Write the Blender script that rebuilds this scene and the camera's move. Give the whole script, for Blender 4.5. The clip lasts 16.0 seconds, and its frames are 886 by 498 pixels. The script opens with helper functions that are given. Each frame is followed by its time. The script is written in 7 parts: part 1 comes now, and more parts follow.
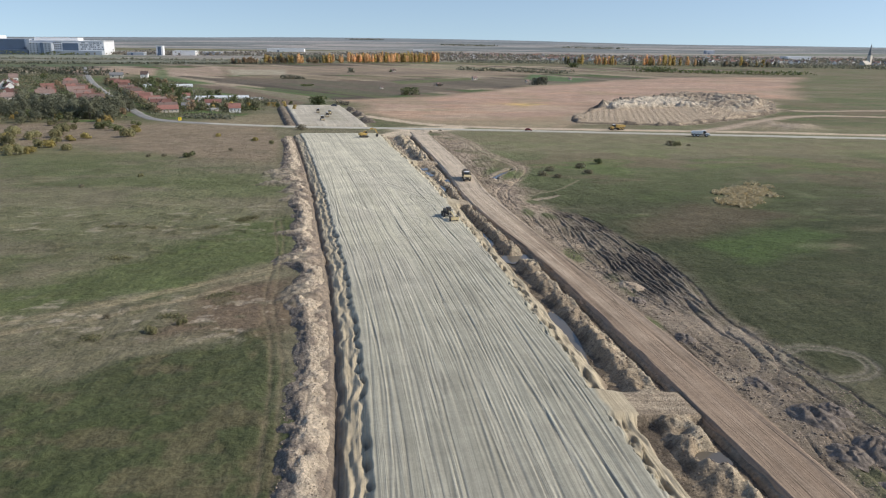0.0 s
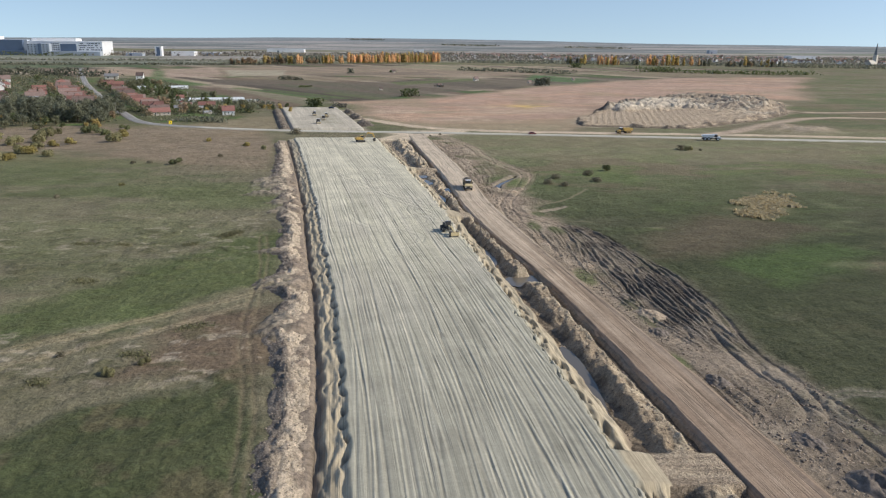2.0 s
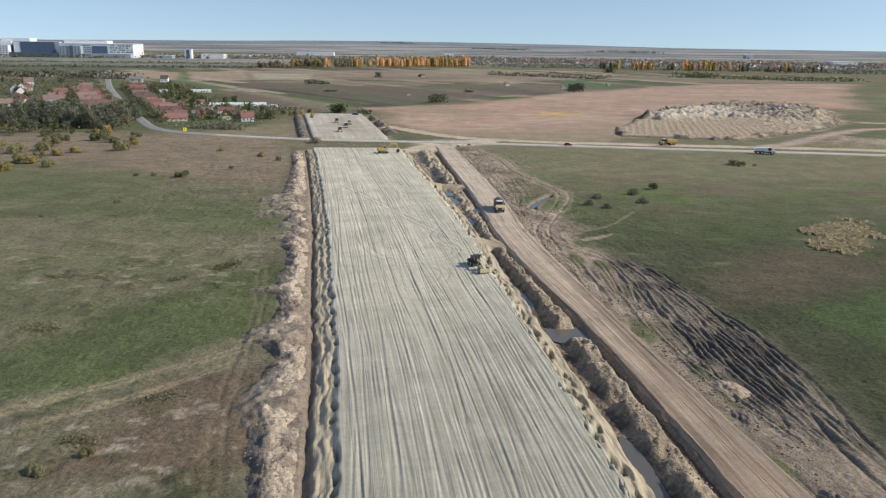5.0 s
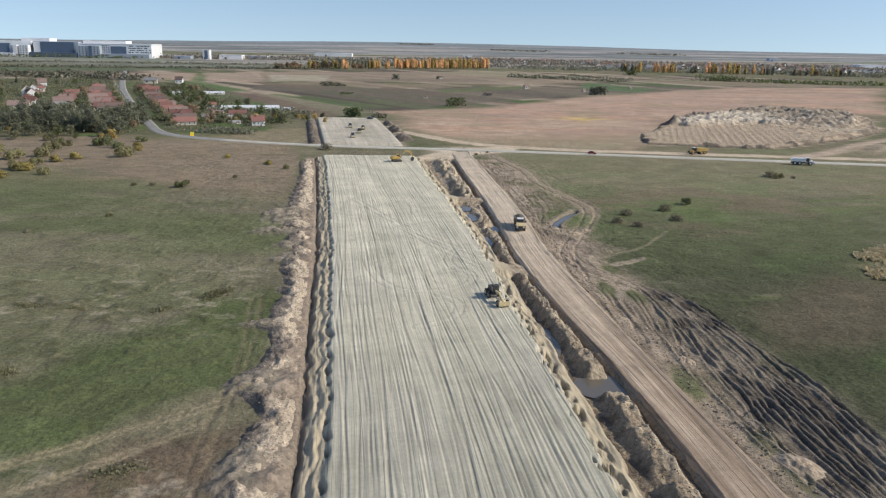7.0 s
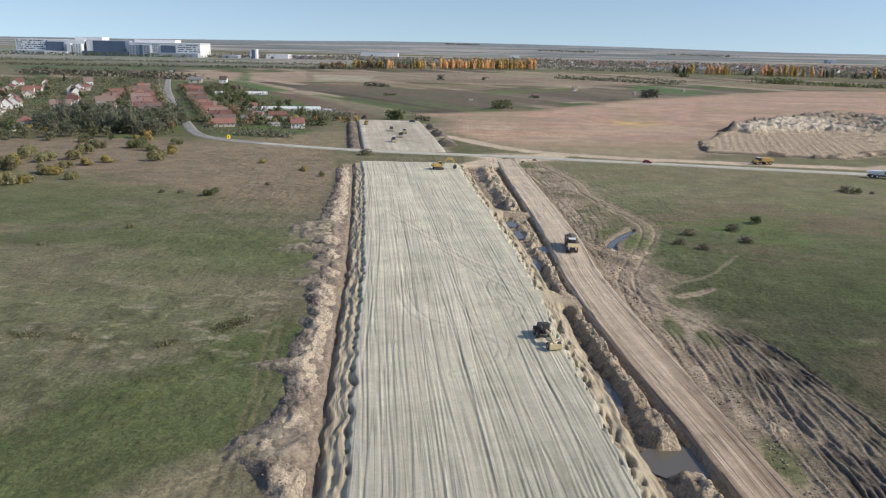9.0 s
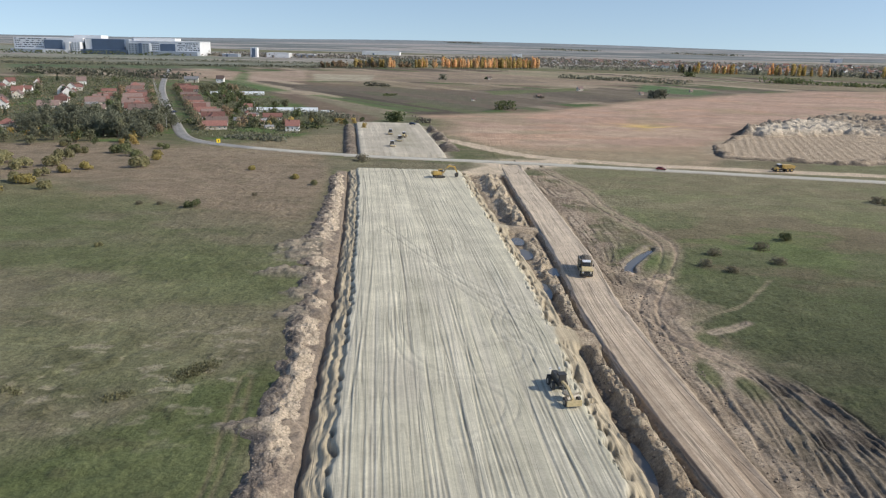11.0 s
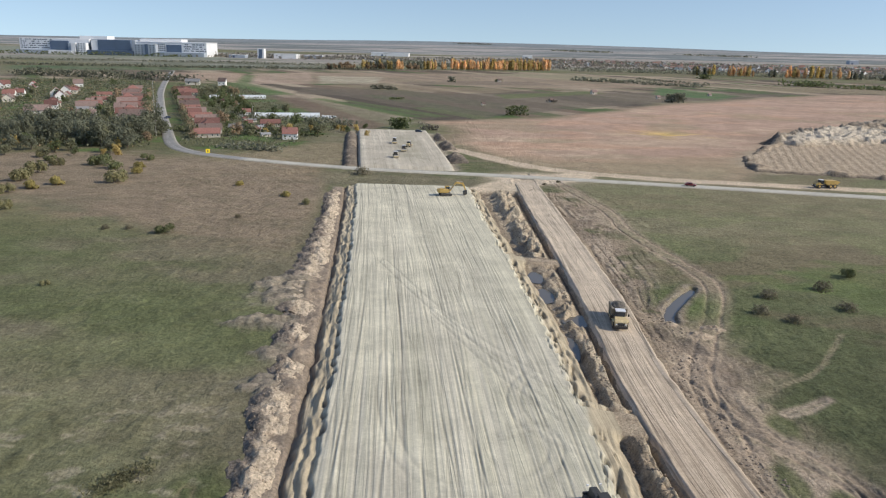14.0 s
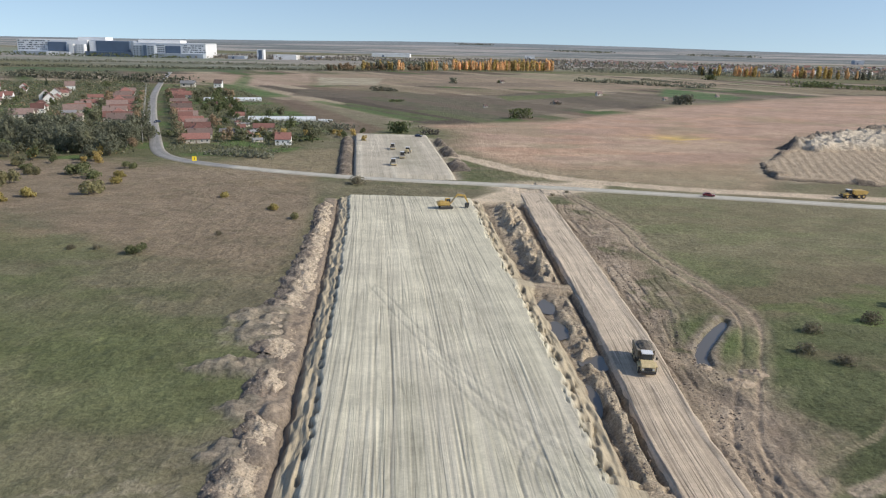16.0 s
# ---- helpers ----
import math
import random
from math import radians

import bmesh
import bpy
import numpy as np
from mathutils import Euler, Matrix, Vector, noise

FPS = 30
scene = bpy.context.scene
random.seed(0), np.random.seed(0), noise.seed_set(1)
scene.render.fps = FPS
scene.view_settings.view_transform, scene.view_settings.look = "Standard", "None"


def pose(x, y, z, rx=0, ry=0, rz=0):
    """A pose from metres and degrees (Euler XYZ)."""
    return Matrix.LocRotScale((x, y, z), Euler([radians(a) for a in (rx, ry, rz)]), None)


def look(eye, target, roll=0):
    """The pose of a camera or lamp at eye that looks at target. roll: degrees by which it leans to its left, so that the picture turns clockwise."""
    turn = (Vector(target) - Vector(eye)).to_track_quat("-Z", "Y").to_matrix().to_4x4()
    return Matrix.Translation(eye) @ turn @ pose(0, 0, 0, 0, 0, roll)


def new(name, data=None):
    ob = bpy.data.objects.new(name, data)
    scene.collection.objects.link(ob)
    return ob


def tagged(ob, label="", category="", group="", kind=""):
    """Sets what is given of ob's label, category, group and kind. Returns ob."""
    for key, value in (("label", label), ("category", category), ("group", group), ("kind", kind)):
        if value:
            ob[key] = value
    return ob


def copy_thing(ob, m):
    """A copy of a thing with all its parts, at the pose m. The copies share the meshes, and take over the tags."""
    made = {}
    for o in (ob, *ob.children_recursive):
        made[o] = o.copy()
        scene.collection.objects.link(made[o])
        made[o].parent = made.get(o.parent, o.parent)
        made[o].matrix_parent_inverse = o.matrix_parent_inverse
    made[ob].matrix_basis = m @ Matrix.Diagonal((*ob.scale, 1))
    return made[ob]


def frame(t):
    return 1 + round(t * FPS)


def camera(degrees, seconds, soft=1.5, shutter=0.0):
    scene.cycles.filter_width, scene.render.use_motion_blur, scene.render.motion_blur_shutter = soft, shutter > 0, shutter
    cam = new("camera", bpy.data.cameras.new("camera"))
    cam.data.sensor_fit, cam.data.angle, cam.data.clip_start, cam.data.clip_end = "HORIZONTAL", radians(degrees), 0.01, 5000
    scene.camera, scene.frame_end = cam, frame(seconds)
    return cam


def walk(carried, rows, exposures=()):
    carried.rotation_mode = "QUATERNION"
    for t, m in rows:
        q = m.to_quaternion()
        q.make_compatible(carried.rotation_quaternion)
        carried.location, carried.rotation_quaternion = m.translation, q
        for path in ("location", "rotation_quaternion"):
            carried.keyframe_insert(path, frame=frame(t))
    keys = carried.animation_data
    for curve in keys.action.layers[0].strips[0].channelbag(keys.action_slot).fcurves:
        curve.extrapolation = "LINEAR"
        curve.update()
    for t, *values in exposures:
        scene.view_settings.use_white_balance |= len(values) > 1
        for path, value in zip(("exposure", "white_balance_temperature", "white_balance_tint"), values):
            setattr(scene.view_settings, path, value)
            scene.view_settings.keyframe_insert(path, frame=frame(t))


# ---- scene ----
cam = camera(60.6, 16.0, soft=1.2)
PATH = [
    (0, (-3.376, -64.593, 50.647), (0.584, -26.253, 39.927), 0.7),
    (0.5, (-2.681, -60.873, 50.753), (1.259, -22.533, 40.013), 0.6),
    (1, (-2.164, -56.519, 50.721), (1.776, -18.179, 39.981), 0.6),
    (1.5, (-1.804, -52.092, 50.659), (2.176, -13.772, 39.939), 0.7),
    (2, (-1.081, -47.529, 50.722), (2.799, -9.189, 40.002), 0.6),
    (2.5, (-0.383, -43.276, 50.632), (3.457, -4.916, 39.972), 0.7),
    (3, (0.061, -38.286, 50.607), (3.601, 0.114, 39.947), 0.7),
    (3.5, (0.451, -33.519, 50.625), (2.911, 4.961, 39.965), 0.8),
    (4, (0.857, -28.399, 50.624), (3.297, 10.081, 40.004), 0.8),
    (6.5, (2.893, -4.269, 51.014), (5.273, 34.251, 40.494), 0.9),
    (7, (3.283, 0.771, 51.184), (4.823, 39.331, 40.664), 1.0),
    (7.5, (3.506, 5.522, 51.285), (4.806, 44.082, 40.765), 1.0),
    (8, (3.726, 10.804, 51.339), (4.206, 49.384, 40.799), 1.1),
    (8.5, (3.788, 15.603, 51.411), (3.508, 54.183, 40.831), 1.1),
    (9, (3.785, 20.689, 51.446), (3.085, 59.269, 40.886), 1.2),
    (11.5, (3.837, 46.391, 51.870), (2.957, 84.931, 41.230), 1.3),
    (12, (3.771, 51.629, 51.957), (2.611, 90.169, 41.317), 1.3),
    (12.5, (3.776, 56.385, 52.028), (2.596, 94.925, 41.408), 1.3),
    (13, (3.771, 61.502, 52.225), (2.551, 100.042, 41.605), 1.3),
    (13.5, (3.891, 66.331, 52.312), (2.631, 104.891, 41.693), 1.3),
    (14, (3.758, 71.248, 52.400), (2.478, 109.788, 41.800), 1.3),
    (14.5, (3.737, 76.178, 52.506), (2.417, 114.718, 41.926), 1.2),
    (15, (3.740, 81.284, 52.659), (2.379, 119.823, 42.059), 1.2),
    (15.5, (3.429, 86.382, 52.385), (2.089, 124.942, 41.805), 1.3),
    (16, (3.476, 91.473, 52.354), (2.096, 130.033, 41.774), 1.2),
]
walk(cam, [(t, look(eye, target, roll)) for t, eye, target, roll in PATH])

# ---- light ----
SUN_EL, SUN_AZ = radians(35), radians(101)
world = bpy.data.worlds.new("world")
scene.world = world
world.use_nodes = True
_nt = world.node_tree
_sky = _nt.nodes.new("ShaderNodeTexSky")
_sky.sky_type, _sky.sun_disc = "NISHITA", False
_sky.sun_elevation, _sky.sun_rotation = SUN_EL, SUN_AZ
_sky.air_density, _sky.dust_density, _sky.ozone_density = 1.0, 0.6, 2.0
_way = _nt.nodes.new("ShaderNodeTexCoord")
_lift = _nt.nodes.new("ShaderNodeVectorMath")
_lift.inputs[1].default_value = (0, 0, 0.125)
_unit = _nt.nodes.new("ShaderNodeVectorMath")
_unit.operation = "NORMALIZE"
_nt.links.new(_way.outputs["Generated"], _lift.inputs[0])
_nt.links.new(_lift.outputs[0], _unit.inputs[0])
_nt.links.new(_unit.outputs[0], _sky.inputs[0])
_cool = _nt.nodes.new("ShaderNodeMix")
_cool.data_type, _cool.blend_type = "RGBA", "MULTIPLY"
_cool.inputs[0].default_value, _cool.inputs[7].default_value = 1.0, (1.06, 1.01, 0.985, 1)
_nt.links.new(_sky.outputs[0], _cool.inputs[6])
_nt.links.new(_cool.outputs[2], _nt.nodes["Background"].inputs[0])
_nt.nodes["Background"].inputs[1].default_value = 0.138
_lamp = bpy.data.lights.new("sun", "SUN")
_lamp.energy, _lamp.angle, _lamp.color = 3.6, radians(1.0), (1.0, 0.92, 0.79)
sun = new("sun", _lamp)
_to = Vector((math.sin(SUN_AZ) * math.cos(SUN_EL), math.cos(SUN_AZ) * math.cos(SUN_EL), math.sin(SUN_EL)))
sun.matrix_world = look(_to * 200, (0, 0, 0))
scene.view_settings.exposure = 0.08

# ---- materials ----
def nodes_of(name):
    m = bpy.data.materials.new(name)
    m.use_nodes = True
    nt = m.node_tree
    return m, nt, nt.nodes["Principled BSDF"]


def node(nt, kind, **values):
    n = nt.nodes.new(kind)
    for key, value in values.items():
        n.inputs[key].default_value = value
    return n


def mix_colour(nt, how, fac, a, b):
    n = nt.nodes.new("ShaderNodeMix")
    n.data_type, n.blend_type = "RGBA", how
    for slot, value in ((0, fac), (6, a), (7, b)):
        if isinstance(value, (int, float)):
            n.inputs[slot].default_value = value
        elif isinstance(value, tuple):
            n.inputs[slot].default_value = (*value, 1)
        else:
            nt.links.new(value, n.inputs[slot])
    return n.outputs[2]


def ramp(nt, fac, lo, hi, a=0.0, b=1.0):
    n = nt.nodes.new("ShaderNodeMapRange")
    nt.links.new(fac, n.inputs[0])
    for i, v in enumerate((lo, hi, a, b)):
        n.inputs[i + 1].default_value = v
    return n.outputs[0]


def noise_of(nt, scale, detail=4.0, stretch=None, rough=0.6, coords="Object"):
    tc = nt.nodes.new("ShaderNodeTexCoord")
    out = tc.outputs[coords]
    if stretch:
        mp = nt.nodes.new("ShaderNodeMapping")
        mp.inputs["Scale"].default_value = stretch
        nt.links.new(out, mp.inputs[0])
        out = mp.outputs[0]
    n = node(nt, "ShaderNodeTexNoise", Scale=scale, Detail=detail, Roughness=rough)
    nt.links.new(out, n.inputs[0])
    return n.outputs[0]


def bump_of(nt, bsdf, height, strength, distance):
    b = node(nt, "ShaderNodeBump", Strength=strength, Distance=distance)
    nt.links.new(height, b.inputs["Height"])
    nt.links.new(b.outputs[0], bsdf.inputs["Normal"])


def earth_mat(name, fine, coarse, lo, hi, bump, stretch=None, rough=0.95):
    """Albedo from the sheet's tint, broken up by grain and blotches, with relief."""
    m, nt, b = nodes_of(name)
    at = nt.nodes.new("ShaderNodeAttribute")
    at.attribute_name = "tint"
    n1, n2 = noise_of(nt, fine, 5, stretch, 0.7), noise_of(nt, coarse, 4, None, 0.65)
    k1, k2 = ramp(nt, n1, 0.3, 0.7, lo, hi), ramp(nt, n2, 0.3, 0.7, 0.82, 1.18)
    c = mix_colour(nt, "MULTIPLY", 1.0, at.outputs[0], k1)
    c = mix_colour(nt, "MULTIPLY", 1.0, c, k2)
    tuft = noise_of(nt, fine * 0.32, 5, None, 0.7)
    c = mix_colour(nt, "MULTIPLY", 1.0, c, ramp(nt, tuft, 0.3, 0.7, 0.86, 1.14))
    nt.links.new(c, b.inputs["Base Color"])
    b.inputs["Roughness"].default_value = rough
    b.inputs["Specular IOR Level"].default_value = 0.15
    bump_of(nt, b, mix_colour(nt, "ADD", 1.0, n1, ramp(nt, tuft, 0.2, 0.8, 0.0, 0.8)), 0.9, bump)
    return m


def plain_mat(name, colour, rough=0.6, metal=0.0, scale=3.0, lo=0.8, hi=1.15, bump=0.0, per_object=0.0):
    m, nt, b = nodes_of(name)
    n1 = noise_of(nt, scale, 5)
    c = mix_colour(nt, "MULTIPLY", 1.0, colour, ramp(nt, n1, 0.3, 0.7, lo, hi))
    if per_object:
        info = nt.nodes.new("ShaderNodeObjectInfo")
        c = mix_colour(nt, "MULTIPLY", 1.0, c, ramp(nt, info.outputs["Random"], 0, 1, 1 - per_object, 1 + per_object))
    nt.links.new(c, b.inputs["Base Color"])
    b.inputs["Roughness"].default_value, b.inputs["Metallic"].default_value = rough, metal
    if bump:
        bump_of(nt, b, n1, 0.8, bump)
    return m


def leaf_mat(name, a, b_, spread=0.25):
    """Foliage: hue varies leaf by leaf and tree by tree."""
    m, nt, b = nodes_of(name)
    geo = nt.nodes.new("ShaderNodeNewGeometry")
    info = nt.nodes.new("ShaderNodeObjectInfo")
    c = mix_colour(nt, "MIX", geo.outputs["Random Per Island"], a, b_)
    c = mix_colour(nt, "MULTIPLY", 1.0, c, ramp(nt, info.outputs["Random"], 0, 1, 1 - spread, 1 + spread))
    nt.links.new(c, b.inputs["Base Color"])
    b.inputs["Roughness"].default_value = 0.8
    b.inputs["Specular IOR Level"].default_value = 0.2
    glow = nt.nodes.new("ShaderNodeBsdfTranslucent")
    nt.links.new(c, glow.inputs["Color"])
    both = nt.nodes.new("ShaderNodeMixShader")
    both.inputs[0].default_value = 0.4
    nt.links.new(b.outputs[0], both.inputs[1])
    nt.links.new(glow.outputs[0], both.inputs[2])
    nt.links.new(both.outputs[0], nt.nodes["Material Output"].inputs["Surface"])
    return m


GROUND = earth_mat("meadow_ground", 1.3, 0.09, 0.62, 1.40, 0.36)
SPOIL = earth_mat("spoil_earth", 2.6, 0.25, 0.55, 1.45, 0.42)

def tracked_mat(name, across, dark, grain, bump):
    """Rolled fill: wheel and blade marks run along the lane, over patchy earth."""
    m, nt, b = nodes_of(name)
    tint, lane = nt.nodes.new("ShaderNodeAttribute"), nt.nodes.new("ShaderNodeAttribute")
    tint.attribute_name, lane.attribute_name = "tint", "lane"
    c, height = tint.outputs[0], None
    for k, (sx, sy, slant, wide, depth) in enumerate(((0.62, 0.012, 0.0, 0.026, 1.0), (1.1, 0.02, 0.012, 0.034, 0.9), (0.4, 0.016, -0.07, 0.012, 0.9), (2.2, 0.016, -0.015, 0.04, 0.4), (0.5, 0.014, 0.05, 0.012, 0.7))):
        mp = nt.nodes.new("ShaderNodeMapping")
        mp.inputs["Scale"].default_value = (sx * across, sy * across, 1)
        mp.inputs["Rotation"].default_value = (0, 0, slant)
        mp.inputs["Location"].default_value = (3.7 * k, 11.3 * k, 2.0 * k)
        nt.links.new(lane.outputs["Vector"], mp.inputs[0])
        n = node(nt, "ShaderNodeTexNoise", Scale=1.0, Detail=1.0, Roughness=0.4)
        nt.links.new(mp.outputs[0], n.inputs[0])
        sub = nt.nodes.new("ShaderNodeMath")
        sub.operation = "SUBTRACT"
        sub.inputs[1].default_value = 0.5
        nt.links.new(n.outputs[0], sub.inputs[0])
        ab = nt.nodes.new("ShaderNodeMath")
        ab.operation = "ABSOLUTE"
        nt.links.new(sub.outputs[0], ab.inputs[0])
        there = ramp(nt, noise_of(nt, 0.16 + 0.05 * k, 3, (1.0, 0.35, 1.0), 0.6), 0.36, 0.62, 0.1, 1.0)
        line = ramp(nt, ab.outputs[0], wide * 0.35, wide, 1.0 - dark * depth, 1.07)
        line = mix_colour(nt, "MULTIPLY", 1.0, line, ramp(nt, ab.outputs[0], wide * 1.6, wide * 3.0, 1.0, 0.94))
        line = mix_colour(nt, "MIX", there, (1.0, 1.0, 1.0), line)
        c = mix_colour(nt, "MULTIPLY", 1.0, c, line)
        c = mix_colour(nt, "MULTIPLY", 1.0, c, ramp(nt, n.outputs[0], 0.3, 0.7, 0.965, 1.035))
        height = line if height is None else mix_colour(nt, "MULTIPLY", 1.0, height, line)
    n1, n2 = noise_of(nt, 2.2, 6, None, 0.75), noise_of(nt, 0.1, 5, None, 0.65)
    c = mix_colour(nt, "MULTIPLY", 1.0, c, ramp(nt, n1, 0.3, 0.7, 1 - grain, 1 + grain))
    c = mix_colour(nt, "MULTIPLY", 1.0, c, ramp(nt, n2, 0.3, 0.7, 0.84, 1.12))
    c = mix_colour(nt, "MULTIPLY", 1.0, c, ramp(nt, noise_of(nt, 0.45, 4, None, 0.7), 0.35, 0.65, 0.93, 1.06))
    nt.links.new(c, b.inputs["Base Color"])
    b.inputs["Roughness"].default_value = 0.95
    b.inputs["Specular IOR Level"].default_value = 0.15
    bump_of(nt, b, mix_colour(nt, "ADD", 0.25, height, n1), 0.8, bump)
    return m


FILL = tracked_mat("graded_fill", 1.0, 0.17, 0.10, 0.10)
HAUL = tracked_mat("haul_surface", 1.1, 0.33, 0.16, 0.14)
TARMAC = tracked_mat("dusty_tarmac", 0.5, 0.12, 0.08, 0.01)
FIELD = earth_mat("field_soil", 0.25, 0.03, 0.8, 1.2, 0.2)


def water_mat():
    m, nt, b = nodes_of("pool_water")
    b.inputs["Base Color"].default_value = (0.13, 0.115, 0.095, 1)
    b.inputs["Roughness"].default_value = 0.12
    b.inputs["Specular IOR Level"].default_value = 0.5
    bump_of(nt, b, noise_of(nt, 2.0, 3), 0.08, 0.02)
    return m


WATER = water_mat()



# ---- terrain ----
# The plan is drawn in units of PLAN metres; heights as well.
PLAN = 1.35


def lattice(ix, iy, seed):
    h = (ix.astype(np.int64) * 374761393 + iy.astype(np.int64) * 668265263 + seed * 974711) & 0xFFFFFFFF
    h = ((h ^ (h >> 13)) * 1274126177) & 0xFFFFFFFF
    return ((h ^ (h >> 16)) & 0xFFFF) / 65535.0


def vnoise(x, y, seed=0):
    x0, y0 = np.floor(x), np.floor(y)
    fx, fy = x - x0, y - y0
    fx, fy = fx * fx * (3 - 2 * fx), fy * fy * (3 - 2 * fy)
    a, b = lattice(x0, y0, seed), lattice(x0 + 1, y0, seed)
    c, d = lattice(x0, y0 + 1, seed), lattice(x0 + 1, y0 + 1, seed)
    return (a * (1 - fx) + b * fx) * (1 - fy) + (c * (1 - fx) + d * fx) * fy


def fbm(x, y, seed=0, octaves=4):
    total, amp, norm = 0.0, 1.0, 0.0
    for k in range(octaves):
        total = total + amp * vnoise(x * 2**k + 17.3 * k, y * 2**k - 9.1 * k, seed + k)
        norm += amp
        amp *= 0.55
    return total / norm


def sstep(a, b, v):
    t = np.clip((v - a) / (b - a), 0, 1)
    return t * t * (3 - 2 * t)


def band(v, a, b, soft):
    return sstep(a - soft, a + soft, v) * (1 - sstep(b - soft, b + soft, v))


def along(points, y):
    """A smooth curve x(y) through a few stations."""
    ys, xs = np.array(points, float).T
    fine = np.arange(ys[0], ys[-1] + 0.1, 2.0)
    v = np.interp(fine, ys, xs)
    pad = np.pad(v, 6, mode="reflect", reflect_type="odd")
    return np.interp(y, fine, np.convolve(pad, np.ones(13) / 13, "valid"))


def near_line(x, y, points):
    """Distance to a polyline, and the length along it of the nearest place."""
    x, y = np.asarray(x, float), np.asarray(y, float)
    best, where, run = np.full(x.shape, 1e6), np.zeros(x.shape), 0.0
    xs, ys = [p[0] for p in points], [p[1] for p in points]
    box_ = (x > min(xs) - 25) & (x < max(xs) + 25) & (y > min(ys) - 25) & (y < max(ys) + 25)
    if not box_.all():
        if box_.any():
            best[box_], where[box_] = near_line(x[box_], y[box_], points)
        return best, where
    for (ax, ay), (bx, by) in zip(points, points[1:]):
        dx, dy = bx - ax, by - ay
        size = math.hypot(dx, dy)
        t = np.clip(((x - ax) * dx + (y - ay) * dy) / size**2, 0, 1)
        d = np.hypot(x - ax - t * dx, y - ay - t * dy)
        where = np.where(d < best, run + t * size, where)
        best = np.minimum(best, d)
        run += size
    return best, where


def rounded(points, rounds=2):
    """Corners of an open polyline cut off."""
    for _ in range(rounds):
        out = [points[0]]
        for (ax, ay), (bx, by) in zip(points, points[1:]):
            out += [(0.75 * ax + 0.25 * bx, 0.75 * ay + 0.25 * by), (0.25 * ax + 0.75 * bx, 0.25 * ay + 0.75 * by)]
        points = out + [points[-1]]
    return points


def inside(x, y, corners):
    """Signed distance to a polygon's border, positive within."""
    hit = np.zeros(np.shape(x), bool)
    for (ax, ay), (bx, by) in zip(corners, corners[1:] + corners[:1]):
        cross = (ay > y) != (by > y)
        hit ^= cross & (x < (bx - ax) * (y - ay) / ((by - ay) or 1e-9) + ax)
    d, _ = near_line(x, y, corners + corners[:1])
    return np.where(hit, d, -d)


EDGE_L = [(-80, 0.5), (-30, -1.6), (8, -2.3), (20, -2.5), (43, -3.4), (75, -5.9), (100, -8.8), (126, -11.3), (151, -14.1), (178, -17.3), (208, -21.2), (249, -26.7), (290, -33.5), (370, -45.5), (420, -53)]
EDGE_R = [(-80, 24), (-30, 22.8), (8, 21.9), (20, 21.7), (46, 20.8), (73, 19.1), (88, 18.3), (115, 16.4), (134, 15.3), (155, 13.4), (181, 10.7), (211, 7.0), (245, 3.4), (290, -1.6), (370, -13.5), (420, -21)]
HAUL_L = [(-80, 35), (7, 33.2), (29, 31.6), (45, 30.6), (65, 29.0), (74, 28.5), (94, 26.0), (110, 23.8), (121, 22.8), (135, 21.4), (165, 21.3), (190, 19.8), (207, 18.9), (230, 17.4), (262, 16.0), (300, 14)]
HAUL_R = [(-80, 40.5), (7, 38.6), (45, 36.6), (74, 33.2), (94, 31.4), (111, 29.8), (130, 28.5), (143, 27.0), (152, 27.7), (165, 28.0), (176, 27.0), (190, 26.5), (207, 25.5), (230, 24.2), (262, 22.3), (300, 20)]


def edge_l(y):
    return along(EDGE_L, y)


def edge_r(y):
    return along(EDGE_R, y)


def haul_l(y):
    return along(HAUL_L, y)


def haul_r(y):
    return along(HAUL_R, y)


PATH_LEFT = rounded([(-120, 34), (-80, 44), (-50.9, 52), (-34.4, 63.5), (-22.6, 72.2), (-13.7, 80.5)])
PATH_WEST = rounded([(-120, 28), (-80, 38), (-45, 50.5), (-37, 56), (-28, 62), (-19, 71)])
TRACK_PAIR = rounded([(-11.0, -20), (-11.6, 11), (-12.5, 23), (-13.3, 36), (-14.8, 46.6), (-17.3, 57.7), (-18, 88), (-21.4, 111)])
TRACK_RIGHT = rounded([(27, 272), (33.5, 247), (37, 230), (36.5, 214), (40, 199), (43.8, 183), (44.3, 174), (39.2, 159), (35, 149), (31, 138), (30.5, 122)])
TRACK_EAST = rounded([(47.5, 80), (48.6, 66), (45.5, 50), (46.5, 40), (48.5, 31), (49.5, 21), (50, -5), (52, -60)])
TRACK_FLARE = rounded([(28.5, 139), (31, 131), (34.0, 125), (37.5, 119), (40.5, 113), (43.5, 109)])
SCRAPE_A = rounded([(37, 134), (41, 137.5), (46.3, 140.8), (50, 146), (56, 155)])
SCRAPE_B = rounded([(38.6, 129.8), (41, 131), (44.6, 133.8)])
TRACK_LOOP = [(53 + 5.2 * math.cos(a), 32.5 + 4.6 * math.sin(a)) for a in np.linspace(0, 2 * math.pi, 28)]
TRACK_ARC_B = rounded([(46.5, 43), (47, 37), (45.6, 31.5), (42, 28.2), (37, 28.6)])
TRACK_ARC = rounded([(39, 92), (40.5, 85), (41.5, 80), (41.6, 76.5), (39.5, 73.2), (36, 72.2), (33.5, 73)])
ASPHALT = rounded([(-330, 905), (-229, 619), (-163, 456), (-117, 350), (-106, 325), (-96, 311), (-80, 301), (-55, 291), (-25, 283), (13, 279.2), (60, 271), (108, 262), (200, 245), (420, 205)])
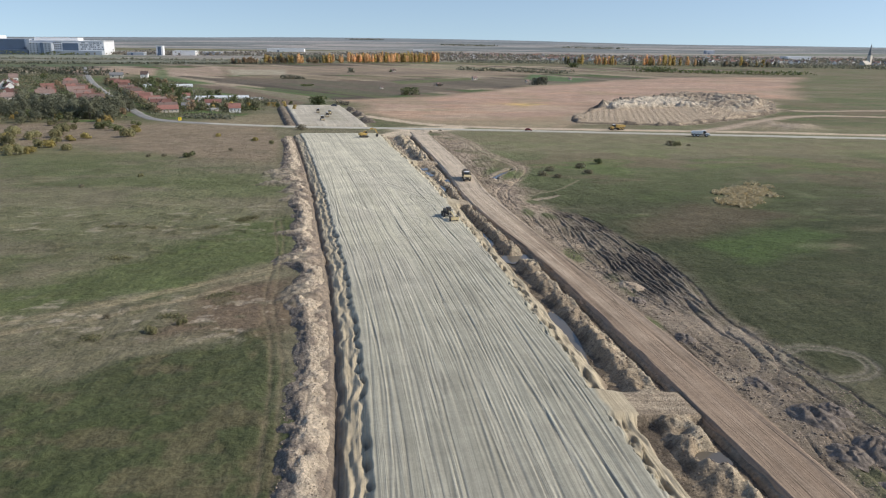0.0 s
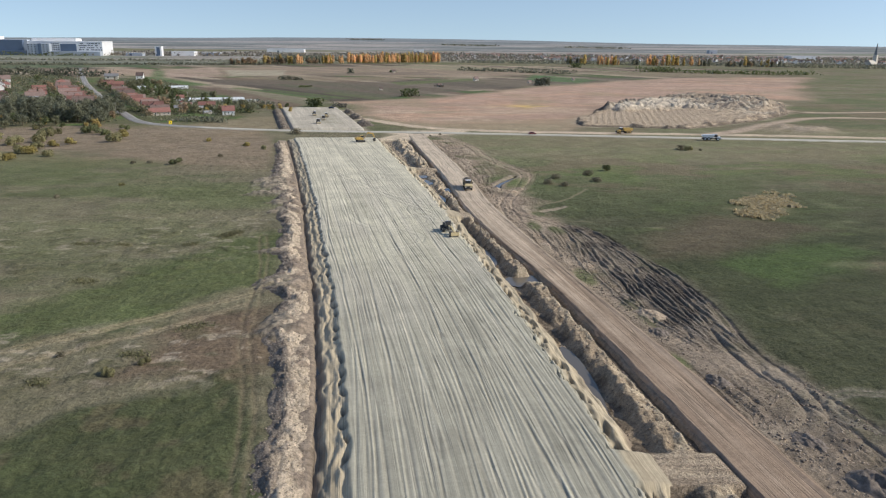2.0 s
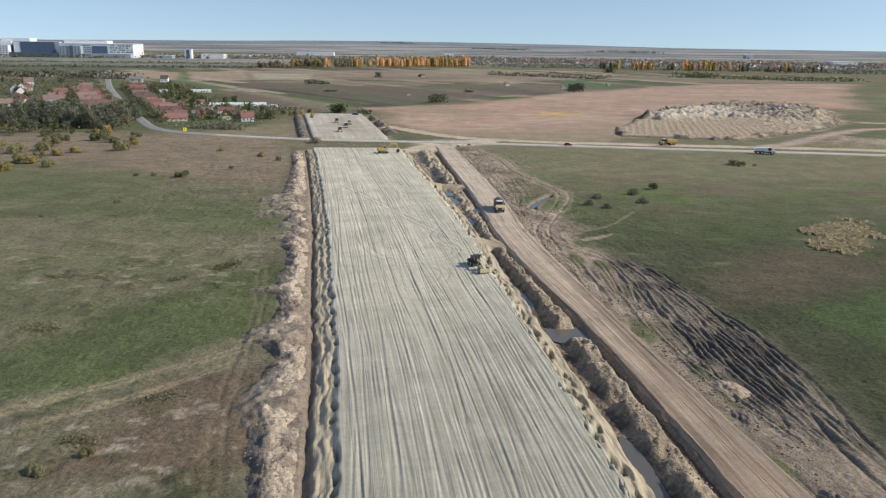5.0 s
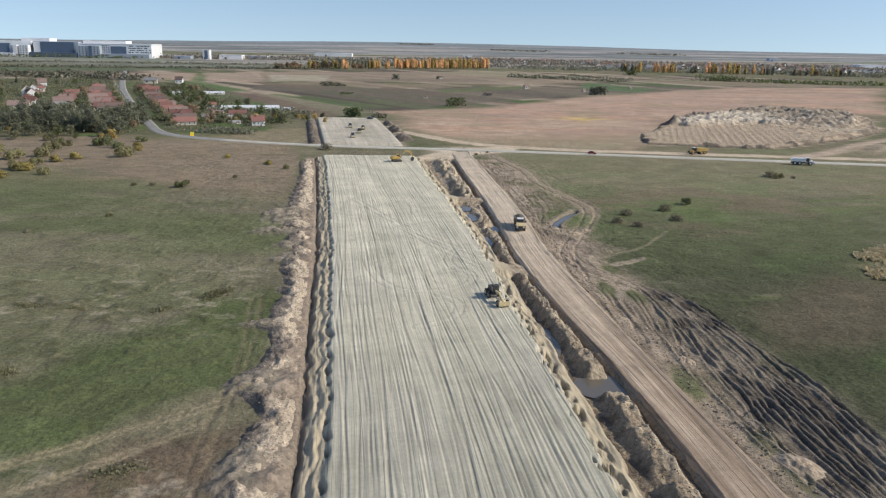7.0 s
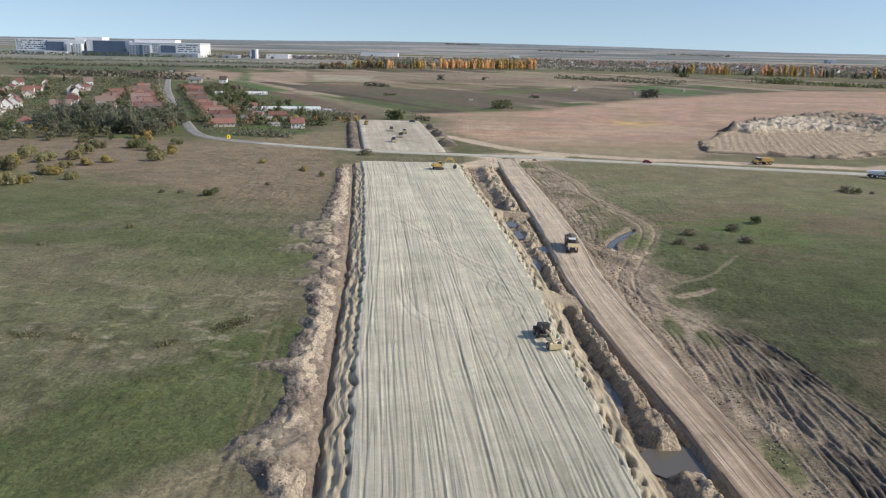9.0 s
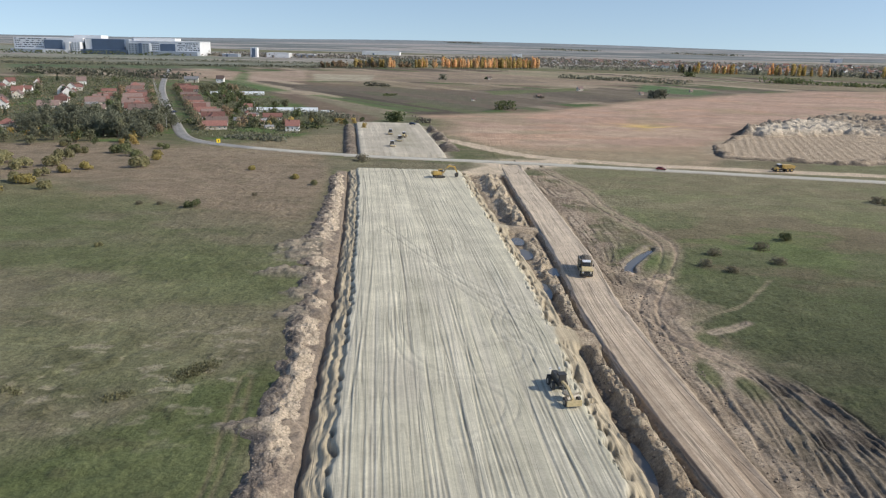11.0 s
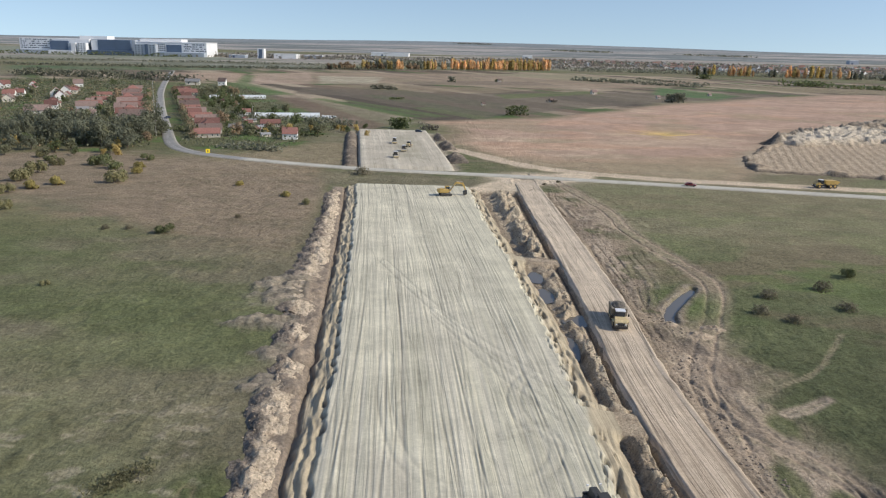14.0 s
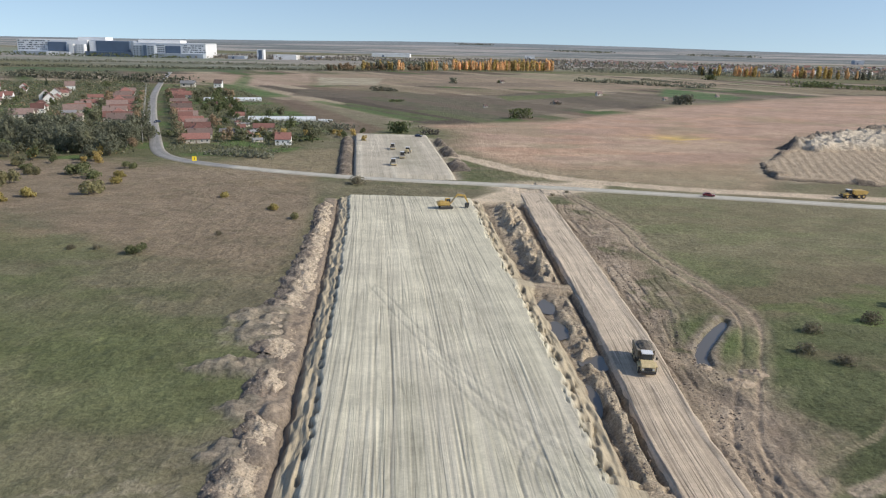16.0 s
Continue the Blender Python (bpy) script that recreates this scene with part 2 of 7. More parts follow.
DIRT_EAST = rounded([(-8, 338), (5.5, 323), (14, 307), (31, 290), (60, 280), (108, 273), (150, 268), (215, 255), (420, 218)])
DIRT_PIT = rounded([(140, 268), (165, 285), (188, 309), (232, 343), (275, 330), (420, 300)])
DIRT_PIT_B = rounded([(215, 352), (236, 382), (241, 362), (300, 371), (420, 365)])
MEADOW_RED = [(-14, 430), (4, 352), (24, 300), (80, 284), (103, 341), (131, 395), (215, 470), (289, 456), (386, 626), (480, 780), (314, 745), (140, 590), (53, 470)]
PIT = [(95, 300), (98, 325), (125, 372), (150, 400), (205, 452), (262, 448), (258, 420), (222, 352), (190, 322), (140, 288)]
PIT_HEAP = [(122, 376), (135, 362), (172, 372), (212, 360), (224, 372), (258, 440), (205, 452), (150, 402)]
RUT_FIELD = [(33, 112), (44.4, 110), (48.6, 88), (49, 65), (43, 56), (39, 70), (36, 76), (34, 90)]


def steps(lo, hi, fine_lo, fine_hi, fine, growth):
    """Stations that are close together between fine_lo and fine_hi and spread out beyond."""
    mid = list(np.arange(fine_lo, fine_hi, fine))
    up, d = [fine_hi], fine
    while up[-1] < hi:
        d *= growth
        up.append(up[-1] + d)
    down, d = [fine_lo], fine
    while down[-1] > lo:
        d *= growth
        down.append(down[-1] - d)
    return np.array(down[:0:-1] + mid + up)


LAID = []


def sheet(name, x, y, z, tint, material, lane=None):
    """A grid of points as one mesh, with its albedo."""
    LAID.append((x, y, z))
    rows, cols = x.shape
    me = bpy.data.meshes.new(name)
    co = PLAN * np.stack([x, y, z], -1).reshape(-1, 3).astype(np.float32)
    i = np.arange(rows * cols).reshape(rows, cols)
    quads = np.stack([i[:-1, :-1], i[:-1, 1:], i[1:, 1:], i[1:, :-1]], -1).reshape(-1, 4)
    me.vertices.add(len(co))
    me.vertices.foreach_set("co", co.ravel())
    me.loops.add(quads.size)
    me.loops.foreach_set("vertex_index", quads.ravel().astype(np.int32))
    me.polygons.add(len(quads))
    me.polygons.foreach_set("loop_start", np.arange(0, quads.size, 4, dtype=np.int32))
    me.polygons.foreach_set("use_smooth", np.ones(len(quads), bool))
    me.update(calc_edges=True)
    at = me.attributes.new("tint", "FLOAT_COLOR", "POINT")
    rgba = np.ones((rows * cols, 4), np.float32)
    rgba[:, :3] = np.clip(tint.reshape(-1, 3), 0.01, 0.9)
    at.data.foreach_set("color", rgba.ravel())
    if lane is not None:
        at_ = me.attributes.new("lane", "FLOAT_VECTOR", "POINT")
        at_.data.foreach_set("vector", np.stack([lane, y, 0 * y], -1).reshape(-1).astype(np.float32))
    me.materials.append(material)
    return new(name, me)


def blend(tint, colour, w):
    return tint + (np.array(colour) - tint) * np.clip(w, 0, 1)[..., None]


GREEN, OLIVE, STRAW, RUST = (0.128, 0.139, 0.068), (0.180, 0.163, 0.104), (0.31, 0.265, 0.17), (0.29, 0.215, 0.145)
EARTH, MUD, PINK = (0.32, 0.25, 0.18), (0.14, 0.115, 0.095), (0.31, 0.25, 0.195)
LIGHT_FILL = (0.525, 0.492, 0.375)


def rise(x, y):
    """The plain, which lifts a little towards the far hills."""
    r = np.hypot(x, y)
    mid = np.exp(-((np.arctan2(x, np.abs(y) + 1.0) / 0.34) ** 2))
    return (17 + 17 * mid) * sstep(1600, 3600, r) * (0.9 + 0.2 * fbm(x / 700, y / 700, 71, 3))


def ruts(x, y, w, lane):
    """Wheel ruts that wander along y, in lanes across x."""
    p = 5.5 * fbm(x / (lane * 4.2) + 0.5 * fbm(x / 14, y / 20, 32, 2), y / 38, 31, 3) + 0.12 * x / lane
    return w * (np.abs(p % 1.0 - 0.5) * 2)


POOLS = [(24.6, 81.0, 3.0, 2.4), (23.6, 45, 1.2, 7.0), (23.3, 33, 0.9, 5.0), (15.7, 169.3, 1.4, 3.0), (19.3, 158.3, 1.7, 2.2), (17.3, 147.5, 0.9, 3.4), (14.8, 179.2, 1.2, 2.6), (20.6, 94.5, 1.0, 4.0), (-20.0, 170, 0.7, 7.0), (-6.9, 44, 0.6, 5.0), (29.5, 13.0, 1.5, 1.8)]
POND = rounded([(40.6, 174.5), (38.3, 170.8), (35.2, 165.5), (33.4, 161.5), (33.0, 158.3)])


def sunk(x, y):
    """How far the ground gives way at each pool."""
    d = np.zeros(np.shape(x))
    for px, py, rx, ry in POOLS:
        d = np.maximum(d, 1 - sstep(0.7, 1.35, np.hypot((x - px) / rx, (y - py) / ry)))
    return d


FAN_WEST = [(20, 46.5), (30, 45), (42, 43.5), (51, 41), (60, 38), (70, 37.6), (82, 36.8), (95, 37), (101, 38), (110, 39.6), (119, 40), (136, 33)]
FAN_EAST = [(20, 50), (30, 49), (42, 48), (51, 47.2), (65, 50), (83, 50), (90, 49.4), (101, 47.4), (107, 46.3), (112, 44.6), (119, 42), (136, 36)]


def fan_ruts(x, y):
    """Separate wheel ruts side by side, each with its own wander, start and end."""
    groove, ridge, fan = np.zeros(x.shape), np.zeros(x.shape), np.zeros(x.shape)
    pick = (x > 26) & (x < 58) & (y > 18) & (y < 138)
    px, py = x[pick], y[pick]
    lo, hi = along(FAN_WEST, py), along(FAN_EAST, py)
    g, q, rng = np.zeros(px.shape), np.zeros(px.shape), random.Random(77)
    for k in range(34):
        c = 0.01 + 0.029 * k + rng.uniform(-0.02, 0.02)
        sway = 0.26 * (vnoise(py / 24 + 9.7 * k, py * 0 + k // 2, 81) - 0.5) + 0.05 * (vnoise(py / 6 + 3.1 * k, py * 0 + k, 82) - 0.5)
        d = px - (lo + (hi - lo) * (c + sway))
        there = sstep(0.36, 0.5, vnoise(py / 13 + 5.3 * k, py * 0 + k, 83) + 0.2 * (k > 9))
        wide = rng.uniform(0.16, 0.27)
        g = np.maximum(g, there * np.exp(-((d / wide) ** 2)) * rng.uniform(0.55, 1.0))
        q = np.maximum(q, there * np.exp(-(((d + 0.42) / 0.2) ** 2)))
    ends = band(py + 6 * (vnoise(px / 3, py / 9, 84) - 0.5), 50, 117, 4)
    groove[pick], ridge[pick] = g * ends, q * ends * (1 - g)
    fan[pick] = band(px, lo + 1.5, hi - 0.5, 1.2) * ends
    return groove, ridge, fan


def build_ground():
    us = steps(-2200, 2200, -36, 60, 0.31, 1.03)
    ys = steps(-160, 2300, -14, 300, 0.5, 1.0125)
    us = np.sort(np.concatenate([us, ((us[1:] + us[:-1]) / 2)[(us[1:] > 35) & (us[1:] < 60)]]))
    u, y = np.meshgrid(us, ys)
    lean = along(EDGE_L, np.clip(y, -80, 420)) * (1 - sstep(60, 300, np.abs(u)))
    x = u + lean
    el, er, hl, hr = edge_l(y), edge_r(y), haul_l(y), haul_r(y)
    corridor = 1 - sstep(253, 256, y)
    z = rise(x, y) + 0.25 * (fbm(x / 14, y / 14, 1, 3) - 0.5) + 0.42 * (fbm(x / 1.5, y / 1.5, 5, 3) - 0.5)
    n1, n2, n3 = fbm(x / 45, y / 22, 11), fbm(x / 11, y / 7, 12), fbm(x / 130, y / 60, 13)
    tint = np.zeros(x.shape + (3,)) + OLIVE
    tint = blend(tint, GREEN, sstep(0.42, 0.62, n1 * 0.6 + n2 * 0.4))
    tint = blend(tint, STRAW, 0.3 * sstep(0.55, 0.75, fbm(x / 6, y / 5, 14)))
    # west of the works: rusty weeds near the lane, one lush strip, a dug-over corner
    west = 1 - sstep(-14, -6, x - el)
    tint = blend(tint, RUST, west * 0.75 * band(y + 22 * (n2 - 0.5), 205, 300, 16) * sstep(0.3, 0.55, n1 * 0.4 + n2 * 0.6))
    tint = blend(tint, (0.31, 0.25, 0.18), west * 0.7 * band(y + 30 * (n2 - 0.5), 222, 292, 14) * sstep(0.4, 0.6, n1))
    tint = blend(tint, (0.205, 0.195, 0.115), west * 0.6 * band(y + 40 * (n1 - 0.5), 104, 150, 14) * sstep(0.35, 0.6, n3 * 0.5 + n2 * 0.5))
    tint = blend(tint, (0.135, 0.152, 0.07), west * 0.55 * band(y + 0.55 * (x + 36) + 22 * (n2 - 0.5), 140, 186, 9) * sstep(0.36, 0.52, n1))
    tint = blend(tint, (0.25, 0.197, 0.138), west * 0.8 * band(y + 0.55 * (x + 36) + 24 * (n2 - 0.5), 188, 262, 10))
    verge = inside(x, y, [(-80, 302), (-40, 290), (-24, 292), (-27, 330), (-45, 345), (-62, 335)])
    tint = blend(tint, (0.29, 0.235, 0.155), 0.75 * sstep(-5, 5, verge + 12 * (n2 - 0.5)))
    lush = inside(x, y, [(-160, 36), (-49, 59), (-31, 68), (-17, 81), (-14.5, 103), (-17, 116), (-23, 115), (-37, 91), (-52, 69), (-170, 52)])
    tint = blend(tint, (0.104, 0.127, 0.05), 0.85 * sstep(-2.5, 2.5, lush + 5 * (n2 - 0.5)))
    tall = sstep(-2, 2, inside(x, y, [(-200, -60), (-200, 0), (-60, 24), (-37, 33), (-31, 40), (-16, 48), (-11.5, 34), (-6, -20), (-4, -100), (-200, -100)]) + 6 * (n2 - 0.5))
    tint = blend(tint, (0.068, 0.082, 0.036), 0.88 * tall)
    tint = blend(tint, (0.135, 0.115, 0.068), 0.7 * tall * sstep(0.52, 0.66, fbm(x / 4, y / 4, 19)))
    z = z + 0.38 * tall * (fbm((x + y) / 1.1, (x - y) / 2.4, 20, 3) - 0.4)
    brown = inside(x, y, [(-31, 46), (-28, 58), (-24, 67), (-15, 71), (-12, 55), (-15, 48)])
    tint = blend(tint, (0.165, 0.118, 0.082), 0.8 * sstep(-3, 3, brown + 9 * (n2 - 0.5)))
    bare = west * band(y, 46, 62, 6) * sstep(0.61, 0.66, fbm(x / 2.8, y / 1.4, 21, 5)) + 0.6 * west * band(y, 98, 128, 9) * sstep(0.64, 0.69, fbm(x / 3, y / 1.6, 22, 5))
    tint = blend(tint, (0.42, 0.36, 0.27), 0.7 * bare)
    scrub = west * (0.35 + 0.65 * (band(y, 44, 62, 6) + band(y, 82, 124, 9))) * sstep(0.55, 0.66, fbm(x / 4, y / 2.8, 23))
    tint = blend(tint, (0.095, 0.095, 0.05), 0.6 * scrub)
    z = z + 0.25 * scrub * fbm(x / 0.8, y / 0.8, 24, 2)
    # east: green flats with russet patches
    east = sstep(2, 12, x - hr)
    tint = blend(tint, (0.131, 0.145, 0.071), east * 0.7 * sstep(0.46, 0.6, n1))
    tint = blend(tint, (0.185, 0.15, 0.098), east * 0.75 * sstep(0.5, 0.64, fbm(x / 22, y / 14, 24)))
    tint = blend(tint, (0.128, 0.168, 0.06), east * 0.55 * sstep(0.56, 0.66, fbm(x / 18, y / 10, 18)) * band(y, 62, 245, 20))
    tint = blend(tint, (0.062, 0.07, 0.036), 0.9 * east * (1 - sstep(95, 190, y)) * sstep(0.15, 0.45, n2))
    russet = inside(x, y, [(58, 109), (71, 122), (86, 120), (96, 108), (76, 100), (59, 92), (51, 92)])
    tint = blend(tint, (0.135, 0.108, 0.072), 0.75 * sstep(-5, 5, russet + 14 * (n2 - 0.5)))
    tint = blend(tint, (0.085, 0.125, 0.042), 0.7 * sstep(-4, 4, inside(x, y, [(62, 86), (78, 97), (92, 96), (84, 82), (66, 76)]) + 14 * (n2 - 0.5)))
    tint = blend(tint, (0.245, 0.225, 0.135), 0.55 * east * band(y + 20 * (n2 - 0.5), 200, 290, 15))
    reed = inside(x, y, [(82, 121), (84, 130), (103, 144), (99, 134), (92, 122)])
    tint = blend(tint, (0.36, 0.30, 0.18), 0.6 * sstep(-4, 5, reed + 9 * (n2 - 0.5)))
    red = inside(x, y, MEADOW_RED)
    wobble = 26 * (fbm(x / 40, y / 40, 25) - 0.5)
    tint = blend(tint, (0.425, 0.295, 0.222), 0.95 * sstep(-16, 12, red + wobble))
    tint = blend(tint, (0.47, 0.36, 0.255), 0.6 * sstep(-9, 9, red + wobble) * sstep(0.52, 0.7, fbm(x / 50, y / 24, 26)))
    tint = blend(tint, (0.33, 0.235, 0.18), 0.6 * sstep(-9, 9, red + wobble) * sstep(0.5, 0.64, fbm(x / 45, y / 20, 27)))
    tint = blend(tint, (0.47, 0.30, 0.205), 0.6 * sstep(-9, 9, red + wobble) * sstep(0.5, 0.66, fbm(x / 45, y / 22, 33)))
    tint = blend(tint, (0.60, 0.43, 0.14), 0.8 * np.exp(-(((x - 92) / 16) ** 2 + ((y - 400) / 13) ** 2)) * sstep(0.4, 0.6, n2))
    tint = blend(tint, (0.58, 0.45, 0.32), 0.6 * np.exp(-(((x - 30) / 26) ** 2 + ((y - 352) / 22) ** 2)) * sstep(0.35, 0.6, n2 * 0.5 + n1 * 0.5))
    tint = blend(tint, (0.30, 0.25, 0.165), 0.55 * sstep(-9, 9, red + wobble) * sstep(0.56, 0.7, fbm(x / 34, y / 26, 36)))
    tint = blend(tint, (0.30, 0.265, 0.17), 0.7 * sstep(-12, 8, red + wobble) * (1 - sstep(-8, 26, y - 308 - 0.12 * np.abs(x - 30) + 22 * (n2 - 0.5))))
    # ploughed and sown strips on the plain
    v, w = 0.55 * y + 0.83 * x, 0.83 * y - 0.55 * x
    lot = np.floor(v / 15 + 0.5 * fbm(v / 90, w / 400, 36, 2))
    lot2 = np.floor(w / 190 + 3 * lattice(lot, lot * 0 + 4, 37))
    pick = lattice(lot, lot2, 38)
    parcels = np.zeros(x.shape + (3,))
    shades = [(0.11, 0.09, 0.07), (0.20, 0.15, 0.11), (0.33, 0.265, 0.195), (0.14, 0.15, 0.08), (0.09, 0.135, 0.05), (0.42, 0.345, 0.25), (0.25, 0.215, 0.14), (0.15, 0.125, 0.095)]
    for k, shade in enumerate(shades):
        parcels = np.where((np.floor(pick * 8) == k)[..., None], np.array(shade), parcels)
    farm = sstep(-8, 8, inside(x, y, [(-60, 425), (-5, 440), (53, 480), (140, 598), (314, 750), (480, 785), (560, 1000), (0, 1120), (-420, 960), (-430, 700), (-210, 700), (-130, 560)]) + 6 * (n2 - 0.5))
    parcels = parcels * 0.85
    tint = tint + (parcels - tint) * (farm * (0.85 + 0.25 * n2)).clip(0, 1)[..., None]
    for corners, colour in (
        ([(-209, 923), (110, 1062), (300, 960), (190, 800), (66, 736), (-79, 760), (-137, 723), (-184, 900)], (0.31, 0.24, 0.175)),
        ([(-540, 939), (-309, 1106), (-264, 953), (-485, 850)], (0.075, 0.12, 0.06)), ([(-347, 857), (-244, 886), (-195, 705), (-310, 785)], (0.36, 0.265, 0.195)),
        ([(-235, 879), (-184, 937), (-137, 723), (-186, 703)], (0.40, 0.30, 0.23)), ([(-159, 863), (-93, 870), (-83, 753), (-130, 726)], (0.42, 0.375, 0.28)),
        ([(-233, 846), (-222, 850), (-186, 703), (-121, 589), (-138, 580), (-190, 664)], (0.105, 0.155, 0.06)),
        ([(-131, 662), (-76, 668), (-14, 640), (73, 690), (180, 720), (300, 753), (190, 640), (135, 603), (60, 520), (11, 462), (-65, 585), (-125, 600)], (0.14, 0.118, 0.09)),
        ([(-128, 705), (-90, 740), (60, 720), (20, 655), (-80, 670)], (0.25, 0.20, 0.135)), ([(-60, 800), (60, 860), (90, 790), (-60, 745)], (0.20, 0.16, 0.12)),
        ([(-116, 569), (-57, 485), (-20, 424), (-36, 408), (-84, 492)], (0.19, 0.175, 0.115)), ([(-104, 560), (-95, 562), (-20, 452), (-32, 448)], (0.10, 0.15, 0.055)),
        ([(-130, 560), (-112, 562), (-37, 410), (-43, 383), (-76, 435)], (0.165, 0.12, 0.09)), ([(-82, 548), (-76, 550), (-8, 458), (-16, 452)], (0.11, 0.145, 0.06)),
        ([(182, 805), (223, 700), (190, 644), (150, 690)], (0.085, 0.155, 0.06)), ([(20, 640), (100, 712), (112, 690), (26, 600)], (0.12, 0.15, 0.06)),
        ([(250, 900), (420, 860), (480, 790), (300, 770)], (0.24, 0.20, 0.13)), ([(-15, 1010), (120, 1060), (230, 930), (140, 900)], (0.27, 0.25, 0.16))):
        tint = blend(tint, colour, 0.75 * sstep(-2.5, 2.5, inside(x, y, corners) + 3 * (n2 - 0.5)) * (0.85 + 0.3 * n1))
    rows = np.sin((0.9 * x + 0.44 * y) / 1.6)
    tint = blend(tint, (0.27, 0.25, 0.17), 0.6 * sstep(0.2, 0.8, rows) * sstep(-2, 2, inside(x, y, [(-159, 863), (-93, 870), (-83, 753), (-130, 726)])))
    strips = fbm(x / 40, y / 9, 29, 2)
    tint = blend(tint, (0.17, 0.14, 0.10), 0.3 * band(y, 640, 1100, 30) * sstep(0.54, 0.58, strips))
    # Far flats and fields: distance haze put into greyer and paler tints.
    flats = sstep(880, 960, y + 0.35 * x) * (1 - sstep(1500, 1700, y)) * (1 - sstep(-260, -160, x + 40 * (n1 - 0.5)))
    tint = blend(tint, (0.155, 0.165, 0.125), 0.8 * flats)
    tint = blend(tint, (0.28, 0.265, 0.225), 0.7 * flats * sstep(0.54, 0.6, fbm(x / 120, y / 35, 78, 2)))
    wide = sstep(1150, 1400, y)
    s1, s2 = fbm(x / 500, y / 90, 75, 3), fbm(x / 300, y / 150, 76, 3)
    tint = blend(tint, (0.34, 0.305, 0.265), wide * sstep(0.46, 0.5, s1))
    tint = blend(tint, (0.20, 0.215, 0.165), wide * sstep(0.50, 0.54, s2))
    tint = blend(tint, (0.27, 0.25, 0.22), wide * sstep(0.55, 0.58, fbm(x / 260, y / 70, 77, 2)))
    garden = inside(x, y, [(-100, 312), (-62, 330), (-55, 400), (-120, 540), (-200, 690), (-420, 700), (-330, 330), (-190, 285)])
    tint = blend(tint, (0.115, 0.115, 0.06), 0.8 * sstep(-4, 4, garden + 10 * (n2 - 0.5)))
    tint = blend(tint, (0.09, 0.15, 0.045), 0.7 * sstep(-2, 2, garden) * sstep(0.6, 0.66, fbm(x / 16, y / 16, 30)))
    # the works: churned earth beside the haul road, ruts, trodden tracks
    churn = sstep(-9, 1.0, hr + 5 + 5 * (n2 - 0.5) * 2 - x) * sstep(-1, 1, x - er) * corridor
    tint = blend(tint, EARTH, churn * (0.65 + 0.5 * n2))
    tint = blend(tint, MUD, 0.45 * churn * sstep(0.42, 0.6, fbm(x / 3, y / 7, 28)) * sstep(-1, 1, x - hr))
    tint = blend(tint, (0.43, 0.345, 0.255), 0.8 * churn * sstep(0.44, 0.58, fbm(x / 5, y / 9, 39)) * sstep(0, 2, x - hr))
    lines = ruts(x + 3.5 * n1, y, 1.0, 0.75)
    z = z - 0.22 * churn * sstep(0.5, 1, lines) * sstep(0.4, 0.6, fbm(x / 9, y / 12, 34))
    tint = blend(tint, (0.19, 0.15, 0.11), 0.6 * churn * sstep(0.72, 0.95, lines) * sstep(0, 1, x - hr))
    tint = blend(tint, (0.44, 0.36, 0.265), 0.35 * churn * (1 - sstep(0.05, 0.3, lines)) * sstep(0, 1, x - hr))
    tint = blend(tint, (0.17, 0.138, 0.104), 0.7 * churn * (1 - sstep(30, 88, y)) * sstep(0, 1, x - hr))
    for gx, gy, ga, gb in ((33.5, 116, 1.8, 4.5), (37.5, 112, 2.0, 4.0), (37, 127, 2.0, 3.0), (34.5, 81, 1.6, 4.0), (36.5, 47, 1.5, 3.5)):
        tint = blend(tint, (0.095, 0.115, 0.045), 0.8 * (1 - sstep(0.6, 1.2, np.hypot((x - gx) / ga, (y - gy) / gb) + 0.9 * (n2 - 0.5))))
    tint = blend(tint, (0.10, 0.11, 0.05), 0.7 * churn * sstep(0.62, 0.7, fbm(x / 6, y / 6, 35)) * sstep(1, 3, x - hr))
    plot = inside(x, y, RUT_FIELD)
    rw = sstep(-2, 3, plot + 5 * (n2 - 0.5))
    tint = blend(tint, (0.165, 0.135, 0.095), 0.5 * rw)
    spill = 0.0
    for tx, ty, ta, tb in ((-25, 166, 6.5, 8), (-24, 151, 7.5, 3.0), (-19, 141, 5, 3.5), (-18.5, 132, 5, 3), (-17, 99.5, 4.5, 1.6), (-14, 80, 5, 4.0), (-12, 62, 4, 6)):
        spill = np.maximum(spill, 1 - sstep(0.55, 1.15, np.hypot((x - tx) / ta, (y - ty) / tb) + 0.9 * (fbm(x / 2.2, y / 1.6, 15, 3) - 0.5)))
    tint = blend(tint, (0.25, 0.215, 0.17), 0.85 * spill)
    tint = blend(tint, (0.36, 0.30, 0.225), 0.6 * spill * sstep(0.5, 0.62, fbm(x / 1.6, y / 1.2, 16, 3)))
    z = z + 1.5 * spill**1.5 * fbm(x / 1.5, y / 1.2, 17, 4)
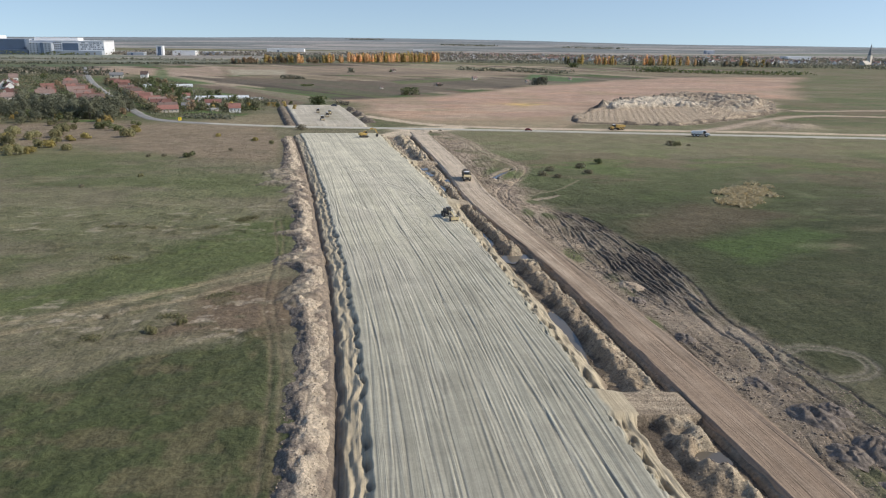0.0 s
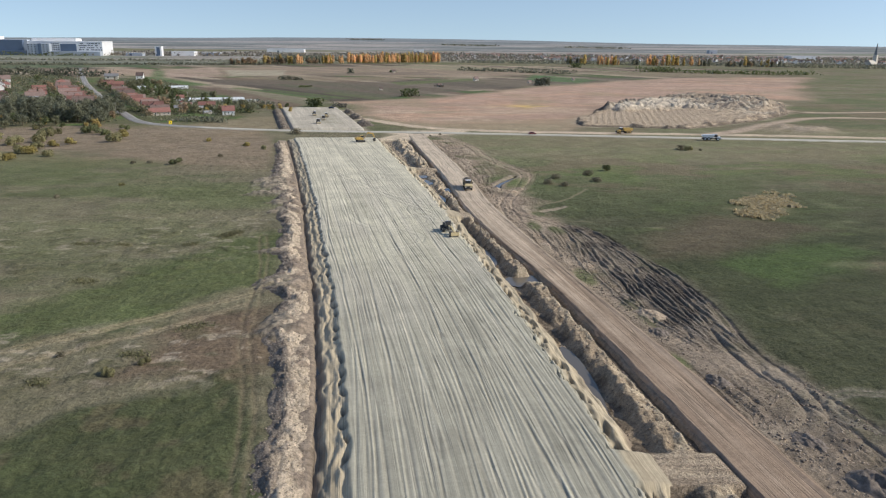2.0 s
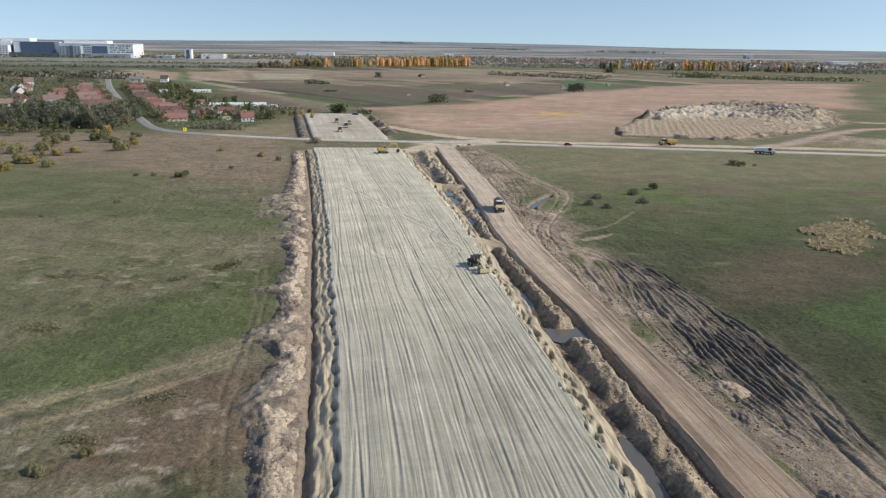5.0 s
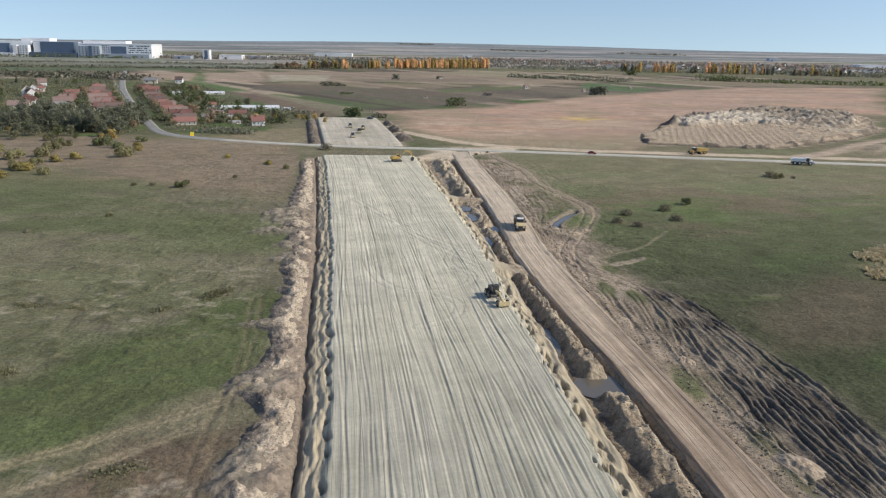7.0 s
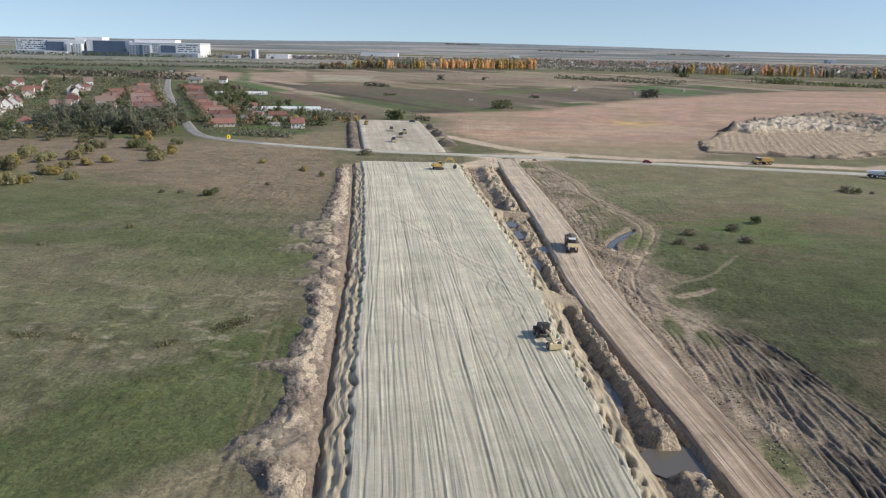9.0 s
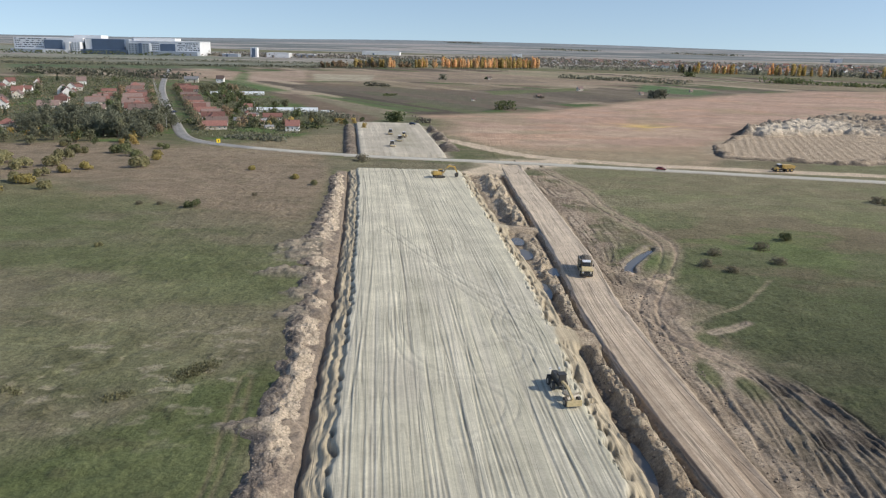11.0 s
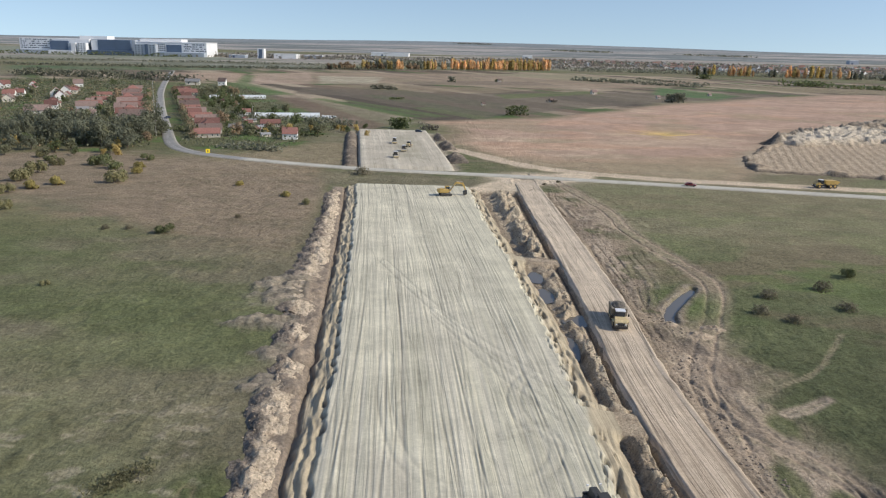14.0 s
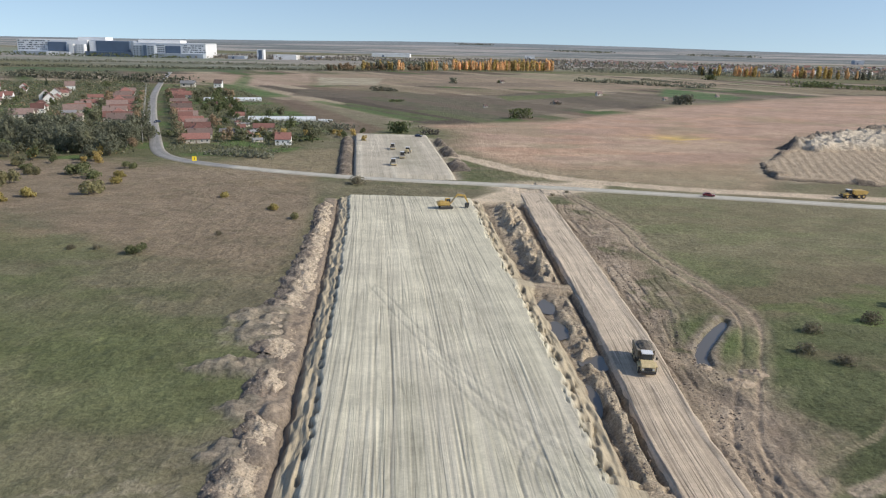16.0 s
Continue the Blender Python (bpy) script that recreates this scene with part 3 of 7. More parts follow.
    for line, half, colour, depth, fill in ((PATH_LEFT, 1.0, (0.33, 0.275, 0.17), 0.06, 0.2), (PATH_WEST, 0.7, (0.33, 0.27, 0.175), 0.05, 0.2), (TRACK_PAIR, 1.1, (0.21, 0.17, 0.11), 0.12, 0.0), (TRACK_RIGHT, 2.3, (0.38, 0.30, 0.22), 0.2, 0.5),
                                      (TRACK_FLARE, 1.9, (0.36, 0.285, 0.21), 0.2, 0.5), (SCRAPE_A, 0.4, (0.27, 0.23, 0.15), 0.05, 0.15), (SCRAPE_B, 0.9, (0.38, 0.31, 0.23), 0.05, 0.6), (TRACK_EAST, 3.0, (0.27, 0.22, 0.175), 0.25, 0.2), (TRACK_LOOP, 1.0, (0.27, 0.24, 0.19), 0.2, 0.2), (TRACK_ARC_B, 1.8, (0.30, 0.25, 0.19), 0.28, 0.5), (TRACK_ARC, 1.5, (0.27, 0.22, 0.17), 0.28, 0.45)):
        d, run = near_line(x, y, line)
        d = d + 0.7 * (fbm(x / 4, y / 4, 41) - 0.5)
        w = 1 - sstep(half * 0.7, half * 1.5, d)
        groove = np.exp(-(((d - half * 0.55) / 0.26) ** 2))
        z = z - depth * groove
        tint = blend(tint, colour, w * (fill + 0.6 * groove + 0.3 * (n2 - 0.5)))
    # a fan of wheel ruts that leaves the haul road and runs back along the meadow
    groove, ridge, fan = fan_ruts(x, y)
    wet_mud = sstep(0.5, 0.62, fbm(x / 6, y / 8, 85, 3) + 0.07 * sstep(41, 46, x) * band(y, 58, 104, 6))
    tint = blend(tint, (0.225, 0.185, 0.14), 0.75 * fan)
    tint = blend(tint, (0.12, 0.115, 0.065), 0.6 * fan * sstep(0.56, 0.66, fbm(x / 4, y / 7, 86, 3)))
    tint = blend(tint, (0.10, 0.083, 0.068), 0.75 * fan * wet_mud)
    tint = blend(tint, (0.32, 0.27, 0.21), 0.6 * ridge)
    tint = blend(tint, (0.065, 0.055, 0.045), groove * (0.32 + 0.5 * wet_mud))
    z = z - 0.26 * groove * (0.5 + 0.5 * wet_mud) + 0.22 * ridge
    for line, half, colour in ((DIRT_EAST, 3.0, (0.56, 0.455, 0.335)), (DIRT_PIT, 3.0, (0.46, 0.36, 0.27)), (DIRT_PIT_B, 2.6, (0.46, 0.36, 0.27))):
        d, run = near_line(x, y, line)
        tint = blend(tint, colour, 1 - sstep(half * 0.8, half * 1.5, d + 2.2 * (fbm(x / 8, y / 5, 43) - 0.5)))
    apron, _ = near_line(x, y, rounded([(2, 249), (9, 256), (14, 264), (22, 274), (34, 281)]))
    tint = blend(tint, (0.58, 0.48, 0.35), 1 - sstep(5.0, 8.0, apron + 2 * (n2 - 0.5)))
    yard = np.exp(-(((x - 21) / 13) ** 2 + ((y - 276) / 10) ** 2) ** 2)
    tint = blend(tint, (0.58, 0.48, 0.36), yard * 1.2)
    pit = inside(x, y, PIT)
    tint = blend(tint, (0.40, 0.33, 0.24), 0.95 * sstep(-3, 3, pit + 14 * (n2 - 0.5)))
    dp, _ = near_line(x, y, POND)
    z = z - 0.75 * (1 - sstep(0.45, 1.2, dp + 1.2 * (n2 - 0.5)))
    tint = blend(tint, (0.27, 0.23, 0.18), 0.8 * band(dp + 2.5 * (fbm(x / 2, y / 2, 44) - 0.5), 0.6, 1.5, 0.4))
    wet = np.exp(-(((x - 37) / 5.5) ** 2 + ((y - 167) / 9.5) ** 2) ** 2)
    tint = blend(tint, (0.09, 0.13, 0.04), 0.75 * wet * sstep(1.8, 2.8, dp))
    knoll = np.exp(-(((x - 188) / 17) ** 2 + ((y - 285) / 17) ** 2) ** 2)
    z = z + 2.2 * knoll * sstep(0.4, 0.75, fbm(x / 5, y / 5, 98, 4))
    tint = blend(tint, (0.40, 0.33, 0.25), knoll * sstep(0.4, 0.55, fbm(x / 5, y / 5, 98, 4)))
    rubble = np.exp(-(((x - 45) / 4.5) ** 2 + ((y - 10) / 22) ** 2) ** 2) + np.exp(-(((x - 35) / 4) ** 2 + ((y - 150) / 7) ** 2) ** 2)
    z = z + 0.45 * rubble * (fbm(x / 1.6, y / 1.6, 95, 4) - 0.4)
    tint = blend(tint, (0.13, 0.11, 0.09), 0.7 * rubble * sstep(0.45, 0.6, fbm(x / 3, y / 3, 96)))
    # beds of the embankment, its two ditches and the haul road
    tint = blend(tint, (0.29, 0.235, 0.18), band(x, el - 6.5, el - 2.5, 0.8) * corridor)
    bed = band(x, el - 3.3, np.maximum(er + 3.0, hl - 1.0), 0.6) * corridor
    z = z - 1.5 * bed
    tint = blend(tint, MUD, bed)
    z = z - 0.25 * band(x, hl - 1.2, hl + 0.3, 0.3) * corridor
    z = np.where((x > hl) & (x < hr) & (y < 285), z - 0.25, z)
    far = band(x, el - 1, er + 1, 2) * band(y, 286, 384, 2)
    tint = blend(tint, (0.45, 0.39, 0.3), far)
    z = z - 0.5 * far
    d, run = near_line(x, y, ASPHALT)
    z = np.where(d < 3.2, np.minimum(z, rise(x, y) - 0.05), z)
    # Land beyond the lane lightened: a little haze painted into its tint.
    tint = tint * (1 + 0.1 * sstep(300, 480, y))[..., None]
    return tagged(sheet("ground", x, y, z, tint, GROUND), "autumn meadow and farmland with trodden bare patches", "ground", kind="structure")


def build_distance():
    """The plain near the horizon, its haze put into a blue-grey tint."""
    u, y = np.meshgrid(np.linspace(-1, 1, 160), np.concatenate([np.linspace(1900, 2600, 70), np.linspace(2612, 3640, 80)]))
    x = u * (400 + 0.75 * y)
    z = rise(x, y) - 0.6 * (1 - sstep(1950, 2100, y)) + 0.3 * sstep(1950, 2100, y)
    s1, s2 = fbm(x / 420, y / 70, 175, 3), fbm(x / 260, y / 60, 176, 3)
    tint = np.zeros(x.shape + (3,)) + np.array((0.24, 0.25, 0.24))
    tint = blend(tint, (0.38, 0.35, 0.32), sstep(0.48, 0.52, s1))
    tint = blend(tint, (0.15, 0.17, 0.165), 0.85 * sstep(0.5, 0.6, s2))
    # Bluer towards the far edge: haze painted on, growing with distance.
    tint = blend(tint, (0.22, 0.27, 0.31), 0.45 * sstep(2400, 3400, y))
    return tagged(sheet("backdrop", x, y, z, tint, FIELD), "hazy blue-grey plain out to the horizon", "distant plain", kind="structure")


CROSSINGS = [(23, 2.6), (126, 2.7), (187, 2.0)]


def gaps(y):
    g = np.zeros(np.shape(y))
    for yc, half in CROSSINGS:
        g = np.maximum(g, 1 - sstep(half - 0.2, half + 1.3, np.abs(y - yc) + 1.6 * (vnoise(np.asarray(y) / 1.1, np.asarray(y) * 0, 8) - 0.5)))
    return g


def build_embankment():
    ys = np.arange(-80, 255, 0.45)
    s = np.concatenate([np.linspace(-3.8, 0, 30)[:-1], np.linspace(0, 1, 270), 1 + np.linspace(0, 3.4, 26)[1:]])
    sg, y = np.meshgrid(s, ys)
    el, er = edge_l(y), edge_r(y)
    wide = er - el
    x = np.where(sg < 0, el + sg, np.where(sg > 1, er + sg - 1, el + sg * wide))
    wob = 0.9 * (fbm(y / 2.6, y * 0 + 3, 51, 3) - 0.5)
    wob_r = 0.8 * (fbm(y / 2.6, y * 0 + 9, 52, 3) - 0.5)
    out_l, out_r = el + wob - x, x - er - wob_r
    top = 1.0 + 0.1 * (fbm(x / 8, y / 14, 53) - 0.5)
    lane = x - el
    g1 = fbm(lane / 0.9 + 0.6 * fbm(lane / 5, y / 30, 55, 2), y / 60, 54, 3)
    g2 = fbm(lane / 0.45, y / 25, 56, 2)
    z = top + 0.10 * (g1 - 0.5) + 0.05 * (g2 - 0.5)
    # side slopes: a steep lip, then ledges pushed over by the blade
    def side(out, seed, amp, lip, run, foot=0.8):
        ledge = 0.6 * (fbm(y / 4, out / 0.6, seed, 4) - 0.5) + 0.16 * np.sin(out * 4.2 + 6 * fbm(y / 5, out * 0, seed + 3, 3))
        lumps = amp * (fbm(y / 3.0, out / 0.45, seed + 7, 5) - 0.5)
        return np.where(out > 0, -lip * sstep(0, run, out) - 0.22 * np.clip(out - 0.3, 0, 9) - foot * sstep(2.2, 3.2, out) + (1.4 * lip * ledge + lumps) * sstep(0.2, 0.9, out), 0)
    dents = 0.5 * sstep(0.6, 0.68, fbm(y / 1.7, out_r / 0.5, 59, 3)) * band(out_r, -0.5, 1.6, 0.3)
    g = gaps(y)
    def notch(out, pitch, seed, far):
        """Gaps in the windrow along the lip, each longer than wide."""
        k = y / pitch + 0.9 * (vnoise(y / (pitch * 1.7), y * 0 + 2.0, seed) - 0.5)
        f, size = k - np.floor(k), 0.5 + 0.5 * lattice(np.floor(k), np.floor(k) * 0 + 3, seed)
        return np.exp(-(((f - 0.5) / (0.26 * size)) ** 4)) * np.exp(-(((out - far - 0.5 * (f - 0.5)) / (0.36 * size)) ** 4)) * (size > 0.58)
    nick = np.maximum(np.maximum(notch(out_r, 3.1, 62, 0.15), notch(out_r, 4.3, 63, 1.0)), notch(out_l, 3.4, 64, 0.5)) * (1 - g * (sg > 0.5))
    z = z - 0.5 * nick
    drop = side(out_r, 58, 0.5, 0.5, 0.35) - dents
    z = z + side(out_l, 57, 0.8, 0.34, 0.7, 0.45) + np.where(out_r > -0.6, drop * (1 - g) - g * 0.16 * np.clip(out_r, 0, 9), 0)
    tint = np.zeros(x.shape + (3,)) + LIGHT_FILL
    tint = blend(tint, (0.60, 0.56, 0.44), 0.7 * sstep(0.5, 0.72, g1))
    tint = blend(tint, (0.49, 0.455, 0.37), 0.6 * (1 - sstep(0.28, 0.42, g1)))
    tint = blend(tint, (0.50, 0.46, 0.375), 0.6 * sstep(0.5, 0.7, fbm(lane / 7, y / 16, 60)))
    tint = blend(tint, (0.298, 0.287, 0.232), 0.8 * (1 - sstep(15, 120, y + 30 * (fbm(lane / 9, y / 30, 61) - 0.5))))
    tint = blend(tint, (0.60, 0.56, 0.435), 0.75 * sstep(105, 205, y))
    tint = blend(tint, (0.46, 0.39, 0.275), sstep(0, 0.8, np.maximum(out_l, out_r)))
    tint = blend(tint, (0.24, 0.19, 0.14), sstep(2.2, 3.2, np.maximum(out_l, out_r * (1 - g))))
    # Shade inside the notches put into a dark tint.
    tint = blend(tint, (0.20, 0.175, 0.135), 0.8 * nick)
    # long wheel and blade lines, each with its own drift, start and end
    rng, flat = random.Random(21), (1 - sstep(-0.2, 0.2, np.maximum(out_l, out_r))) * (1 - 0.45 * sstep(100, 190, y))
    for k in range(84):
        slant = rng.uniform(-0.035, 0.035) if k % 6 == 0 else rng.uniform(-0.004, 0.004)
        c = rng.uniform(0.2, 25.5) + slant * (ys - 120) + 1.5 * (vnoise(ys / 48 + 7.7 * k, ys * 0 + k // 3, 65) - 0.5) + 0.35 * (vnoise(ys / 12 + 3.3 * k, ys * 0 + k, 66) - 0.5)
        there = sstep(0.34, 0.5, vnoise(ys / 38 + 5.1 * k, ys * 0 + k, 67)) * rng.uniform(0.35, 1.0)
        d = lane - (c % 26.0)[:, None]
        w = rng.uniform(0.09, 0.15)
        mark = there[:, None] * np.exp(-((d / w) ** 2)) * flat
        berm = there[:, None] * np.exp(-(((np.abs(d) - 2.1 * w) / w) ** 2)) * flat
        z = z - 0.06 * mark + 0.02 * berm
        tint = blend(tint, (0.29, 0.27, 0.215), 0.55 * mark)
        tint = blend(tint, (0.64, 0.60, 0.48), 0.25 * berm)
    # turning marks of machines across the lanes
    for line in ([(-7, 140), (-5.5, 124), (-1.3, 111.4), (7.5, 111), (12.5, 117), (11, 124), (7, 121)], [(-2, 157), (1, 150), (6.2, 138), (13.5, 125)], [(-12, 181), (-3, 160), (4, 146), (14.5, 131)],
                 [(15, 118), (9, 123), (8, 131), (11, 137), (14, 133)], [(3, 96), (8, 99), (9.5, 106), (6, 110)]):
        d, _ = near_line(x, y, rounded(line))
        mark = np.exp(-(((d - 0.75) / 0.2) ** 2))
        z = z - 0.07 * mark
        tint = blend(tint, (0.40, 0.375, 0.30), 0.4 * mark * (1 - sstep(0, 0.3, np.maximum(out_l, out_r))))
        tint = blend(tint, (0.62, 0.58, 0.47), 0.22 * np.exp(-((d / 0.4) ** 2)) * (1 - sstep(0, 0.3, np.maximum(out_l, out_r))))
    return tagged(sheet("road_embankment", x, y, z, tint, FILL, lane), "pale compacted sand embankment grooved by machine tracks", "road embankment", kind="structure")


def heaps(across, y, pitch, seed):
    """Tipped loads side by side: rounded tops with notches between them."""
    k = y / pitch + 0.8 * (vnoise(y / (pitch * 2.3), y * 0 + 1.0, seed) - 0.5)
    cell = np.floor(k)
    f = k - cell
    size = 0.65 + 0.7 * lattice(cell, cell * 0 + 5, seed)
    return size * (1 - np.abs(2 * f - 1) ** 2.6), lattice(cell, cell * 0 + 9, seed)


def build_spoil_left():
    ys = np.arange(-80, 253, 0.3)
    a, y = np.meshgrid(np.linspace(0, 1, 54), ys)
    el = edge_l(y)
    h, cellv = heaps(a, y + 2.2 * (fbm(a * 3, y / 5, 60) - 0.5) + 1.4 * np.sin(a * 5), 5.2, 61)
    reach = 4.4 + 4.5 * np.exp(-(((y - 99) / 1.3) ** 2)) + 5.0 * np.exp(-(((y - 80) / 3.5) ** 2)) + 2.5 * np.exp(-(((y - 60) / 5) ** 2)) + 3.5 * np.exp(-(((y - 166) / 13) ** 2)) * (0.4 + cellv) + (0.8 + 2.2 * fbm(y / 7, y * 0, 68)) * cellv ** 2 * band(y, 92, 215, 12) + 1.2 * (fbm(y / 4, y * 0, 62) - 0.5) * 2
    x = el - 3.6 - a * (reach + 1.2)
    prof = np.sin(np.pi * np.clip(a * 1.05, 0, 1)) ** 0.75
    z = -0.55 + prof * (1.0 + 0.3 * h) + 1.4 * prof * (fbm(x / 3.2, y / 4.0, 63, 4) - 0.5) + 1.15 * prof * (fbm(x / 0.95, y / 1.1, 69, 5) - 0.5)
    z = np.where(y > 244, z - 1.6 * sstep(244, 252, y), z)
    z = z - 0.5 * sunk(x, y)
    tint = np.zeros(x.shape + (3,)) + PINK
    # Sandy inner face, its sunlit look also put into the tint; outer side greyer.
    tint = blend(tint, (0.55, 0.455, 0.34), sstep(0.32, 0.48, fbm(x / 3, y / 4, 64)) * (1 - sstep(0.45, 0.7, a + 0.4 * (fbm(x / 1.5, y / 1.5, 89) - 0.5))))
    tint = blend(tint, (0.21, 0.18, 0.15), sstep(0.45, 0.68, a + 0.5 * (fbm(x / 2.5, y / 2.5, 65) - 0.5)))
    return tagged(sheet("spoil_bank", x, y, z, tint, SPOIL), "bank of tipped brown and sandy excavated earth along a ditch", "spoil bank", kind="structure")


def build_spoil_right():
    ys = np.arange(-80, 258, 0.34)
    a, y = np.meshgrid(np.linspace(0, 1, 54), ys)
    lo, hi = edge_r(y) + 2.6, haul_l(y) - 0.5
    x = lo + a * (hi - lo)
    h, cellv = heaps(a, y, 4.4, 66)
    g = gaps(y)
    prof = sstep(0.22, 0.5, a) * (1 - sstep(0.72, 0.86, a))
    n = fbm(x / 1.4, y / 1.4, 67, 4) - 0.5
    z = -0.75 + 0.45 * prof * (fbm(x / 0.7, y / 0.7, 79, 3) - 0.5) + prof * (0.85 + 0.3 * h + 2.0 * (fbm(x / 2.6, y / 3.4, 74, 5) - 0.45) + 0.7 * n) + 0.25 * n
    keep = 0.5 + 0.5 * sstep(0.35, 0.5, fbm(y / 13, y * 0 + 2, 68, 2)) + 0.5 * sstep(180, 200, y)
    hollow = sstep(0.5, 0.62, fbm(x / 3.2, y / 4.5, 87, 3))
    z = z - 0.9 * hollow * prof * sstep(140, 170, y)
    z = np.where(z > -0.4, -0.4 + (z + 0.4) * keep, z)
    wheel = fbm(y / 0.55 + 0.4 * n, x / 9, 90, 2)
    z = z * (1 - g) + g * (0.42 - 0.24 * a + 0.12 * n + 0.16 * (wheel - 0.5))
    z = z - (z + 0.95) * sunk(x, y) * (1 - g)
    z = z - 1.8 * sstep(250, 257, y)
    z = np.where(a > 0.95, np.minimum(z, 0.05), z)
    tint = np.zeros(x.shape + (3,)) + np.array((0.36, 0.285, 0.20))
    tint = blend(tint, (0.47, 0.385, 0.28), 0.8 * sstep(125, 185, y))
    # Darker tint along the ditch side and, further down, beside the haul road.
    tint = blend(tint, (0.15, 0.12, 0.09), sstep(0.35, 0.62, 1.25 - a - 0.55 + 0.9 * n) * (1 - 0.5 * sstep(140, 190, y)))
    tint = blend(tint, (0.50, 0.41, 0.29), sstep(0.55, 0.75, a + 0.9 * n) * (1 - sstep(0.8, 0.88, a)))
    tint = blend(tint, (0.52, 0.43, 0.31), sstep(0.4, 0.52, fbm(x / 3.5, y / 4.5, 88, 4)) * sstep(0.1, 0.25, a) * sstep(100, 180, y))
    tint = blend(tint, (0.22, 0.18, 0.14), 0.6 * hollow * sstep(140, 170, y))
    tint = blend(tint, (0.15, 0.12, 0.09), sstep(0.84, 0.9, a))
    tint = blend(tint, (0.44, 0.355, 0.255), g)
    tint = blend(tint, (0.28, 0.22, 0.16), 0.7 * g * sstep(0.52, 0.66, wheel))
    return tagged(sheet("spoil_bank", x, y, z, tint, SPOIL), "dark and sandy spoil heaps between wet ditch and haul road", "spoil bank", kind="structure")


def build_haul():
    ys = np.arange(-80, 272, 0.5)
    a, y = np.meshgrid(np.linspace(-0.08, 1.08, 44), ys)
    lo, hi = haul_l(y), haul_r(y)
    x = lo + a * (hi - lo) + 0.35 * (fbm(y / 3, a * 3, 71, 2) - 0.5) * np.where(np.abs(a - 0.5) > 0.45, 1, 0)
    g1 = fbm(a * 9 + 1.2 * fbm(a * 2, y / 40, 73, 2), y / 45, 72, 3)
    z = 0.22 + 0.10 * (g1 - 0.5) + 0.12 * sstep(0.86, 0.97, a) - 0.7 * sstep(0.99, 1.06, a)
    z = np.where(a < 0.0, z + a * 9, z) - 0.5 * sstep(262, 271, y)
    tint = np.zeros(x.shape + (3,)) + np.array((0.42, 0.325, 0.235))
    tint = blend(tint, (0.50, 0.40, 0.30), sstep(0.5, 0.7, g1))
    tint = blend(tint, (0.26, 0.195, 0.14), 0.75 * (1 - sstep(0.3, 0.42, g1)) * (0.4 + 0.6 * (1 - sstep(60, 120, y))))
    tint = blend(tint, (0.61, 0.51, 0.39), 0.9 * sstep(70, 190, y))
    tint = blend(tint, (0.29, 0.21, 0.15), 0.7 * (1 - sstep(15, 110, y)))
    return tagged(sheet("haul_road", x, y, z, tint, HAUL, x - lo), "compacted brown earth haul road with wheel ruts", "road", kind="structure")


def build_asphalt():
    pts = rounded(ASPHALT, 1)
    run, rows = 0.0, []
    for i, (px, py) in enumerate(pts):
        qx, qy = pts[min(i + 1, len(pts) - 1)]
        rx, ry = pts[max(i - 1, 0)]
        t = Vector((qx - rx, qy - ry)).normalized()
        rows.append((px, py, -t.y, t.x))
    rows = np.array(rows)
    off = np.array([-2.5, -2.2, -1.1, 0, 1.1, 2.2, 2.5])[None]
    x, y = rows[:, :1] + rows[:, 2:3] * off, rows[:, 1:2] + rows[:, 3:4] * off
    z = rise(x, y) + np.where(np.abs(off) > 2.3, -0.15, 0.16)
    tint = np.zeros(x.shape + (3,)) + np.array((0.25, 0.25, 0.25))
    tint = blend(tint, (0.55, 0.52, 0.44), np.where((rows[:, 0] > -72)[:, None], 0.75, 0.1) + 0 * x)
    tint = blend(tint, (0.5, 0.45, 0.36), np.where(np.abs(off) > 2.0, 0.4, 0) + 0 * x)
    return tagged(sheet("road", x, y, z, tint, TARMAC, off + 0 * x), "narrow grey asphalt country road dusted with pale soil", "road", kind="structure")


def build_far_platform():
    ys = np.arange(284.5, 384, 0.7)
    a, y = np.meshgrid(np.linspace(0, 1, 60), ys)
    lo, hi = edge_l(y) + 1, edge_r(y) - 0.5
    x = lo + a * (hi - lo)
    n = fbm(a * 34, y / 50, 81, 3)
    z = 0.9 + 0.08 * n - 1.4 * (1 - sstep(0.0, 0.02, a)) - 1.4 * sstep(0.975, 1.0, a) - 1.2 * (1 - sstep(284.5, 288, y + 3 * (fbm(x / 6, y / 6, 82) - 0.5)))
    tint = np.zeros(x.shape + (3,)) + np.array((0.50, 0.45, 0.36))
    tint = blend(tint, (0.58, 0.53, 0.43), sstep(0.5, 0.7, n))
    tint = blend(tint, (0.36, 0.33, 0.25), 0.7 * band(a, 0.45, 0.75, 0.1) * band(y, 300, 370, 14))
    return tagged(sheet("road_embankment", x, y, z, tint, FILL, x - lo), "further stretch of pale sand embankment beyond the lane", "road embankment", kind="structure")


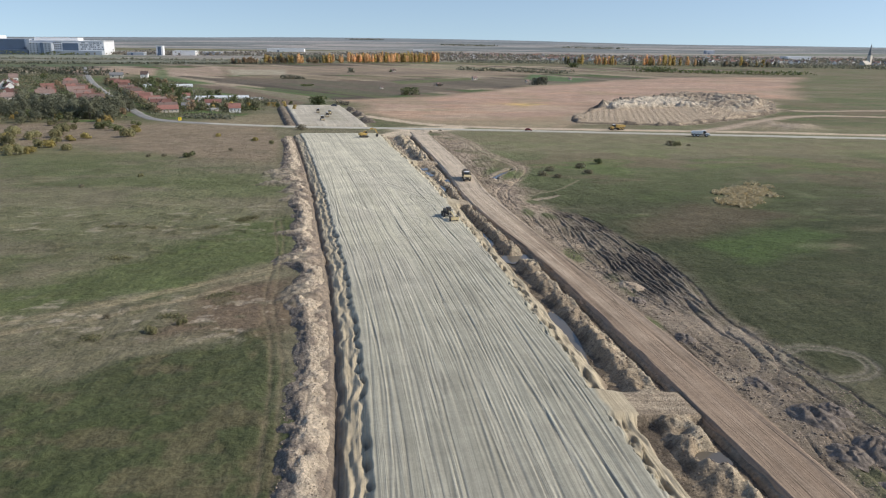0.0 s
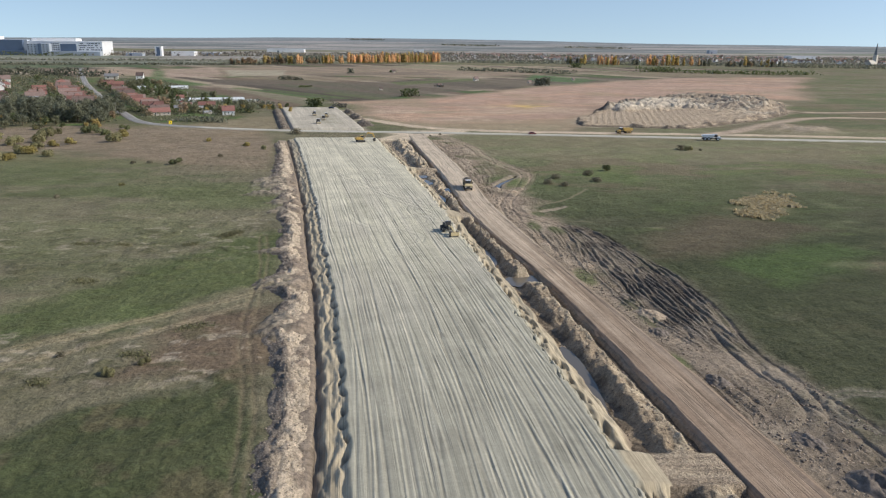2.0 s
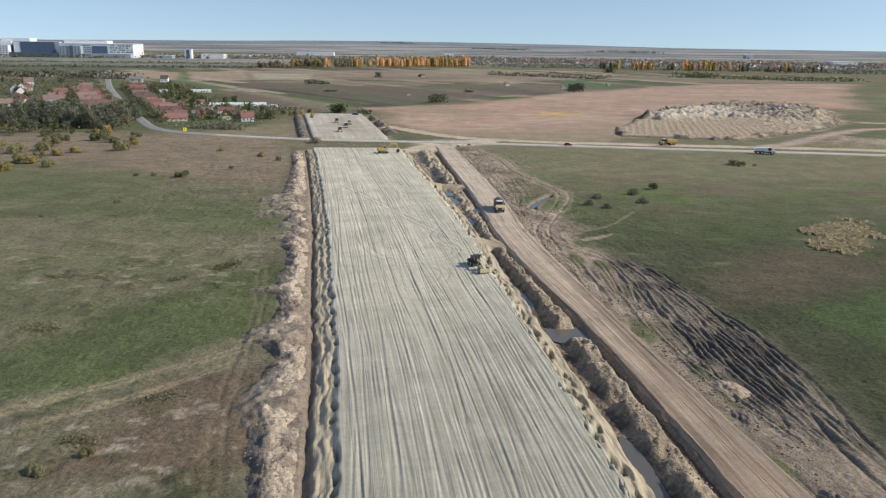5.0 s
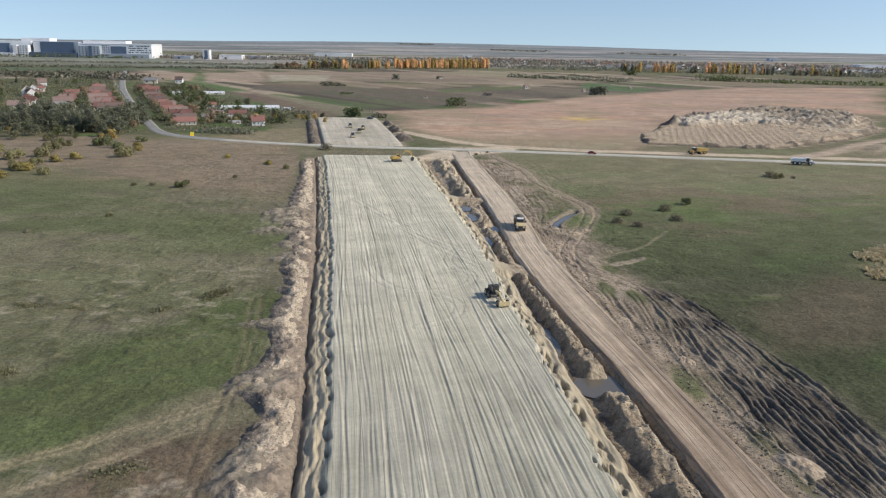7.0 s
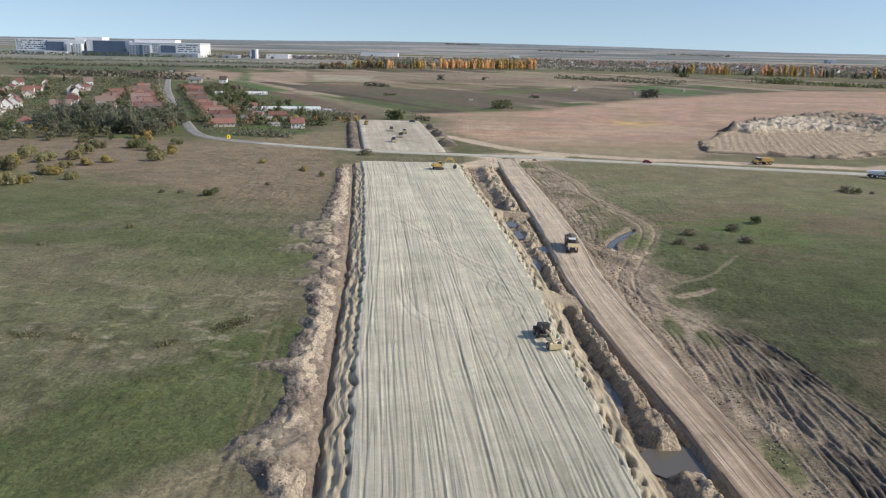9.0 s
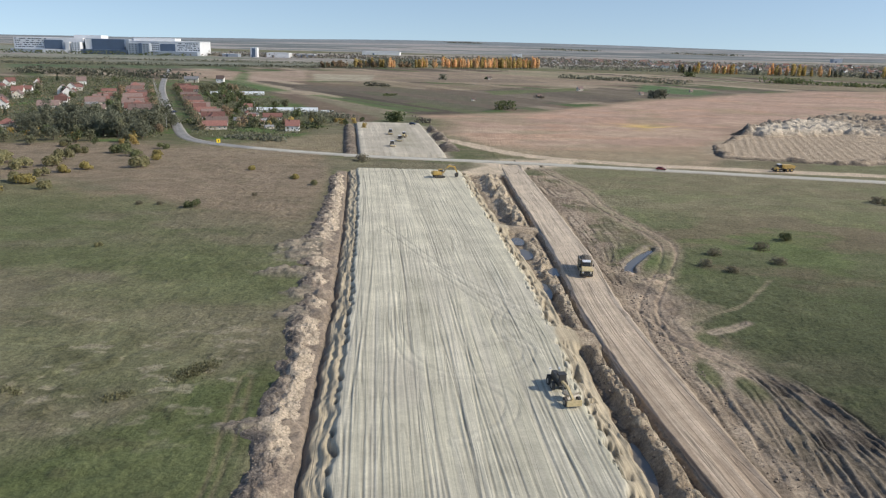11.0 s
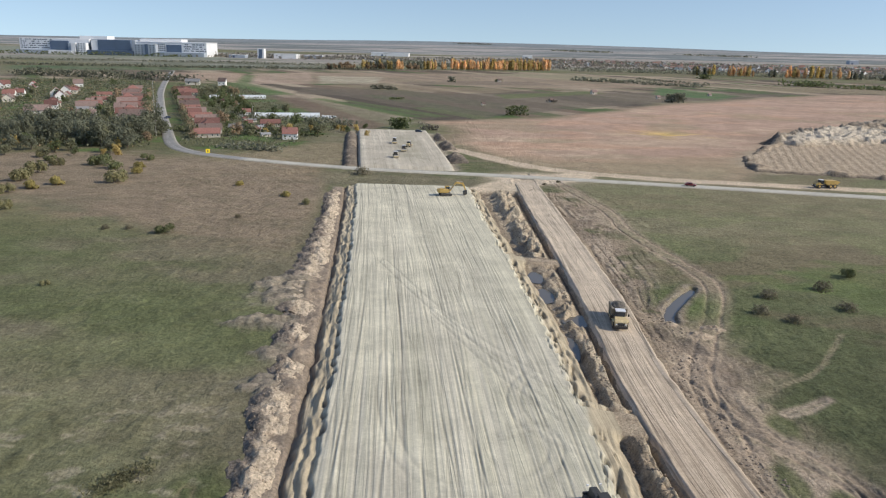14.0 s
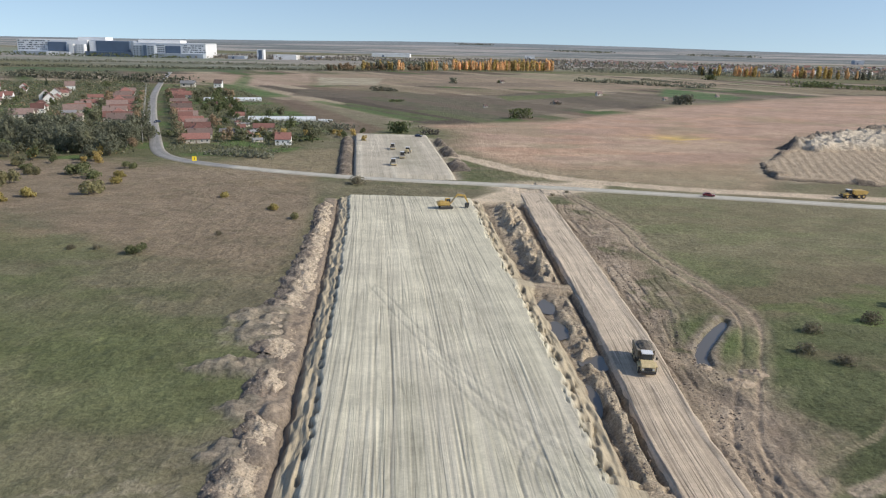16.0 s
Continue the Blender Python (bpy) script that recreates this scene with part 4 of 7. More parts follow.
def build_far_banks():
    """Dark spoil on both sides of the further stretch."""
    for lo, hi, y0, y1, off, seed in ((-4.6, 0.9, 287, 372, 0, 83), (-1.0, 6.5, 300, 318, 1, 84), (0.5, 6.0, 330, 352, 1, 85), (0.5, 5.0, 356, 374, 1, 86)):
        ys = np.arange(y0, y1, 0.7)
        a, y = np.meshgrid(np.linspace(0, 1, 16), ys)
        edge = edge_r(y) if off else edge_l(y)
        x = edge + lo + a * (hi - lo)
        n = fbm(x / 2, y / 2, seed, 4) - 0.5
        end = sstep(y0, y0 + 3, y) * (1 - sstep(y1 - 4, y1 - 1, y))
        z = -0.5 + end * np.sin(np.pi * a) ** 0.8 * (1.9 + 2.2 * n)
        tint = np.zeros(x.shape + (3,)) + np.array((0.16, 0.135, 0.11))
        tint = blend(tint, (0.29, 0.24, 0.185), sstep(0.0, 0.2, n))
        tagged(sheet("spoil_bank", x, y, z, tint, SPOIL), "dark spoil bank beside the further embankment", "spoil bank", kind="structure")


def build_pit():
    xs, ys = np.meshgrid(np.arange(88, 270, 0.7), np.arange(282, 462, 0.7))
    pit, heap = inside(xs, ys, PIT), inside(xs, ys, PIT_HEAP)
    n = fbm(xs / 3.2, ys / 3.2, 91, 4) - 0.5
    def tipped(pitch, seed):
        """Loads tipped close together: pointed tops, deep seams."""
        v = vnoise(xs / pitch + 0.6 * n, ys / pitch, seed)
        return 1 - np.abs(2 * v - 1)
    loads = (0.6 * tipped(3.4, 97) + 0.4 * tipped(1.9, 98)) ** 1.4
    old = sstep(178, 205, xs + 30 * (fbm(xs / 14, ys / 14, 99) - 0.5))
    up = sstep(-1, 5, heap + 5 * n)
    z = -0.5 + 1.3 * sstep(-0.5, 2.4, pit + 4 * n) + up * (1.1 + 1.2 * n + 2.6 * loads) + 1.4 * old * up * sstep(0.5, 0.7, fbm(xs / 8, ys / 8, 100)) + 0.4 * n * sstep(0, 2, pit)
    rim = band(pit + 3 * n, 1.0, 4.5, 1.0) * sstep(0.46, 0.56, fbm(xs / 7, ys / 7, 94))
    z = z + rim * (0.4 + 0.8 * loads)
    z = z + 1.1 * loads * sstep(2, 5, pit) * (1 - up) * sstep(165, 180, xs)
    row = np.sin((xs - 0.3 * ys) / 0.5 + 3 * fbm(xs / 30, ys / 30, 92))
    flat = sstep(2, 5, pit) * (1 - up) * (1 - sstep(160, 178, xs))
    z = z + 0.09 * row * flat
    tint = np.zeros(xs.shape + (3,)) + np.array((0.47, 0.375, 0.27))
    tint = blend(tint, (0.35, 0.275, 0.195), 0.75 * sstep(0.0, 0.8, row) * flat)
    tint = blend(tint, (0.60, 0.52, 0.41), up * (1 - old))
    tint = blend(tint, (0.34, 0.28, 0.215), up * old)
    tint = blend(tint, (0.52, 0.45, 0.35), 0.7 * old * sstep(0.52, 0.62, fbm(xs / 10, ys / 6, 93)))
    # Shadows in the seams between loads painted as a darker tint.
    tint = blend(tint, (0.28, 0.235, 0.18), 0.75 * up * (1 - sstep(0.2, 0.5, loads)))
    tint = blend(tint, (0.22, 0.18, 0.14), 0.8 * rim)
    tint = blend(tint, (0.17, 0.14, 0.11), 1 - sstep(0.6, 2.6, pit + 4 * n))
    return tagged(sheet("spoil_dump", xs, ys, z, tint, SPOIL), "wide terraced dump of pale and grey excavated soil", "spoil dump", kind="structure")


def build_water():
    rng = random.Random(2)
    for k, (px, py, rx, ry) in enumerate(POOLS):
        bm = bmesh.new()
        ring = []
        for i in range(22):
            a = 2 * math.pi * i / 22
            r = 1.25 + 0.25 * noise.noise(Vector((math.cos(a) * 1.5, math.sin(a) * 1.5, k * 3.1)))
            ring.append(bm.verts.new(PLAN * Vector((px + rx * r * math.cos(a), py + ry * r * math.sin(a), -0.62))))
        bm.faces.new(ring)
        me = bpy.data.meshes.new("water")
        bm.to_mesh(me)
        bm.free()
        me.materials.append(WATER)
        tagged(new("water", me), "still grey water pooled in a muddy ditch", "water", kind="structure")
    bm = bmesh.new()
    pts = POND
    left, right = [], []
    for i, (px, py) in enumerate(pts):
        qx, qy = pts[min(i + 1, len(pts) - 1)]
        rx, ry = pts[max(i - 1, 0)]
        t = Vector((qx - rx, qy - ry)).normalized() * 1.35
        left.append(bm.verts.new(PLAN * Vector((px - t.y, py + t.x, -0.45))))
        right.append(bm.verts.new(PLAN * Vector((px + t.y, py - t.x, -0.45))))
    for i in range(len(pts) - 1):
        bm.faces.new((left[i], left[i + 1], right[i + 1], right[i]))
    me = bpy.data.meshes.new("water")
    bm.to_mesh(me)
    bm.free()
    me.materials.append(WATER)
    tagged(new("water", me), "narrow pond of grey water in the meadow", "water", kind="structure")


build_ground()
build_embankment()
build_spoil_left()
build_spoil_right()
build_haul()
build_asphalt()
build_far_platform()
build_pit()
build_far_banks()
build_water()
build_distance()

# ---- kit ----
def part(name, bm, material, parent, label=""):
    """One mesh under a thing or a part."""
    me = bpy.data.meshes.new(name)
    bm.to_mesh(me)
    bm.free()
    me.materials.append(material)
    ob = new(name, me)
    ob.parent = parent
    if label:
        ob["label"] = label
    return ob


def thing(name, label, category, group=""):
    ob = new(name)
    ob.empty_display_size = 0.3
    return tagged(ob, label, category, group)


def add_box(bm, c, s, rz=0.0, rx=0.0, bevel=0.0, taper=1.0):
    """A box at c of size s, turned, with its top narrowed by taper and its edges rounded."""
    r = bmesh.ops.create_cube(bm, size=1.0)
    vs = r["verts"]
    for v in vs:
        if v.co.z > 0:
            v.co.x *= taper
            v.co.y *= taper
    m = Matrix.Translation(c) @ Euler((radians(rx), 0, radians(rz))).to_matrix().to_4x4() @ Matrix.Diagonal((*s, 1))
    bmesh.ops.transform(bm, matrix=m, verts=vs)
    if bevel:
        es = list({e for v in vs for e in v.link_edges})
        bmesh.ops.bevel(bm, geom=es, offset=bevel, segments=2, affect="EDGES", profile=0.6)
    return bm


def box(c, s, **kw):
    return add_box(bmesh.new(), c, s, **kw)


def add_rod(bm, a, b, r1, r2, n=8):
    a, b = Vector(a), Vector(b)
    d = b - a
    m = Matrix.Translation((a + b) / 2) @ d.to_track_quat("Z", "Y").to_matrix().to_4x4()
    bmesh.ops.create_cone(bm, cap_ends=True, segments=n, radius1=r1, radius2=r2, depth=d.length, matrix=m)
    return bm


def rod(a, b, r1, r2=None, n=8):
    return add_rod(bmesh.new(), a, b, r1, r1 if r2 is None else r2, n)


def prism(outline, x0, x1, bevel=0.0):
    """An outline in the y-z plane, drawn out along x."""
    bm = bmesh.new()
    f = bm.faces.new([bm.verts.new((x0, y, z)) for y, z in outline])
    r = bmesh.ops.extrude_face_region(bm, geom=[f])
    bmesh.ops.translate(bm, vec=(x1 - x0, 0, 0), verts=[v for v in r["geom"] if isinstance(v, bmesh.types.BMVert)])
    bmesh.ops.recalc_face_normals(bm, faces=bm.faces[:])
    if bevel:
        bmesh.ops.bevel(bm, geom=bm.edges[:], offset=bevel, segments=1, affect="EDGES")
    return bm


def at(x, y, z=0.0, rz=0.0, s=1.0, sz=None):
    """A place in the plan, a turn and a scale."""
    return pose(PLAN * x, PLAN * y, PLAN * z, 0, 0, rz) @ Matrix.Diagonal((s, s, s if sz is None else sz, 1))


BARK = plain_mat("bark", (0.13, 0.10, 0.075), 0.9, scale=4, bump=0.02)
LEAF_OLIVE = leaf_mat("olive_leaves", (0.155, 0.165, 0.10), (0.245, 0.238, 0.145))
LEAF_GREEN = leaf_mat("green_leaves", (0.115, 0.145, 0.068), (0.205, 0.222, 0.105))
LEAF_GREY = leaf_mat("willow_leaves", (0.15, 0.162, 0.112), (0.245, 0.248, 0.17), 0.15)
LEAF_GOLD = leaf_mat("golden_leaves", (0.50, 0.38, 0.13), (0.62, 0.47, 0.20))
# Far town roofs: paler, greyer tile with haze put into the colour.
TOWN_ROOF = leaf_mat("far_roof_tile", (0.33, 0.19, 0.15), (0.31, 0.25, 0.23))
BUSH_OLIVE = leaf_mat("olive_bush_leaves", (0.22, 0.215, 0.11), (0.33, 0.30, 0.16))
BUSH_GREEN = leaf_mat("green_bush_leaves", (0.15, 0.175, 0.08), (0.24, 0.25, 0.125))
BUSH_BARE = leaf_mat("bare_twigs", (0.19, 0.175, 0.12), (0.28, 0.245, 0.17))
LEAF_BUSH = leaf_mat("yellowing_leaves", (0.33, 0.28, 0.10), (0.46, 0.38, 0.15))
LEAF_ORANGE = leaf_mat("orange_leaves", (0.78, 0.50, 0.24), (0.86, 0.62, 0.36))
LEAF_BROWN = leaf_mat("brown_leaves", (0.290, 0.213, 0.137), (0.410, 0.307, 0.196))
# Tan and olive scrub for the distance: haze put into paler leaf colours.
SCRUB_TAN = leaf_mat("hazed_tan_scrub", (0.21, 0.19, 0.155), (0.30, 0.265, 0.215))
SCRUB_OLIVE = leaf_mat("hazed_olive_scrub", (0.165, 0.175, 0.125), (0.245, 0.24, 0.175))
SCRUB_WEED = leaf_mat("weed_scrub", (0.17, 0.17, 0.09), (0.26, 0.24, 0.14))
LEAF_DARK = leaf_mat("conifer_needles", (0.042, 0.063, 0.039), (0.084, 0.105, 0.063), 0.15)
HOUSE_WALL = plain_mat("house_plaster", (0.62, 0.57, 0.49), 0.85, scale=0.8, per_object=0.22)
WHITE_WALL = plain_mat("white_plaster", (0.8, 0.79, 0.76), 0.8, scale=0.5, lo=0.9, hi=1.05)
TILE_RED = plain_mat("red_roof_tile", (0.225, 0.108, 0.088), 0.8, scale=1.6, lo=0.6, hi=1.25, bump=0.05, per_object=0.42)
TILE_BROWN = plain_mat("weathered_roof_tile", (0.21, 0.15, 0.13), 0.85, scale=1.6, lo=0.6, hi=1.25, bump=0.05, per_object=0.42)
SLATE = plain_mat("grey_sheet_roof", (0.26, 0.26, 0.26), 0.6, scale=1.0, per_object=0.25)
PANE = plain_mat("dark_window_glass", (0.04, 0.05, 0.06), 0.1, scale=1.0)
WOOD = plain_mat("grey_timber", (0.25, 0.20, 0.15), 0.85, scale=3)
CONCRETE = plain_mat("concrete", (0.48, 0.47, 0.44), 0.85, scale=1.5)
FILM = plain_mat("greenhouse_film", (0.72, 0.75, 0.76), 0.35, scale=0.6, lo=0.85, hi=1.08)
CLAD_WHITE = plain_mat("white_cladding", (0.80, 0.80, 0.80), 0.5, scale=0.05, lo=0.93, hi=1.04)
CLAD_BLUE = plain_mat("dark_blue_cladding", (0.10, 0.14, 0.205), 0.4, scale=0.05, lo=0.9, hi=1.1)
CLAD_GREY = plain_mat("grey_cladding", (0.38, 0.42, 0.47), 0.5, scale=0.05, lo=0.9, hi=1.08)
YELLOW = plain_mat("machine_yellow", (0.55, 0.37, 0.11), 0.5, scale=2.5, lo=0.75, hi=1.1)
PALE_YELLOW = plain_mat("dusty_cream_paint", (0.62, 0.50, 0.28), 0.65, scale=2.5, lo=0.75, hi=1.12)
TIPPER = plain_mat("scuffed_tipper_paint", (0.27, 0.225, 0.16), 0.6, scale=2.0, lo=0.6, hi=1.3)
BLACK = plain_mat("dark_steel", (0.045, 0.043, 0.04), 0.55, scale=3, lo=0.8, hi=1.5)
TYRE = plain_mat("dusty_rubber", (0.07, 0.062, 0.055), 0.9, scale=4)
STEEL = plain_mat("worn_steel", (0.42, 0.38, 0.32), 0.45, metal=0.4, scale=3)
LOAD = plain_mat("damp_soil_load", (0.12, 0.105, 0.085), 0.95, scale=2, lo=0.6, hi=1.4, bump=0.1)
RED_PAINT = plain_mat("dark_red_paint", (0.22, 0.03, 0.035), 0.3, scale=2)
WHITE_PAINT = plain_mat("white_paint", (0.75, 0.76, 0.77), 0.35, scale=2)
NAVY_PAINT = plain_mat("navy_paint", (0.03, 0.045, 0.09), 0.3, scale=2)
SIGN_YELLOW = plain_mat("sign_yellow", (0.78, 0.58, 0.02), 0.5, scale=2, lo=0.95, hi=1.05)


def leaf_cloud(rng, lobes, count, size, squash=1.0):
    """Leaf clumps on the skins of several lobes (x, y, z, radius), as small folded quads."""
    weight = np.array([r * r for *_, r in lobes])
    pick = rng.choice(len(lobes), count, p=weight / weight.sum())
    cen, rad = np.array([l[:3] for l in lobes])[pick], np.array([l[3] for l in lobes])[pick]
    d = rng.normal(size=(count, 3))
    d /= np.linalg.norm(d, axis=1)[:, None]
    d[:, 2] = np.where(d[:, 2] < -0.45, -d[:, 2], d[:, 2])
    p = cen + d * (rad * rng.uniform(0.55, 1.08, count))[:, None] * np.array([1, 1, squash])
    a = rng.normal(size=(count, 3)) + 0.6 * np.cross(d, (0, 0, 1.0))
    a -= 0.75 * (a * d).sum(1)[:, None] * d
    a /= np.linalg.norm(a, axis=1)[:, None]
    b = np.cross(a, d) + 0.35 * rng.normal(size=(count, 3))
    b /= np.linalg.norm(b, axis=1)[:, None]
    s = size * rng.uniform(0.55, 1.35, count)[:, None]
    quad = np.stack([p - a * s - b * s * 0.5, p + a * s * 0.2 - b * s * 0.7, p + a * s + b * s * 0.4, p - a * s * 0.3 + b * s * 0.8], 1)
    quad[:, :, 2] = np.maximum(quad[:, :, 2], 0.02)
    return quad.reshape(-1, 3)


def quads_mesh(name, co, material):
    me = bpy.data.meshes.new(name)
    n = len(co)
    me.vertices.add(n)
    me.vertices.foreach_set("co", co.astype(np.float32).ravel())
    me.loops.add(n)
    me.loops.foreach_set("vertex_index", np.arange(n, dtype=np.int32))
    me.polygons.add(n // 4)
    me.polygons.foreach_set("loop_start", np.arange(0, n, 4, dtype=np.int32))
    me.update(calc_edges=True)
    me.materials.append(material)
    return me


def make_tree(name, label, category, seed, height, spread, leaves, material, form="round", size=0.5, group=""):
    """A tapered trunk with limbs and an uneven crown of leaf clumps."""
    rng = np.random.default_rng(seed)
    t = thing(name, label, category, group)
    bm = bmesh.new()
    stem = height * (0.85 if form in ("poplar", "cone") else 0.55)
    r0 = 0.03 * height if form != "bush" else 0.06
    add_rod(bm, (0, 0, -0.2), (0.04 * height, 0.02 * height, stem * 0.5), r0, r0 * 0.7, 7)
    add_rod(bm, (0.04 * height, 0.02 * height, stem * 0.5), (0, 0, stem), r0 * 0.7, r0 * 0.25, 6)
    lobes = []
    for k in range({"round": 12, "poplar": 9, "cone": 8, "bush": 6}[form]):
        f = rng.uniform(0, 1)
        ang = rng.uniform(0, 2 * math.pi)
        if form == "poplar":
            f = (k + 0.5) / 9
            z, out, r = height * (0.12 + 0.82 * f), spread * 0.18, spread * (0.62 - 0.5 * abs(f - 0.38))
        elif form == "cone":
            f = (k + 0.5) / 8
            z, out, r = height * (0.1 + 0.85 * f), spread * 0.1, spread * (0.9 - 0.8 * f)
        elif form == "bush":
            z, out, r = height * (0.1 + 0.4 * f), spread * rng.uniform(0.15, 0.65), spread * rng.uniform(0.35, 0.55)
        else:
            z, out, r = height * (0.2 + 0.55 * f), spread * rng.uniform(0.2, 0.75), spread * rng.uniform(0.38, 0.6)
        c = (out * math.cos(ang), out * math.sin(ang), max(z, r * (0.3 if form == "bush" else 0.6)))
        lobes.append((*c, r))
        add_rod(bm, (0, 0, min(z * 0.6, stem * 0.8)), c, r0 * 0.35, r0 * 0.1, 5)
    part("trunk", bm, BARK, t)
    crown = new("crown", quads_mesh("crown", leaf_cloud(rng, lobes, leaves, size, 1.0 if form != "poplar" else 1.5), material))
    crown.parent = t
    return t


def scatter(protos, spots, group):
    """Copies of the prototypes at (x, y, scale) spots; the prototypes take the first ones."""
    rng = random.Random(len(spots) + 7)
    used = set()
    for i, (x, y, s, *which) in enumerate(spots):
        p = protos[which[0] if which else i % len(protos)]
        z = float(rise(np.array(x), np.array(y))) - 0.1
        m = at(x, y, z, rng.uniform(0, 360), s, s * rng.uniform(0.88, 1.15))
        if p.name not in used:
            used.add(p.name)
            p.matrix_basis = m
            p["group"] = group
        else:
            q = copy_thing(p, Matrix.Identity(4))
            q.matrix_basis = m
            q["group"] = group


def hedge(name, label, points, width, height, count, size, material, seed, category="hedgerow"):
    """A far line of scrub as one body of leaf clumps."""
    rng = np.random.default_rng(seed)
    pts = np.array(points, float)
    seg = np.hypot(*(np.diff(pts, axis=0).T))
    cum = np.r_[0, np.cumsum(seg)]
    s = rng.uniform(0, cum[-1], count)
    bump = 0.45 + 0.75 * vnoise(s / (height * 2.5), s * 0 + seed, seed)
    cx, cy = np.interp(s, cum, pts[:, 0]), np.interp(s, cum, pts[:, 1])
    p = np.stack([cx + rng.normal(0, width * 0.4, count), cy + rng.normal(0, width * 0.4, count), height * bump * rng.uniform(0.05, 1, count)], 1)
    p[:, 2] += rise(p[:, 0], p[:, 1])
    p = p * PLAN
    a, b = rng.normal(size=(count, 3)), rng.normal(size=(count, 3))
    a /= np.linalg.norm(a, axis=1)[:, None]
    b /= np.linalg.norm(b, axis=1)[:, None]
    k = PLAN * size * rng.uniform(0.6, 1.3, count)[:, None]
    quad = np.stack([p - a * k, p - b * k, p + a * k, p + b * k], 1).reshape(-1, 3)
    return tagged(new(name, quads_mesh(name, quad, material)), label, category, kind="stuff")


def thicket(name, label, corners, count, height, size, material, seed, gap=0.5):
    """Shrubs and low trees over an area, as one body of leaf clumps with uneven tops."""
    rng = np.random.default_rng(seed)
    xs, ys = [c[0] for c in corners], [c[1] for c in corners]
    x, y = rng.uniform(min(xs), max(xs), count * 3), rng.uniform(min(ys), max(ys), count * 3)
    tops = fbm(x / 5, y / 5, seed, 3)
    ok = np.flatnonzero((inside(x, y, corners) > 0) & (tops > gap))[:count]
    x, y, tops = x[ok], y[ok], tops[ok]
    n = len(x)
    p = PLAN * np.stack([x, y, 0 * x], 1)
    p[:, 2] = height * (tops - gap) / 0.35 * rng.uniform(0.25, 1.0, n) ** 0.5
    a, b = rng.normal(size=(n, 3)), rng.normal(size=(n, 3))
    a /= np.linalg.norm(a, axis=1)[:, None]
    b /= np.linalg.norm(b, axis=1)[:, None]
    k = size * rng.uniform(0.6, 1.3, n)[:, None]
    quad = np.stack([p - a * k, p - b * k, p + a * k, p + b * k], 1).reshape(-1, 3)
    return tagged(new(name, quads_mesh(name, quad, material)), label, "shrubs", kind="stuff")


def make_house(name, label, w, d, h, pitch, wall, tile, form="gable", group="village houses", chimney=True, detail=True):
    """A house with walls, a thick overhanging roof, windows, a door and a chimney; its long side runs along x."""
    t = thing(name, label, "house", group)
    rh = pitch * d / 2
    if form == "gable":
        part("wall", prism([(-d / 2, 0), (d / 2, 0), (d / 2, h), (0, h + rh), (-d / 2, h)], -w / 2, w / 2), wall, t)
        o, k = 0.5, 0.22
        part("roof", prism([(-d / 2 - o, h - o * pitch), (0, h + rh), (d / 2 + o, h - o * pitch), (d / 2 + o, h - o * pitch + k), (0, h + rh + k * 1.3), (-d / 2 - o, h - o * pitch + k)], -w / 2 - 0.4, w / 2 + 0.4), tile, t)
    else:
        part("wall", box((0, 0, h / 2), (w, d, h), bevel=0.03), wall, t)
        bm = bmesh.new()
        o = 0.6
        ridge = max(0.2, (w - d) / 2)
        lo = [bm.verts.new((x, y, h - 0.05)) for x, y in ((-w / 2 - o, -d / 2 - o), (w / 2 + o, -d / 2 - o), (w / 2 + o, d / 2 + o), (-w / 2 - o, d / 2 + o))]
        hi = [bm.verts.new((x, 0, h + rh)) for x in (-ridge, ridge)]
        bm.faces.new((lo[0], lo[1], hi[1], hi[0]))
        bm.faces.new((lo[2], lo[3], hi[0], hi[1]))
        bm.faces.new((lo[1], lo[2], hi[1]))
        bm.faces.new((lo[3], lo[0], hi[0]))
        bm.faces.new((lo[3], lo[2], lo[1], lo[0]))
        part("roof", bm, tile, t)
    n = max(2, int(w / 3.2))
    for k in range(n):
        x = -w / 2 + w * (k + 0.5) / n
        for side in (-1, 1):
            if k == n // 2 and side < 0:
                door = part("door", box((x, -d / 2 - 0.02, 1.05), (1.0, 0.12, 2.1), bevel=0.02), WOOD, t)
                continue
            if not detail:
                if k == 0:
                    part("window", box((x, side * (d / 2 + 0.02), h * 0.56), (1.2, 0.1, 1.3)), PANE, t)
                continue
            win = part("window", box((x, side * (d / 2 + 0.01), h * 0.56), (1.2, 0.1, 1.3), bevel=0.02), WHITE_PAINT, t)
            part("pane", box((x, side * (d / 2 + 0.05), h * 0.56), (1.0, 0.06, 1.1)), PANE, win)
    for y in (-d / 4, d / 4) if detail else ():
        win = part("window", box((w / 2 + 0.01, y, h * 0.56), (0.1, 1.2, 1.3), bevel=0.02), WHITE_PAINT, t)
        part("pane", box((w / 2 + 0.05, y, h * 0.56), (0.06, 1.0, 1.1)), PANE, win)
    if chimney:
        part("chimney", box((w * 0.2, d * 0.12, h + rh * 0.95), (0.55, 0.55, 1.5), bevel=0.03), TILE_BROWN, t)
    return t

# ---- village ----
STREET = (Vector((-106.0, 325.0)), Vector((-0.386, 0.922)), Vector((0.922, 0.386)))
STREET_TURN = math.degrees(math.atan2(0.386, 0.922))


def by_street(s, off):
    p = STREET[0] + STREET[1] * s + STREET[2] * off
    return p.x, p.y


